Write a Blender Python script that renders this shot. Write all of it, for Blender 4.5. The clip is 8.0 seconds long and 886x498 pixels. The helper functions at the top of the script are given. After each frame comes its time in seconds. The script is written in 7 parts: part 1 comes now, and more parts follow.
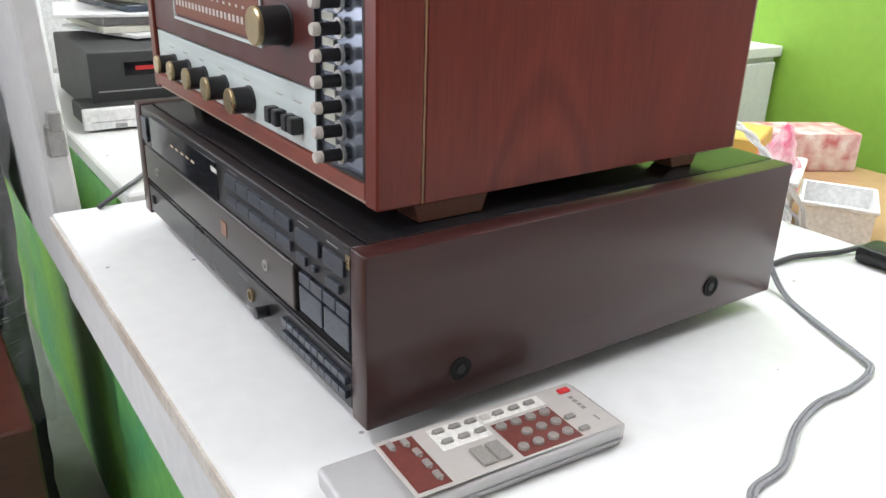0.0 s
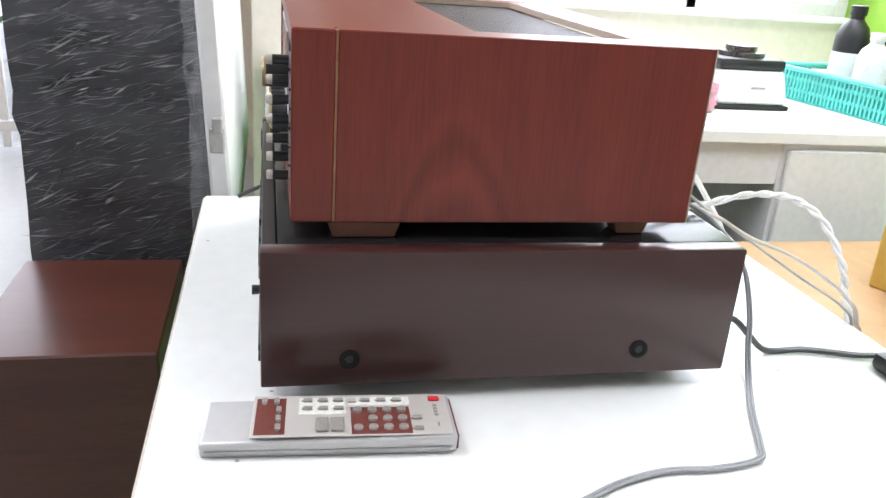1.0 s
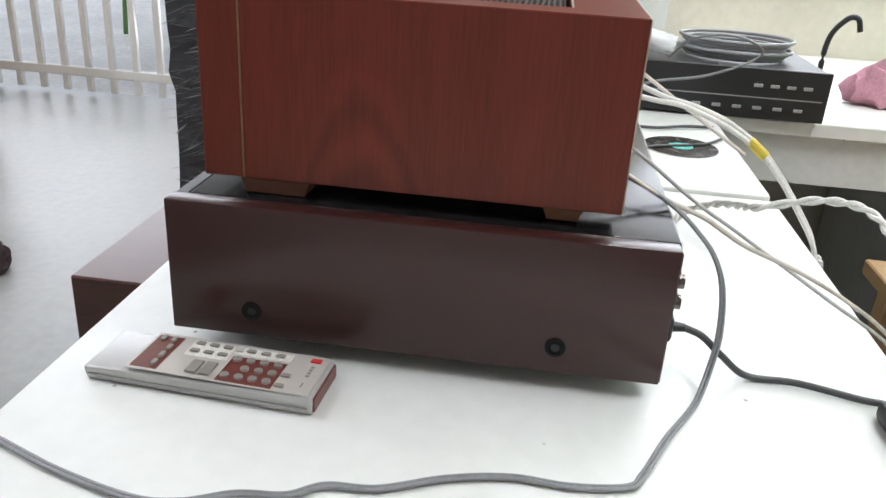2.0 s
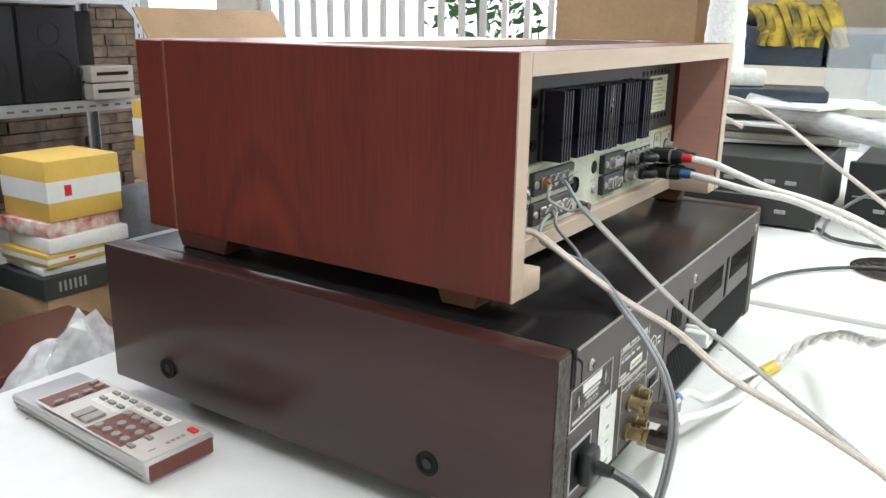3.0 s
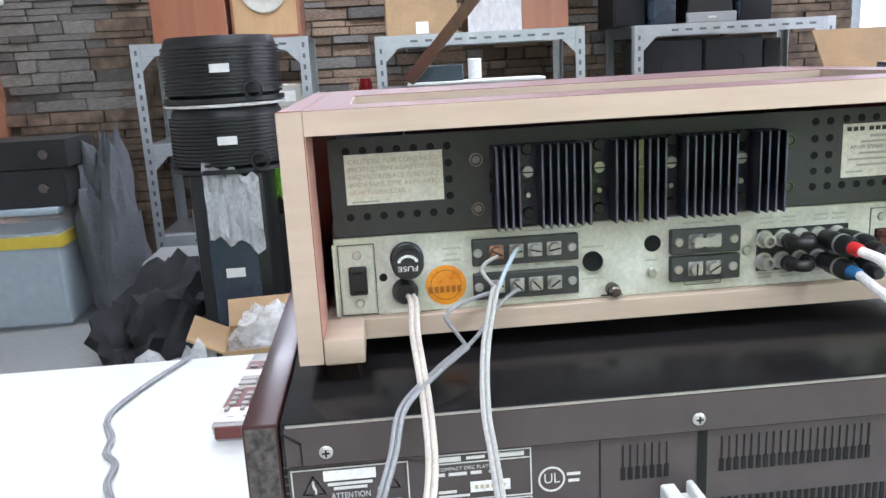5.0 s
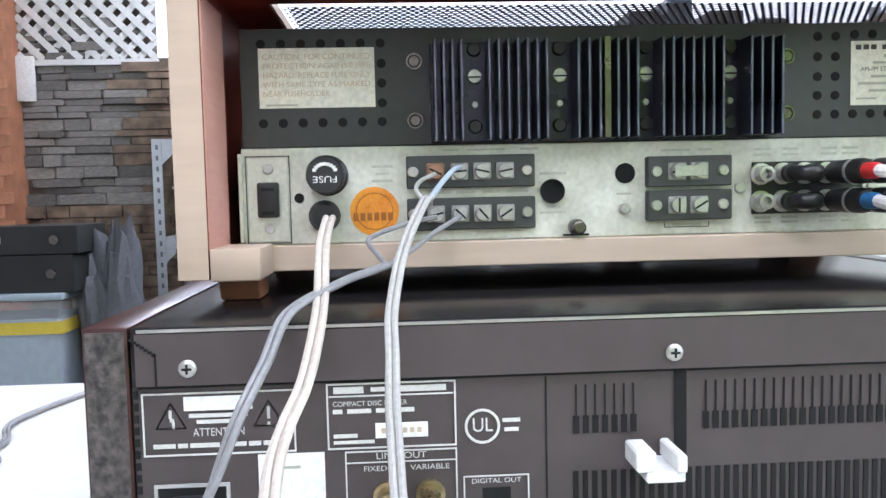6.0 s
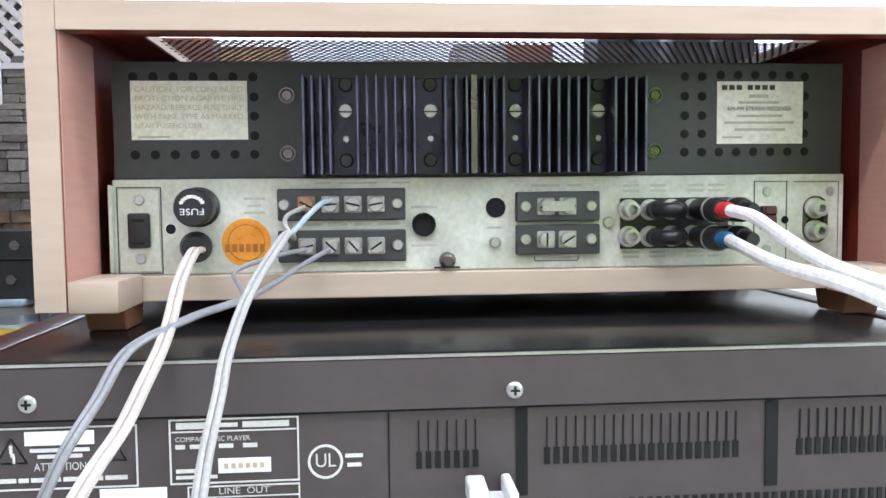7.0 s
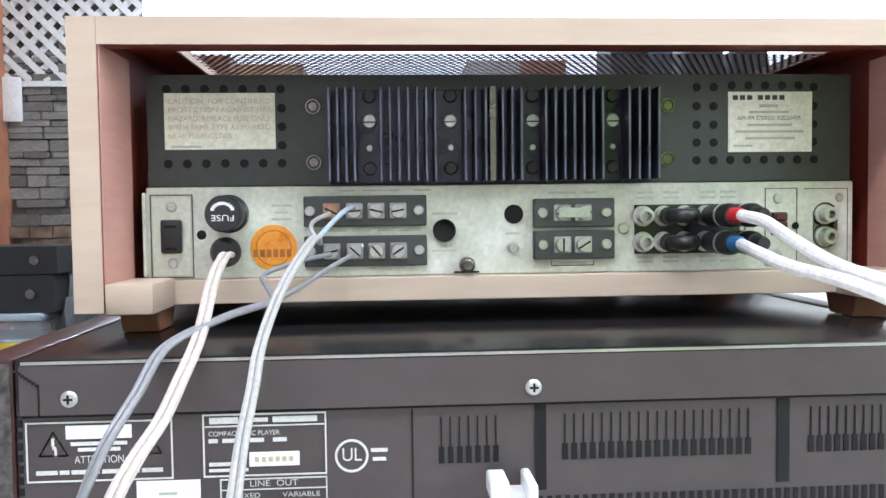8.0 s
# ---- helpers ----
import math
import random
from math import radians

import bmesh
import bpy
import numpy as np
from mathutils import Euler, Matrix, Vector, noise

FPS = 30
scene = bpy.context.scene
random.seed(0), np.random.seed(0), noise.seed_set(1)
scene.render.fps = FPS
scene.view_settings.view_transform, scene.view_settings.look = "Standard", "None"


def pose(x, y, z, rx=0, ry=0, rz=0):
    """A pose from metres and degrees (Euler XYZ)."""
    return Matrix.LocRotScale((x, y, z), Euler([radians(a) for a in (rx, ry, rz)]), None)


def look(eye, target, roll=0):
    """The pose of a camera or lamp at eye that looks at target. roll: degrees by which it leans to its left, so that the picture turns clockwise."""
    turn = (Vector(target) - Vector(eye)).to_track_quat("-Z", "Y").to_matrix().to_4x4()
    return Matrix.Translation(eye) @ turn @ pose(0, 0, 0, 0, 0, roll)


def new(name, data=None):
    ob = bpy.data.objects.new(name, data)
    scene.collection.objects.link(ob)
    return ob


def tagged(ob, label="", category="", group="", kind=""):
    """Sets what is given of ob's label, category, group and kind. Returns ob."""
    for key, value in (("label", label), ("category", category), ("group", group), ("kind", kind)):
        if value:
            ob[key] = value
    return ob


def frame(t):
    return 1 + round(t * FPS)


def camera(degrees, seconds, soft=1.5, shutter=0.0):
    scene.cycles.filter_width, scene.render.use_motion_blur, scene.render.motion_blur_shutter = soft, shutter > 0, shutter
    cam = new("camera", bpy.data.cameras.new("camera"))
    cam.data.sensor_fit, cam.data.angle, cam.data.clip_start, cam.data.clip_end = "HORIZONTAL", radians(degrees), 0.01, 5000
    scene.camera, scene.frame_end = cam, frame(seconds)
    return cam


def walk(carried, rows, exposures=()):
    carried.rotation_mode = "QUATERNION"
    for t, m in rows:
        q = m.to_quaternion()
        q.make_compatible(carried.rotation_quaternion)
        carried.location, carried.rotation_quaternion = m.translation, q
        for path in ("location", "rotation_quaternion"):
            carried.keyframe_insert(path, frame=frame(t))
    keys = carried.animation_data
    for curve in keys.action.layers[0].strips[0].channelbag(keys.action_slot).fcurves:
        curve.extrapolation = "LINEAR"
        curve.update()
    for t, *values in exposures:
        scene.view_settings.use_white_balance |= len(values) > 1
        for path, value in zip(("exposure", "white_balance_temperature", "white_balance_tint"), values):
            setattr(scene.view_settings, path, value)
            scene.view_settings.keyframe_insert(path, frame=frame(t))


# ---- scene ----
cam = camera(58.0, 8.0)
PATH = [
    (0, (0.589, -0.408, 0.291), (-0.929, 0.657, -0.458), 1.9),
    (0.5, (0.682, -0.32, 0.306), (-0.995, 0.462, -0.453), 5.9),
    (1, (0.789, -0.204, 0.339), (-1.031, 0.221, -0.37), 4.4),
    (1.2, (0.815, -0.159, 0.35), (-1.02, 0.101, -0.403), 3.7),
    (2.3, (0.741, 0.154, 0.33), (-1.085, -0.269, -0.368), 4.1),
    (2.5, (0.698, 0.203, 0.308), (-1.107, -0.409, -0.299), 4.2),
    (3, (0.598, 0.349, 0.292), (-1.013, -0.706, -0.249), 0.9),
    (3.5, (0.499, 0.493, 0.299), (-0.724, -0.993, -0.243), -0.8),
    (4, (0.355, 0.556, 0.313), (-0.566, -1.169, -0.104), -4.3),
    (4.5, (0.236, 0.571, 0.361), (-0.29, -1.294, -0.135), -4.5),
    (4.7, (0.195, 0.584, 0.349), (-0.089, -1.326, -0.171), -4.3),
    (5.8, (0.114, 0.524, 0.174), (0.052, -1.469, 0.022), -2.4),
    (6, (0.104, 0.514, 0.173), (-0.002, -1.478, 0.031), -1.3),
    (6.5, (0.067, 0.51, 0.186), (-0.122, -1.477, 0.072), 0.2),
    (7, (0.047, 0.523, 0.186), (-0.111, -1.466, 0.06), -0.6),
    (7.5, (0.046, 0.535, 0.18), (-0.105, -1.458, 0.096), 0.1),
    (8, (0.052, 0.538, 0.181), (-0.074, -1.456, 0.095), -0.7),
]
walk(cam, [(t, look(eye, target, roll)) for t, eye, target, roll in PATH],
     exposures=[(0.0, 0.0, 6200, 16), (0.5, 0.12, 6150, 17), (1.0, 0.2, 6100, 16), (1.3, 0.12, 6150, 15), (2.3, -0.5, 6250, 13), (2.6, -0.45, 6250, 13), (3.1, -0.05, 6200, 14), (3.5, 0.15, 5950, 15), (4.5, 0.05, 5750, 15), (6.0, 0.16, 5700, 19), (8.0, 0.24, 5700, 18)])

# ---- world, light, exposure ----
world = bpy.data.worlds.new("world")
scene.world = world
world.use_nodes = True
wn = world.node_tree.nodes
sky = wn.new("ShaderNodeTexSky")
sky.sky_type = "NISHITA"
sky.sun_disc = False
sky.sun_elevation = radians(48)
sky.sun_rotation = radians(265)
wn["Background"].inputs["Strength"].default_value = 0.12
world.node_tree.links.new(sky.outputs["Color"], wn["Background"].inputs["Color"])
sun_data = bpy.data.lights.new("sun", "SUN")
sun_data.energy, sun_data.angle, sun_data.color = 1.5, radians(10), (1.0, 0.96, 0.9)
sun = new("sun", sun_data)
sun.matrix_world = look((-6, -0.5, 7), (0, 0, 0))
scene.view_settings.exposure = 0.0


def area_lamp(name, eye, target, sx, sy, watts, color=(1, 1, 1)):
    d = bpy.data.lights.new(name, "AREA")
    d.shape, d.size, d.size_y, d.energy, d.color = "RECTANGLE", sx, sy, watts, color
    o = new(name, d)
    o.matrix_world = look(eye, target)
    return o


# unseen ceiling tubes, added to light the work table, the aisle and the far shelves
area_lamp("overhead_fill", (-0.2, -1.2, 1.93), (-0.2, -1.2, 0), 1.2, 0.12, 24, (0.98, 1.0, 1.0))
area_lamp("overhead_fill", (0.5, 1.15, 1.93), (0.5, 1.15, 0), 1.2, 0.12, 34, (0.98, 1.0, 1.0))
area_lamp("overhead_fill", (-0.9, 0.75, 1.93), (-0.9, 0.75, 0), 1.2, 0.12, 20, (0.98, 1.0, 1.0))
area_lamp("overhead_fill", (0.3, -2.9, 1.93), (0.3, -2.9, 0), 1.2, 0.12, 46, (0.98, 1.0, 1.0))
# daylight through the gate and the counter window
area_lamp("gate_daylight", (-3.2, -2.2, 0.5), (0, -1.2, 0.1), 2.4, 1.9, 45, (0.95, 0.98, 1.0))
area_lamp("window_daylight", (-1.64, 1.1, 0.85), (0.3, 0.3, 0.0), 1.2, 1.2, 26, (0.95, 0.98, 1.0))


# ---- materials ----
def mat(name, color, rough=0.5, metal=0.0, var=0.12, scale=20.0, bump=0.0, bscale=None, stretch=(1, 1, 1), dark=None, spec=0.5, coat=0.0, fine=0.06, random_tint=0.0):
    """A principled surface with coarse and fine variation of its colour, roughness and relief."""
    m = bpy.data.materials.new(name)
    m.use_nodes = True
    nt = m.node_tree
    nodes, links = nt.nodes, nt.links
    b = nodes["Principled BSDF"]
    b.inputs["Metallic"].default_value = metal
    b.inputs["Specular IOR Level"].default_value = spec
    b.inputs["Coat Weight"].default_value = coat
    b.inputs["Coat Roughness"].default_value = 0.12
    tc = nodes.new("ShaderNodeTexCoord")
    mp = nodes.new("ShaderNodeMapping")
    mp.inputs["Scale"].default_value = stretch
    links.new(tc.outputs["Object"], mp.inputs["Vector"])
    n1 = nodes.new("ShaderNodeTexNoise")
    n1.inputs["Scale"].default_value, n1.inputs["Detail"].default_value = scale, 4
    n2 = nodes.new("ShaderNodeTexNoise")
    n2.inputs["Scale"].default_value, n2.inputs["Detail"].default_value = scale * 14, 3
    links.new(mp.outputs["Vector"], n1.inputs["Vector"])
    links.new(mp.outputs["Vector"], n2.inputs["Vector"])
    ramp = nodes.new("ShaderNodeValToRGB")
    d = dark or tuple(c * (1 - 2.2 * var) for c in color)
    ramp.color_ramp.elements[0].position, ramp.color_ramp.elements[1].position = 0.3, 0.68
    ramp.color_ramp.elements[0].color = (*[max(c, 0) for c in d], 1)
    ramp.color_ramp.elements[1].color = (*color, 1)
    links.new(n1.outputs["Fac"], ramp.inputs["Fac"])
    hsv = nodes.new("ShaderNodeHueSaturation")
    mr = nodes.new("ShaderNodeMapRange")
    mr.inputs["From Min"].default_value, mr.inputs["From Max"].default_value = 0.3, 0.7
    mr.inputs["To Min"].default_value, mr.inputs["To Max"].default_value = 1 - fine * 2, 1 + fine * 2
    links.new(n2.outputs["Fac"], mr.inputs["Value"])
    links.new(ramp.outputs["Color"], hsv.inputs["Color"])
    if random_tint:
        oi = nodes.new("ShaderNodeObjectInfo")
        m2 = nodes.new("ShaderNodeMapRange")
        m2.inputs["To Min"].default_value, m2.inputs["To Max"].default_value = 1 - random_tint, 1 + random_tint
        links.new(oi.outputs["Random"], m2.inputs["Value"])
        mul = nodes.new("ShaderNodeMath")
        mul.operation = "MULTIPLY"
        links.new(mr.outputs["Result"], mul.inputs[0])
        links.new(m2.outputs["Result"], mul.inputs[1])
        links.new(mul.outputs[0], hsv.inputs["Value"])
    else:
        links.new(mr.outputs["Result"], hsv.inputs["Value"])
    links.new(hsv.outputs["Color"], b.inputs["Base Color"])
    r2 = nodes.new("ShaderNodeMapRange")
    r2.inputs["To Min"].default_value, r2.inputs["To Max"].default_value = max(rough - 0.1, 0.03), min(rough + 0.1, 1)
    links.new(n1.outputs["Fac"], r2.inputs["Value"])
    links.new(r2.outputs["Result"], b.inputs["Roughness"])
    if bump:
        n3 = nodes.new("ShaderNodeTexNoise")
        n3.inputs["Scale"].default_value, n3.inputs["Detail"].default_value = bscale or scale * 6, 4
        links.new(mp.outputs["Vector"], n3.inputs["Vector"])
        bp = nodes.new("ShaderNodeBump")
        bp.inputs["Strength"].default_value, bp.inputs["Distance"].default_value = bump, 0.002
        links.new(n3.outputs["Fac"], bp.inputs["Height"])
        links.new(bp.outputs["Normal"], b.inputs["Normal"])
    return m


def wood(name, light, dark, rough=0.35, grain=(1, 1, 0.08), scale=60.0, coat=0.2, figure=0.4, bump=0.05, arch=None, spec=0.5):
    """Veneer: fine pores stretched along the grain over a slow figure; arch adds a cathedral figure round a point of the y-z plane."""
    m = bpy.data.materials.new(name)
    m.use_nodes = True
    nt = m.node_tree
    nodes, links = nt.nodes, nt.links
    b = nodes["Principled BSDF"]
    b.inputs["Roughness"].default_value = rough
    b.inputs["Coat Weight"].default_value = coat
    b.inputs["Coat Roughness"].default_value = 0.15
    b.inputs["Specular IOR Level"].default_value = spec
    tc = nodes.new("ShaderNodeTexCoord")
    mp = nodes.new("ShaderNodeMapping")
    mp.inputs["Scale"].default_value = grain
    links.new(tc.outputs["Object"], mp.inputs["Vector"])
    pores = nodes.new("ShaderNodeTexNoise")
    pores.inputs["Scale"].default_value, pores.inputs["Detail"].default_value = scale * 8, 5
    links.new(mp.outputs["Vector"], pores.inputs["Vector"])
    slow = nodes.new("ShaderNodeTexNoise")
    slow.inputs["Scale"].default_value, slow.inputs["Detail"].default_value = scale * 0.5, 5
    slow.inputs["Distortion"].default_value = 0.6
    links.new(mp.outputs["Vector"], slow.inputs["Vector"])
    mix = nodes.new("ShaderNodeMath")
    mix.operation = "MULTIPLY_ADD"
    mix.inputs[1].default_value = 0.26
    links.new(pores.outputs["Fac"], mix.inputs[0])
    half = nodes.new("ShaderNodeMath")
    half.operation = "MULTIPLY_ADD"
    half.inputs[1].default_value, half.inputs[2].default_value = figure, 0.37 - figure / 2
    links.new(slow.outputs["Fac"], half.inputs[0])
    links.new(half.outputs[0], mix.inputs[2])
    fac = mix.outputs[0]
    if arch:
        def calc(op, a, c, d=None):
            n = nodes.new("ShaderNodeMath")
            n.operation = op
            for k, v in enumerate((a, c, d)):
                if isinstance(v, (int, float)):
                    n.inputs[k].default_value = v
                elif v is not None:
                    links.new(v, n.inputs[k])
            return n.outputs[0]
        sep = nodes.new("ShaderNodeSeparateXYZ")
        links.new(tc.outputs["Object"], sep.inputs[0])
        wob = nodes.new("ShaderNodeTexNoise")
        wob.inputs["Scale"].default_value, wob.inputs["Detail"].default_value = 26, 3
        links.new(tc.outputs["Object"], wob.inputs["Vector"])
        across = calc("SUBTRACT", sep.outputs["Y"], arch[0])
        curve = calc("MULTIPLY_ADD", calc("MULTIPLY", across, across), arch[2], sep.outputs["Z"])
        curve = calc("MULTIPLY_ADD", wob.outputs["Fac"], 0.036, curve)
        rings = calc("SINE", calc("MULTIPLY", curve, arch[3]), 0.0)
        inside = nodes.new("ShaderNodeMapRange")
        inside.inputs["From Min"].default_value, inside.inputs["From Max"].default_value = arch[1] + 0.011, arch[1] + 0.045
        inside.inputs["To Min"].default_value, inside.inputs["To Max"].default_value = 1, 0.12
        links.new(curve, inside.inputs["Value"])
        ad = nodes.new("ShaderNodeMath")
        ad.operation = "MULTIPLY_ADD"
        ad.inputs[1].default_value = arch[4]
        links.new(calc("MULTIPLY", rings, inside.outputs["Result"]), ad.inputs[0])
        links.new(fac, ad.inputs[2])
        fac = ad.outputs[0]
    ramp = nodes.new("ShaderNodeValToRGB")
    ramp.color_ramp.elements[0].position, ramp.color_ramp.elements[1].position = 0.36, 0.66
    ramp.color_ramp.elements[0].color, ramp.color_ramp.elements[1].color = (*dark, 1), (*light, 1)
    links.new(fac, ramp.inputs["Fac"])
    links.new(ramp.outputs["Color"], b.inputs["Base Color"])
    bp = nodes.new("ShaderNodeBump")
    bp.inputs["Strength"].default_value, bp.inputs["Distance"].default_value = bump, 0.001
    links.new(pores.outputs["Fac"], bp.inputs["Height"])
    links.new(bp.outputs["Normal"], b.inputs["Normal"])
    return m


def glow(name, color, strength):
    m = bpy.data.materials.new(name)
    m.use_nodes = True
    b = m.node_tree.nodes["Principled BSDF"]
    b.inputs["Base Color"].default_value = (*color, 1)
    b.inputs["Emission Color"].default_value = (*color, 1)
    b.inputs["Emission Strength"].default_value = strength
    return m


def clear(name, color=(1, 1, 1), rough=0.03, alpha=0.25):
    """Clear sheet plastic: mostly see-through with gloss and a faint film."""
    m = bpy.data.materials.new(name)
    m.use_nodes = True
    nt = m.node_tree
    nodes, links = nt.nodes, nt.links
    b = nodes["Principled BSDF"]
    b.inputs["Base Color"].default_value = (*color, 1)
    b.inputs["Roughness"].default_value = rough
    n = nodes.new("ShaderNodeTexNoise")
    n.inputs["Scale"].default_value = 14
    r = nodes.new("ShaderNodeMapRange")
    r.inputs["To Min"].default_value, r.inputs["To Max"].default_value = alpha * 0.5, alpha * 1.5
    links.new(n.outputs["Fac"], r.inputs["Value"])
    links.new(r.outputs["Result"], b.inputs["Alpha"])
    bp = nodes.new("ShaderNodeBump")
    bp.inputs["Strength"].default_value, bp.inputs["Distance"].default_value = 0.4, 0.004
    links.new(n.outputs["Fac"], bp.inputs["Height"])
    links.new(bp.outputs["Normal"], b.inputs["Normal"])
    return m


M = {}
M["table"] = mat("white_laminate", (0.83, 0.83, 0.80), 0.36, var=0.03, scale=3.5, fine=0.012, bump=0.02, bscale=400)
tt = M["table"].node_tree
tsrc = tt.nodes["Principled BSDF"].inputs["Base Color"].links[0].from_socket
spk = tt.nodes.new("ShaderNodeTexVoronoi")
spk.inputs["Scale"].default_value = 17
tcd = tt.nodes.new("ShaderNodeTexCoord")
tt.links.new(tcd.outputs["Object"], spk.inputs["Vector"])
spr = tt.nodes.new("ShaderNodeMapRange")
spr.inputs["From Min"].default_value, spr.inputs["From Max"].default_value = 0.028, 0.045
spr.inputs["To Min"].default_value, spr.inputs["To Max"].default_value = 0.75, 0.0
tt.links.new(spk.outputs["Distance"], spr.inputs["Value"])
spm = tt.nodes.new("ShaderNodeMix")
spm.data_type = "RGBA"
tt.links.new(spr.outputs["Result"], spm.inputs["Factor"])
tt.links.new(tsrc, spm.inputs[6])
spm.inputs[7].default_value = (0.16, 0.12, 0.09, 1)
tt.links.new(spm.outputs[2], tt.nodes["Principled BSDF"].inputs["Base Color"])
M["table_edge"] = mat("worn_laminate_edge", (0.72, 0.68, 0.6), 0.45, var=0.12, scale=14, dark=(0.48, 0.4, 0.32))
M["white_paint"] = mat("white_paint", (0.78, 0.78, 0.76), 0.5, var=0.04, scale=4, fine=0.02)
M["cream"] = mat("cream_paint", (0.74, 0.68, 0.58), 0.6, var=0.06, scale=3, fine=0.02)
M["green_wall"] = mat("lime_green_paint", (0.25, 0.46, 0.045), 0.55, var=0.06, scale=2.5, fine=0.02, bump=0.1, bscale=120)
M["green_board"] = mat("lime_green_board", (0.26, 0.58, 0.06), 0.6, var=0.14, scale=5, dark=(0.10, 0.36, 0.14))
M["receiver_wood"] = wood("mahogany_veneer", (0.200, 0.031, 0.016), (0.094, 0.0130, 0.008), 0.36, (1, 1, 0.05), 60, 0.05, figure=0.17, bump=0.02, arch=(-0.042, 0.088, 34, 120, 0.075), spec=0.28)
M["receiver_rim"] = wood("mahogany_front_rim", (0.30, 0.075, 0.04), (0.17, 0.035, 0.02), 0.4, (0.08, 1, 1), 60, 0.1)
M["receiver_inside"] = wood("stained_inner_wood", (0.56, 0.31, 0.25), (0.44, 0.22, 0.17), 0.6, (1, 0.1, 1), 40, 0.0)
M["raw_wood"] = wood("bare_ply_edge", (0.53, 0.42, 0.33), (0.41, 0.31, 0.235), 0.65, (0.1, 1, 1), 22, 0.0, figure=0.6, bump=0.1)
M["foot_wood"] = wood("foot_wood", (0.15, 0.050, 0.025), (0.08, 0.026, 0.015), 0.5, (0.1, 1, 1), 50, 0.05)
M["player_wood"] = wood("dark_rosewood_veneer", (0.050, 0.016, 0.014), (0.032, 0.010, 0.009), 0.30, (1, 0.05, 1), 50, 0.10, figure=0.3, bump=0.004, spec=0.44)
M["end_grain"] = mat("player_end_grain", (0.105, 0.09, 0.082), 0.65, var=0.25, scale=230, dark=(0.012, 0.010, 0.010), bump=0.5, bscale=500)
M["player_top"] = mat("black_top_cover", (0.014, 0.013, 0.014), 0.22, spec=0.3, var=0.08, scale=6, fine=0.05, bump=0.02, bscale=600)
M["player_rear"] = mat("bronze_grey_sheet", (0.074, 0.061, 0.060), 0.46, 0.1, spec=0.32, var=0.06, scale=5, fine=0.03, bump=0.03, bscale=700)
M["player_front"] = mat("dark_bronze_front", (0.034, 0.032, 0.034), 0.3, 0.5, var=0.05, scale=6, fine=0.02)
M["player_tray"] = mat("bronze_tray_front", (0.105, 0.092, 0.086), 0.3, 0.6, var=0.05, scale=6, fine=0.02)
M["smoked"] = mat("smoked_display", (0.008, 0.009, 0.012), 0.06, var=0.1, scale=5)
M["key"] = mat("grey_key", (0.055, 0.064, 0.08), 0.3, 0.3, var=0.06, scale=20)
M["black"] = mat("black_plastic", (0.014, 0.014, 0.015), 0.42, var=0.1, scale=30)
M["void"] = mat("matt_black", (0.004, 0.004, 0.004), 0.9, var=0.1, scale=30)
M["black_sheet"] = mat("black_painted_sheet", (0.040, 0.042, 0.040), 0.5, var=0.1, scale=12, fine=0.05)
M["fin"] = mat("anodised_fin", (0.026, 0.026, 0.040), 0.30, 0.4, var=0.1, scale=30)
M["chassis"] = mat("aged_zinc_panel", (0.66, 0.66, 0.59), 0.5, 0.1, var=0.1, scale=26, dark=(0.45, 0.45, 0.37), fine=0.05)
M["silver"] = mat("brushed_silver", (0.60, 0.66, 0.63), 0.42, 0.05, var=0.04, scale=8, stretch=(0.05, 1, 1))
M["mirror_bay"] = mat("smoked_mirror", (0.30, 0.33, 0.39), 0.16, 0.85, var=0.06, scale=8)
M["steel"] = mat("bright_steel", (0.52, 0.51, 0.49), 0.36, 0.75, var=0.1, scale=60)
M["brass"] = mat("brass", (0.46, 0.36, 0.20), 0.30, 0.9, var=0.1, scale=60)
M["copper"] = mat("copper", (0.45, 0.26, 0.17), 0.4, 0.8, var=0.1, scale=60)
M["ink"] = mat("white_print", (0.62, 0.61, 0.58), 0.6, var=0.03, scale=60)
M["print_brown"] = mat("faded_print", (0.52, 0.42, 0.30), 0.7, var=0.05, scale=80)
M["print_black"] = mat("black_print", (0.05, 0.05, 0.045), 0.7, var=0.05, scale=80)
M["print_faint"] = mat("worn_panel_print", (0.46, 0.46, 0.39), 0.7, var=0.1, scale=90)
M["legend"] = mat("dim_legend_print", (0.26, 0.26, 0.25), 0.6, var=0.05, scale=60)
M["paper"] = mat("label_paper", (0.74, 0.72, 0.62), 0.65, var=0.05, scale=30)
M["white_label"] = mat("white_label", (0.8, 0.8, 0.78), 0.5, var=0.03, scale=30)
M["orange"] = mat("orange_sticker", (0.80, 0.33, 0.015), 0.3, var=0.1, scale=60, dark=(0.62, 0.2, 0.01))
M["orange_print"] = mat("orange_print", (0.36, 0.12, 0.01), 0.5, var=0.1, scale=60)
M["ivory_wire"] = mat("ivory_wire", (0.60, 0.54, 0.48), 0.4, var=0.06, scale=30)
M["tan_wire"] = mat("beige_wire", (0.50, 0.38, 0.28), 0.4, var=0.06, scale=30)
M["white_wire"] = mat("white_wire", (0.82, 0.80, 0.77), 0.38, var=0.04, scale=30)
M["grey_wire"] = mat("grey_wire", (0.22, 0.22, 0.225), 0.4, var=0.06, scale=30)
M["light_grey_wire"] = mat("light_grey_wire", (0.27, 0.27, 0.28), 0.4, var=0.06, scale=30)
M["blue_wire"] = mat("pale_blue_wire", (0.38, 0.45, 0.50), 0.4, var=0.06, scale=30)
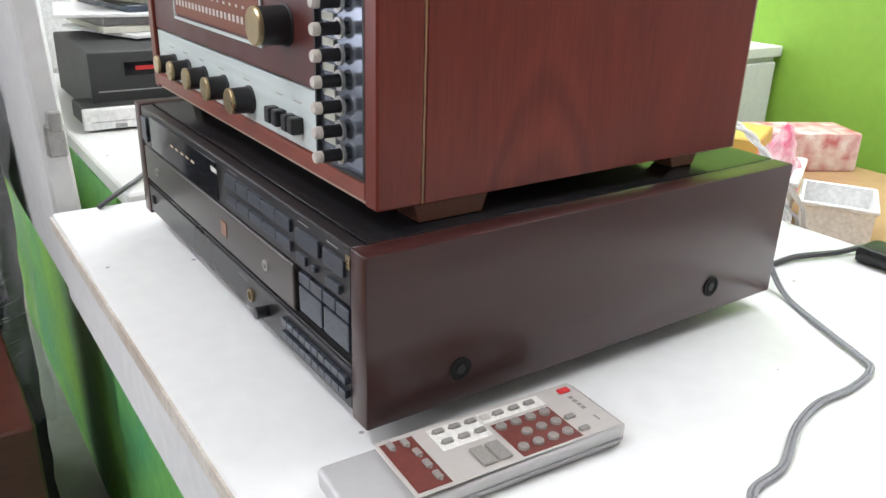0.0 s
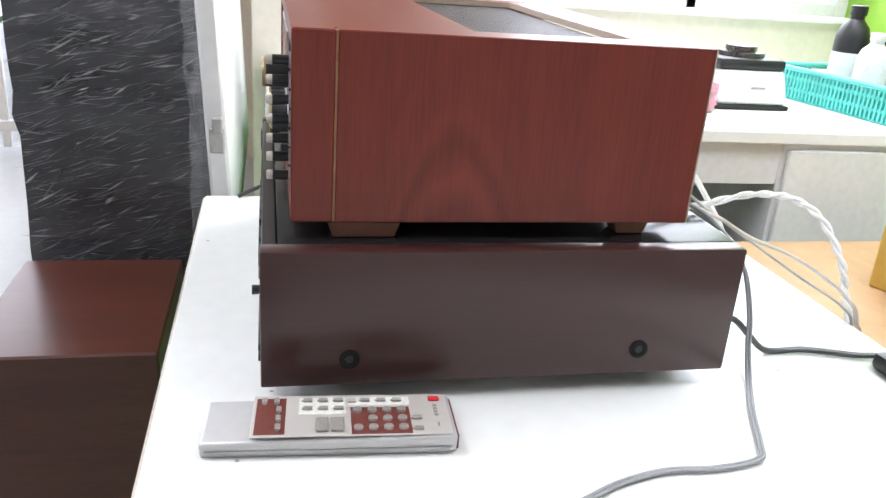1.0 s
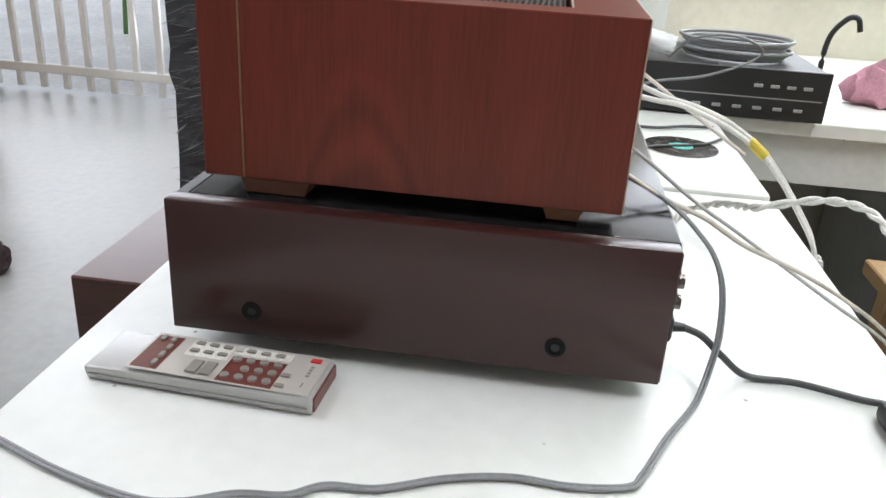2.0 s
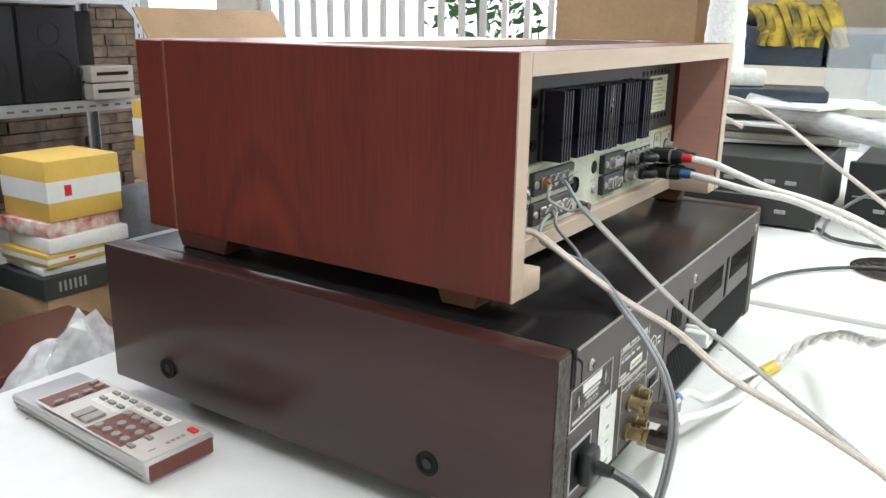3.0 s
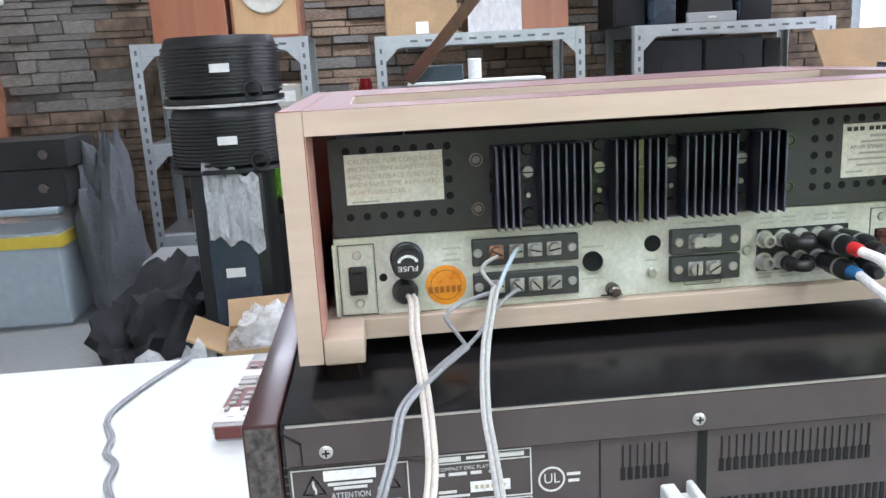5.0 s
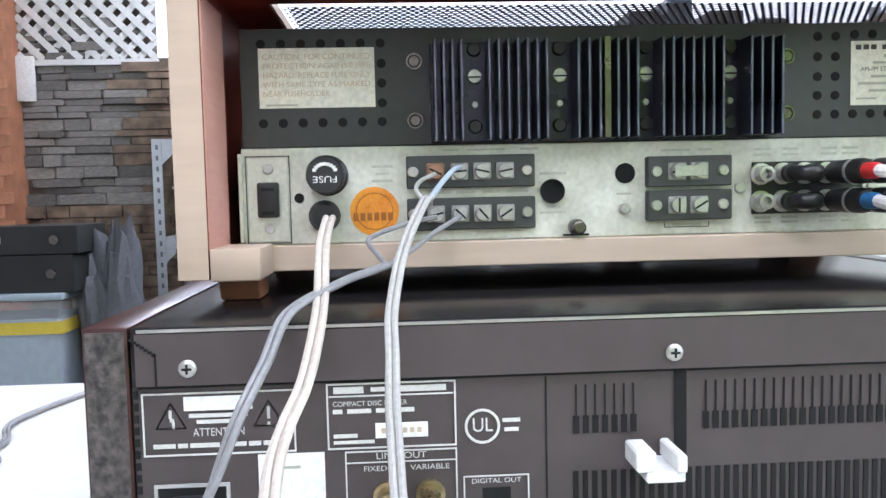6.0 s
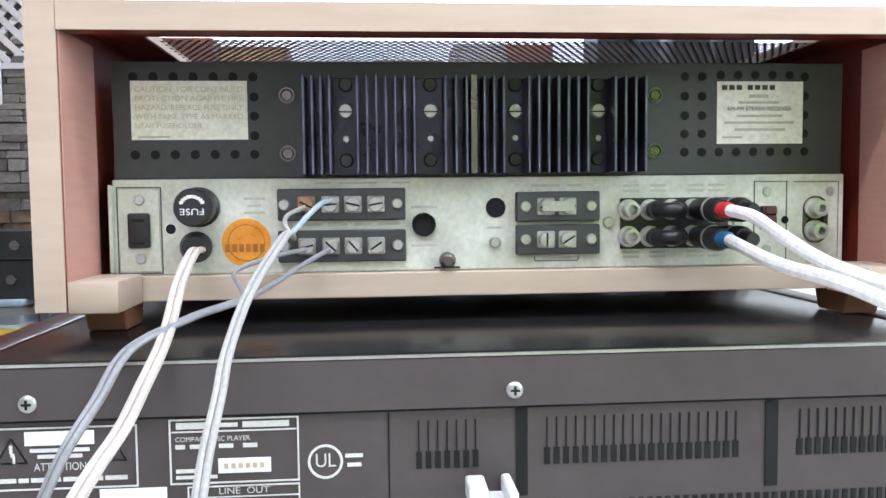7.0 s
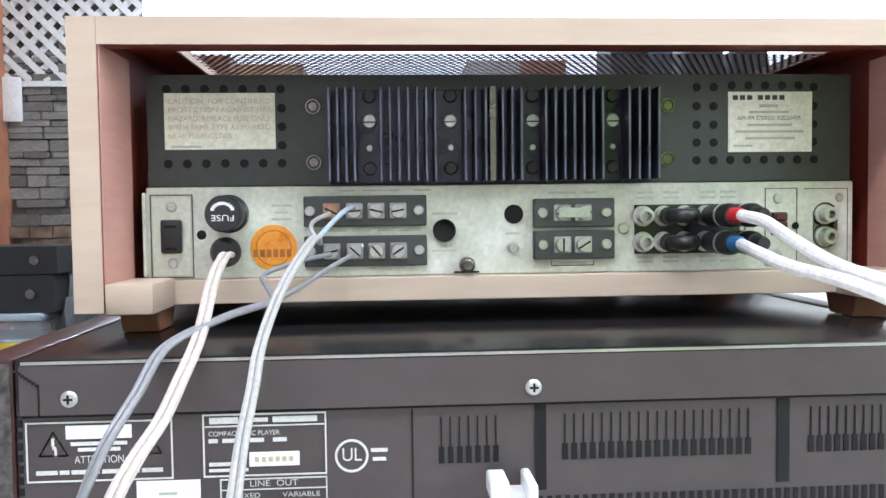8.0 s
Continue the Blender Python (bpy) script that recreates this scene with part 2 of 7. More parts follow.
M["dark_wire"] = mat("dark_grey_wire", (0.06, 0.06, 0.062), 0.4, var=0.06, scale=30)
M["red"] = mat("red_plastic", (0.60, 0.03, 0.03), 0.4, var=0.05, scale=30)
M["blue"] = mat("blue_plastic", (0.03, 0.14, 0.32), 0.4, var=0.05, scale=30)
M["yellow_tip"] = mat("yellow_tape", (0.72, 0.55, 0.06), 0.45, var=0.06, scale=40)
M["gunmetal"] = mat("gunmetal_plug", (0.16, 0.14, 0.13), 0.25, 0.85, var=0.08, scale=50)
M["remote_top"] = mat("remote_plate", (0.66, 0.62, 0.57), 0.32, 0.35, var=0.02, scale=10, stretch=(1, 0.1, 1), fine=0.01)
M["remote_body"] = mat("remote_shell", (0.50, 0.49, 0.48), 0.34, 0.25, var=0.02, scale=12, fine=0.01)
M["remote_cream"] = mat("remote_pale_field", (0.78, 0.76, 0.70), 0.4, var=0.02, scale=20)
M["remote_brown"] = mat("remote_brown_field", (0.16, 0.045, 0.035), 0.35, var=0.04, scale=30)
M["remote_key"] = mat("remote_key", (0.34, 0.32, 0.29), 0.35, 0.2, var=0.05, scale=40)
M["cardboard"] = mat("cardboard", (0.50, 0.33, 0.18), 0.75, var=0.08, scale=6, fine=0.03, random_tint=0.12)
M["yellow_card"] = mat("yellow_carton", (0.72, 0.47, 0.10), 0.55, var=0.08, scale=5, random_tint=0.08, fine=0.015)
M["kraft"] = mat("kraft_tape", (0.42, 0.26, 0.12), 0.4, var=0.06, scale=6)
M["black_film"] = mat("black_stretch_film", (0.060, 0.057, 0.065), 0.24, var=0.3, scale=9, bump=1.0, bscale=34, stretch=(0.4, 0.35, 1.8), coat=0.5)
# pale colour that paints the highlights of the black film
M["film_glint"] = mat("painted_film_glint", (0.78, 0.78, 0.80), 0.2, 0.2, var=0.2, scale=30)
M["walnut"] = wood("walnut_speaker", (0.110, 0.030, 0.018), (0.050, 0.014, 0.010), 0.3, (1, 0.1, 1), 40, 0.2)
M["walnut_light"] = wood("reddish_cabinet", (0.36, 0.14, 0.07), (0.24, 0.08, 0.04), 0.35, (1, 1, 0.1), 40, 0.2)
M["speaker_ply"] = wood("golden_ply", (0.52, 0.33, 0.17), (0.40, 0.24, 0.11), 0.5, (1, 1, 0.1), 30, 0.1)
M["cloth_black"] = mat("black_speaker_cloth", (0.016, 0.016, 0.019), 0.85, var=0.12, scale=8, bump=0.3, bscale=700)
M["cloth_plum"] = mat("plum_speaker_cloth", (0.070, 0.042, 0.045), 0.85, var=0.1, scale=8, bump=0.3, bscale=700)
M["cone"] = mat("blue_grey_cone", (0.10, 0.135, 0.195), 0.4, 0.3, var=0.1, scale=20)
M["slate_blue"] = mat("slate_blue_gloss", (0.045, 0.06, 0.085), 0.25, var=0.1, scale=6)
M["angle_iron"] = mat("galvanised_angle", (0.50, 0.53, 0.55), 0.4, 0.5, var=0.08, scale=14)
# darker grey puts the shade inside the shelf slots into colour
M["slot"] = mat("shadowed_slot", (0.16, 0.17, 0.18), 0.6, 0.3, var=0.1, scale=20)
M["grey_cloth"] = mat("grey_canvas", (0.13, 0.135, 0.15), 0.8, var=0.12, scale=6, bump=0.4, bscale=300)
M["yellow_plastic"] = mat("yellow_plastic", (0.85, 0.58, 0.012), 0.32, var=0.03, scale=6, fine=0.01)
M["teal"] = mat("teal_plastic", (0.10, 0.55, 0.50), 0.38, var=0.04, scale=10)
M["white_plastic"] = mat("white_plastic", (0.80, 0.80, 0.78), 0.38, var=0.03, scale=10)
M["grey_plastic"] = mat("grey_plastic", (0.34, 0.34, 0.34), 0.4, var=0.05, scale=10)
M["silver_unit"] = mat("champagne_unit", (0.56, 0.53, 0.47), 0.38, 0.3, var=0.05, scale=10)
M["pink"] = mat("pink_cloth", (0.62, 0.30, 0.38), 0.8, var=0.2, scale=14, bump=0.4, bscale=60)
M["red_cloth"] = mat("red_cloth", (0.50, 0.02, 0.03), 0.8, var=0.2, scale=14, bump=0.4, bscale=60)
M["lime_cloth"] = mat("lime_microfibre", (0.28, 0.62, 0.05), 0.9, var=0.25, scale=60, bump=1.0, bscale=160)
M["box_pattern"] = mat("floral_tissue_box", (0.80, 0.74, 0.66), 0.5, var=0.3, scale=24, dark=(0.46, 0.03, 0.03))
M["cloth_print"] = mat("pink_white_print", (0.82, 0.74, 0.72), 0.8, var=0.3, scale=34, dark=(0.66, 0.06, 0.16), bump=0.4, bscale=90)
M["poly"] = clear("clear_poly_bag", (0.93, 0.95, 0.97), 0.12, 0.42)
M["poly_thin"] = clear("thin_clear_film", (0.85, 0.86, 0.88), 0.10, 0.22)
M["poly_white"] = clear("milky_poly_sheet", (0.95, 0.96, 0.98), 0.15, 0.62)
M["maroon"] = mat("dark_maroon_plastic", (0.09, 0.022, 0.018), 0.45, var=0.08, scale=40)
M["glove"] = mat("black_yellow_knit", (0.55, 0.40, 0.05), 0.8, var=0.3, scale=22, dark=(0.03, 0.028, 0.02), bump=0.3, bscale=200)
M["inlay"] = mat("tan_inlay", (0.30, 0.17, 0.075), 0.4, var=0.15, scale=60)
M["foot_tan"] = wood("tan_foot_wood", (0.26, 0.12, 0.06), (0.16, 0.065, 0.03), 0.55, (0.1, 1, 1), 50, 0.0)
M["pale_grey_wire"] = mat("pale_grey_wire", (0.44, 0.43, 0.41), 0.42, var=0.06, scale=30)
M["fin_edge"] = mat("pale_fin_edge", (0.15, 0.155, 0.22), 0.35, 0.5, var=0.25, scale=50)
M["acrylic"] = clear("acrylic_sheet", (0.75, 0.82, 0.88), 0.03, 0.22)
M["floor"] = mat("grey_floor_tile", (0.34, 0.34, 0.33), 0.35, var=0.06, scale=2.2, fine=0.03)
M["wall_white"] = mat("white_wall", (0.74, 0.74, 0.71), 0.6, var=0.04, scale=2, fine=0.02)
M["grout"] = mat("dark_mortar", (0.17, 0.14, 0.11), 0.9, var=0.2, scale=14)
M["stone_a"] = mat("brown_ledge_stone", (0.37, 0.27, 0.19), 0.8, var=0.3, scale=13, bump=1.0, bscale=40, random_tint=0.6)
M["stone_b"] = mat("grey_ledge_stone", (0.25, 0.235, 0.215), 0.8, var=0.2, scale=9, bump=0.8, bscale=40, random_tint=0.4)
M["brick"] = mat("terracotta_brick", (0.50, 0.22, 0.12), 0.8, var=0.14, scale=10, bump=0.5, bscale=60, random_tint=0.15)
M["foliage"] = mat("leaf_green", (0.10, 0.22, 0.05), 0.6, var=0.2, scale=5)
M["asphalt"] = mat("outdoor_paving", (0.62, 0.61, 0.58), 0.8, var=0.1, scale=2)
M["backdrop"] = glow("bright_sky_backdrop", (0.96, 0.98, 1.0), 1.5)
M["dial"] = glow("lit_dial_glass", (0.17, 0.05, 0.02), 0.10)
M["led_red"] = glow("red_display", (0.40, 0.02, 0.02), 0.25)
M["lamp_amber"] = glow("amber_pilot", (1.0, 0.55, 0.12), 2.5)
M["blue_mark"] = mat("blue_mark", (0.05, 0.25, 0.55), 0.5, var=0.05, scale=10)


# ---- mesh helpers ----
def box(bm, x0, x1, y0, y1, z0, z1, bevel=0.0, seg=1):
    """Adds a box with softened edges."""
    c = ((x0 + x1) / 2, (y0 + y1) / 2, (z0 + z1) / 2)
    g = bmesh.ops.create_cube(bm, size=1, matrix=Matrix.Translation(c) @ Matrix.Diagonal((abs(x1 - x0), abs(y1 - y0), abs(z1 - z0), 1)))
    if bevel:
        edges = {e for v in g["verts"] for e in v.link_edges}
        bmesh.ops.bevel(bm, geom=list(edges), offset=bevel, segments=seg, affect="EDGES", profile=0.5, clamp_overlap=True)
    return bm


def boxes(*rows, bevel=0.0, seg=1):
    bm = bmesh.new()
    for r in rows:
        box(bm, *r, bevel, seg)
    return bm


AX = {"x": Euler((0, radians(90), 0)), "y": Euler((radians(-90), 0, 0)), "z": Euler((0, 0, 0))}


def cyl(bm, p, axis, r, h, n=20, r2=None, bevel=0.0):
    """A cylinder or cone that starts at p and runs h along the axis."""
    rot = AX[axis].to_matrix().to_4x4()
    m = Matrix.Translation(p) @ rot @ Matrix.Translation((0, 0, h / 2))
    g = bmesh.ops.create_cone(bm, cap_ends=True, segments=n, radius1=r, radius2=r if r2 is None else r2, depth=abs(h), matrix=m)
    if bevel:
        caps = {e for v in g["verts"] for e in v.link_edges if all(len(f.verts) != 4 or n == 4 for f in e.link_faces) is False and any(len(f.verts) > 4 for f in e.link_faces)}
        bmesh.ops.bevel(bm, geom=list(caps), offset=bevel, segments=2, affect="EDGES", profile=0.5)
    return bm


def rod(p, axis, r, h, n=20, r2=None, bevel=0.0):
    return cyl(bmesh.new(), p, axis, r, h, n, r2, bevel)


def ring(bm, p, axis, r_out, r_in, h, n=20):
    """A washer or tube wall, from p along the axis."""
    rot = AX[axis].to_matrix()
    rows = []
    for r, z in ((r_out, 0), (r_out, h), (r_in, h), (r_in, 0)):
        rows.append([bm.verts.new(Vector(p) + rot @ Vector((r * math.cos(2 * math.pi * i / n), r * math.sin(2 * math.pi * i / n), z))) for i in range(n)])
    for a in range(4):
        for i in range(n):
            bm.faces.new((rows[a][i], rows[a][(i + 1) % n], rows[(a + 1) % 4][(i + 1) % n], rows[(a + 1) % 4][i]))
    return bm


def spline(pts, steps=10):
    """Points of a smooth curve through the given ones."""
    p = [Vector(q) for q in pts]
    p = [2 * p[0] - p[1], *p, 2 * p[-1] - p[-2]]
    out = []
    for i in range(1, len(p) - 2):
        a, b, c, d = p[i - 1:i + 3]
        for k in range(steps):
            t = k / steps
            out.append(0.5 * ((2 * b) + (c - a) * t + (2 * a - 5 * b + 4 * c - d) * t * t + (3 * b - a - 3 * c + d) * t ** 3))
    out.append(p[-2])
    return out


def tube(bm, pts, r, n=8, steps=10, side=(0, 0, 0), flat=1.0):
    """A round or flattened wire swept along a smooth curve."""
    line = spline(pts, steps)
    off = Vector(side)
    rows = []
    up = Vector((0, 0, 1))
    for i, q in enumerate(line):
        d = (line[min(i + 1, len(line) - 1)] - line[max(i - 1, 0)]).normalized()
        u = d.cross(up)
        u = u.normalized() if u.length > 1e-4 else Vector((1, 0, 0))
        v = u.cross(d).normalized()
        rows.append([bm.verts.new(q + off + u * (r * flat * math.cos(2 * math.pi * k / n)) + v * (r * math.sin(2 * math.pi * k / n))) for k in range(n)])
    for a, b in zip(rows, rows[1:]):
        for k in range(n):
            bm.faces.new((a[k], a[(k + 1) % n], b[(k + 1) % n], b[k]))
    bm.faces.new(rows[0][::-1])
    bm.faces.new(rows[-1])
    return bm


def twin(pts, r):
    """A two-core flat cable: two wires side by side."""
    bm = bmesh.new()
    line = spline(pts, 10)
    left, right = [], []
    for i, q in enumerate(line):
        d = (line[min(i + 1, len(line) - 1)] - line[max(i - 1, 0)]).normalized()
        u = d.cross(Vector((0, 0, 1)))
        u = u.normalized() if u.length > 1e-3 else Vector((1, 0, 0))
        left.append(q + u * r * 0.95)
        right.append(q - u * r * 0.95)
    tube(bm, left, r, 8, 1)
    tube(bm, right, r, 8, 1)
    return bm


def twisted(pts, r, turns):
    """Two wires twisted round one another."""
    bm = bmesh.new()
    line = spline(pts, 26)
    for ph in (0, math.pi):
        q2 = []
        for i, q in enumerate(line):
            d = (line[min(i + 1, len(line) - 1)] - line[max(i - 1, 0)]).normalized()
            u = d.cross(Vector((0, 0, 1)))
            u = u.normalized() if u.length > 1e-3 else Vector((1, 0, 0))
            v = u.cross(d)
            a = ph + 2 * math.pi * turns * i / len(line)
            q2.append(q + (u * math.cos(a) + v * math.sin(a)) * r * 0.95)
        tube(bm, q2, r, 7, 1)
    return bm


def lathe(bm, p, profile, axis="z", n=24):
    """A turned body: profile rows of radius and height."""
    rot = AX[axis].to_matrix()
    rows = [[bm.verts.new(Vector(p) + rot @ Vector((r * math.cos(2 * math.pi * i / n), r * math.sin(2 * math.pi * i / n), h))) for i in range(n)] for r, h in profile]
    for a, b in zip(rows, rows[1:]):
        for i in range(n):
            bm.faces.new((a[i], a[(i + 1) % n], b[(i + 1) % n], b[i]))
    bm.faces.new(rows[0][::-1])
    bm.faces.new(rows[-1])
    return bm


def smooth(bm, angle=35):
    for f in bm.faces:
        f.smooth = True
    for e in bm.edges:
        if len(e.link_faces) == 2 and e.calc_face_angle(0) > radians(angle):
            e.smooth = False
    return bm


def thing(name, place=(0, 0, 0), label="", category="", group="", turn=0.0):
    ob = new(name)
    ob.empty_display_size = 0.02
    ob.matrix_basis = pose(*place, 0, 0, turn)
    return tagged(ob, label, category, group)


def mesh_of(name, bm, material, smooth_angle=35):
    bmesh.ops.recalc_face_normals(bm, faces=bm.faces[:])
    smooth(bm, smooth_angle)
    me = bpy.data.meshes.new(name)
    bm.to_mesh(me)
    bm.free()
    me.materials.append(material)
    return me


def part(name, bm, material, parent, label=""):
    """Links a bmesh as one mesh under a thing or a part, in its parent's own space."""
    ob = new(name, mesh_of(name, bm, material))
    ob.parent = parent
    return tagged(ob, label)


def solid(name, bm, material, label="", category="", group="", kind="", place=(0, 0, 0), turn=0.0):
    """A thing that is one mesh."""
    ob = new(name, mesh_of(name, bm, material))
    ob.matrix_basis = pose(*place, 0, 0, turn)
    return tagged(ob, label, category, group, kind)


def words(name, text, size, m, parent, material, label="", width=None):
    """Flat lettering in the built-in font, at the local pose m, as a mesh part."""
    c = bpy.data.curves.new(name, "FONT")
    c.body, c.size, c.align_x, c.align_y = text, size, "CENTER", "CENTER"
    o = bpy.data.objects.new(name, c)
    scene.collection.objects.link(o)
    me = bpy.data.meshes.new_from_object(o)
    bpy.data.objects.remove(o)
    if width and len(me.vertices):
        xs = [v.co.x for v in me.vertices]
        k = width / max(max(xs) - min(xs), 1e-6)
        me.transform(Matrix.Diagonal((k, 1, 1, 1)))
    me.transform(m)
    me.materials.append(material)
    ob = new(name, me)
    ob.parent = parent
    return tagged(ob, label)


def back(x, y, z):
    """Pose of lettering on a face that looks to +y, read from behind the set."""
    return Matrix.Translation((x, y, z)) @ Euler((radians(90), 0, radians(180))).to_matrix().to_4x4()


def front(x, y, z):
    return Matrix.Translation((x, y, z)) @ Euler((radians(90), 0, 0)).to_matrix().to_4x4()


def bars(rows, y, depth=0.0004):
    """Plain printed bars on a face in the x-z plane: rows of x0, x1, z, height."""
    bm = bmesh.new()
    for x0, x1, z, h in rows:
        box(bm, min(x0, x1), max(x0, x1), min(y, y + depth), max(y, y + depth), z - h / 2, z + h / 2)
    return bm


def outline(bm, x0, x1, z0, z1, y, w, d=0.0004):
    """A printed frame line on a face in the x-z plane."""
    x0, x1 = min(x0, x1), max(x0, x1)
    ya, yb = min(y, y + d), max(y, y + d)
    box(bm, x0, x1, ya, yb, z1 - w, z1)
    box(bm, x0, x1, ya, yb, z0, z0 + w)
    box(bm, x0, x0 + w, ya, yb, z0 + w, z1 - w)
    box(bm, x1 - w, x1, ya, yb, z0 + w, z1 - w)
    return bm


def shared(name, me, parent, place=(0, 0, 0), turn=(0, 0, 0), scale=(1, 1, 1)):
    """One more piece on an existing mesh."""
    ob = new(name, me)
    ob.parent = parent
    ob.matrix_basis = Matrix.LocRotScale(place, Euler([radians(a) for a in turn]), scale)
    return ob

# ---- large structure ----
FL, CE = -0.74, 2.05
solid("floor", boxes((-3.4, 3.3, -4.1, 1.95, FL - 0.1, FL)), M["floor"], "grey tiled workshop floor, bright near the gate", "floor", kind="structure")
solid("ceiling", boxes((-3.4, 3.3, -4.1, 1.95, CE, CE + 0.1)), M["wall_white"], "plain white ceiling", "ceiling", kind="structure")
solid("wall_north", boxes((-1.82, -0.25, 1.75, 1.9, FL, CE)), M["green_wall"], "lime green painted wall behind the counter", "wall", kind="structure")
# next two walls are unseen, added to close the room with neutral bounce
solid("wall_north_plain", boxes((-0.25, 3.3, 1.75, 1.9, FL, CE)), M["wall_white"], "unseen plain white wall", "wall", kind="structure")
solid("wall_east", boxes((3.2, 3.35, -4.1, 1.75, FL, CE)), M["wall_white"], "unseen plain white wall", "wall", kind="structure")
wall_south = solid("wall_south", boxes((-2.62, 1.42, -4.06, -3.93, FL, 0.93), (1.42, 3.2, -4.06, -3.93, FL, 1.15), (-2.62, 3.2, -4.06, -3.93, 1.95, CE), (1.42, 3.2, -4.06, -3.93, 1.15, 1.95), (-3.28, -2.62, -4.06, -3.93, FL, -0.2)), M["grout"], "wall faced with brown ledge stones", "wall", kind="structure")
# gate wall: pier, lintel and opening
solid("wall_west", boxes((-3.42, -3.28, -4.06, -3.68, FL, CE), (-3.42, -3.28, -0.85, 0.45, FL, CE), (-3.42, -3.28, -3.68, -0.85, 1.55, CE)), M["cream"], "cream wall with a wide gate opening", "wall", kind="structure")
solid("wall_return", boxes((-3.28, -1.82, 0.45, 0.55, FL, CE)), M["cream"], "plain cream return wall", "wall", kind="structure")
# low wall with the counter window above it
solid("wall_counter", boxes((-1.82, -1.70, -0.25, 1.75, FL, 0.20), (-1.82, -1.70, 0.55, 1.75, 1.5, CE), (-1.82, -1.70, 0.36, 0.55, 0.2, CE)), M["cream"], "low cream wall behind the counter", "wall", kind="structure")
wf = new("window_1")
tagged(wf, "white framed window, bright outside", "window", kind="structure")
part("window_frame", boxes((-1.80, -1.74, 0.55, 0.60, 0.2, 1.5), (-1.80, -1.74, 1.14, 1.18, 0.2, 1.5), (-1.80, -1.74, 1.70, 1.75, 0.2, 1.5), (-1.80, -1.74, 0.60, 1.70, 0.2, 0.245), (-1.80, -1.74, 0.60, 1.70, 1.45, 1.5), bevel=0.004), M["white_paint"], wf)
part("window_sill", boxes((-1.83, -1.66, 0.40, 1.75, 0.185, 0.205), bevel=0.004), M["white_paint"], wf)
# outdoors
solid("ground", boxes((-60, -3.42, -60, 60, FL - 0.3, FL - 0.06), (-3.42, 60, -60, -4.06, FL - 0.3, FL - 0.06)), M["asphalt"], "pale paving outside the gate", "ground", kind="structure")
solid("backdrop", boxes((-9.05, -9.0, -14, 14, FL - 0.05, 8)), M["backdrop"], "bright hazy distance outside", "backdrop", kind="structure")
solid("backdrop_south", boxes((-9, 9, -9.05, -9.0, FL - 0.05, 8)), M["backdrop"], "bright hazy distance outside", "backdrop", kind="structure")
rnd = random.Random(5)
lv = bmesh.new()
for i in range(900):
    c = Vector((-5.6 + rnd.uniform(-0.4, 0.4), rnd.choice((-3.4, -2.9, -2.0, -1.5)) + rnd.gauss(0, 0.28), 0.2 + rnd.gauss(0.5, 0.4)))
    u = Vector((rnd.uniform(-1, 1), rnd.uniform(-1, 1), rnd.uniform(-1, 1))).normalized()
    v = u.orthogonal().normalized()
    s = rnd.uniform(0.05, 0.1)
    q = [lv.verts.new(c + u * s), lv.verts.new(c + v * s * 0.45), lv.verts.new(c - u * s), lv.verts.new(c - v * s * 0.45)]
    lv.faces.new(q)
for yy in (-3.4, -2.9, -2.0, -1.5):
    tube(lv, [(-5.6, yy, FL - 0.06), (-5.62, yy + 0.03, 0.0), (-5.58, yy, 0.7)], 0.02, 6, 6)
solid("hedge", lv, M["foliage"], "leafy green hedge outside the gate", "hedge", kind="stuff")

# the gate: upright bars between rails
gate = thing("gate", (-3.33, -2.2, FL), "white painted steel gate of upright bars", "gate")
part("rail", boxes((-0.02, 0.02, -1.46, 1.33, 0.10, 0.15), bevel=0.004), M["white_paint"], gate)
part("rail", boxes((-0.02, 0.02, -1.46, 1.33, 0.80, 0.85), bevel=0.004), M["white_paint"], gate)
part("rail", boxes((-0.02, 0.02, -1.46, 1.33, 1.9, 1.95), bevel=0.004), M["white_paint"], gate)
gb = mesh_of("bar", boxes((-0.014, 0.014, -0.018, 0.018, 0.02, 2.2), bevel=0.003), M["white_paint"])
for i in range(21):
    shared("bar", gb, gate, (0, -1.44 + i * 0.138, 0))
for gy in (-1.45, 1.32):
    part("post", boxes((-0.03, 0.03, gy - 0.03, gy + 0.03, 0, 2.28), bevel=0.005), M["white_paint"], gate)

# ---- work table ----
TX0, TX1, TY0, TY1, TZ = -0.314, 1.05, -0.291, 0.405, -0.008
table = thing("work_table", (0.35, 0.05, FL), "white laminate work table with worn edges", "table")
tz = -FL
def tl(x0, x1, y0, y1, z0, z1):
    return (x0 - 0.35, x1 - 0.35, y0 - 0.05, y1 - 0.05, max(z0 + tz + TZ, 0), z1 + tz + TZ)
part("tabletop", boxes(tl(TX0, TX1, TY0, TY1, -0.022, 0.0), bevel=0.004, seg=2), M["table"], table)
part("edge_strip", boxes(tl(TX0 + 0.003, TX1 - 0.003, TY0 - 0.002, TY0 + 0.0005, -0.018, -0.004)), M["table_edge"], table, "worn front edge band")
part("apron", boxes(tl(TX0 + 0.012, TX1 - 0.02, TY0 + 0.004, TY0 + 0.022, -0.095, -0.0225)), M["white_paint"], table)
part("apron", boxes(tl(TX0 + 0.02, TX1 - 0.02, TY1 - 0.03, TY1 - 0.012, -0.085, -0.0225)), M["white_paint"], table)
part("modesty_panel", boxes(tl(TX0 + 0.03, TX1 - 0.03, TY0 + 0.034, TY0 + 0.048, FL + 0.02, -0.0225)), M["green_board"], table, "lime green modesty board")
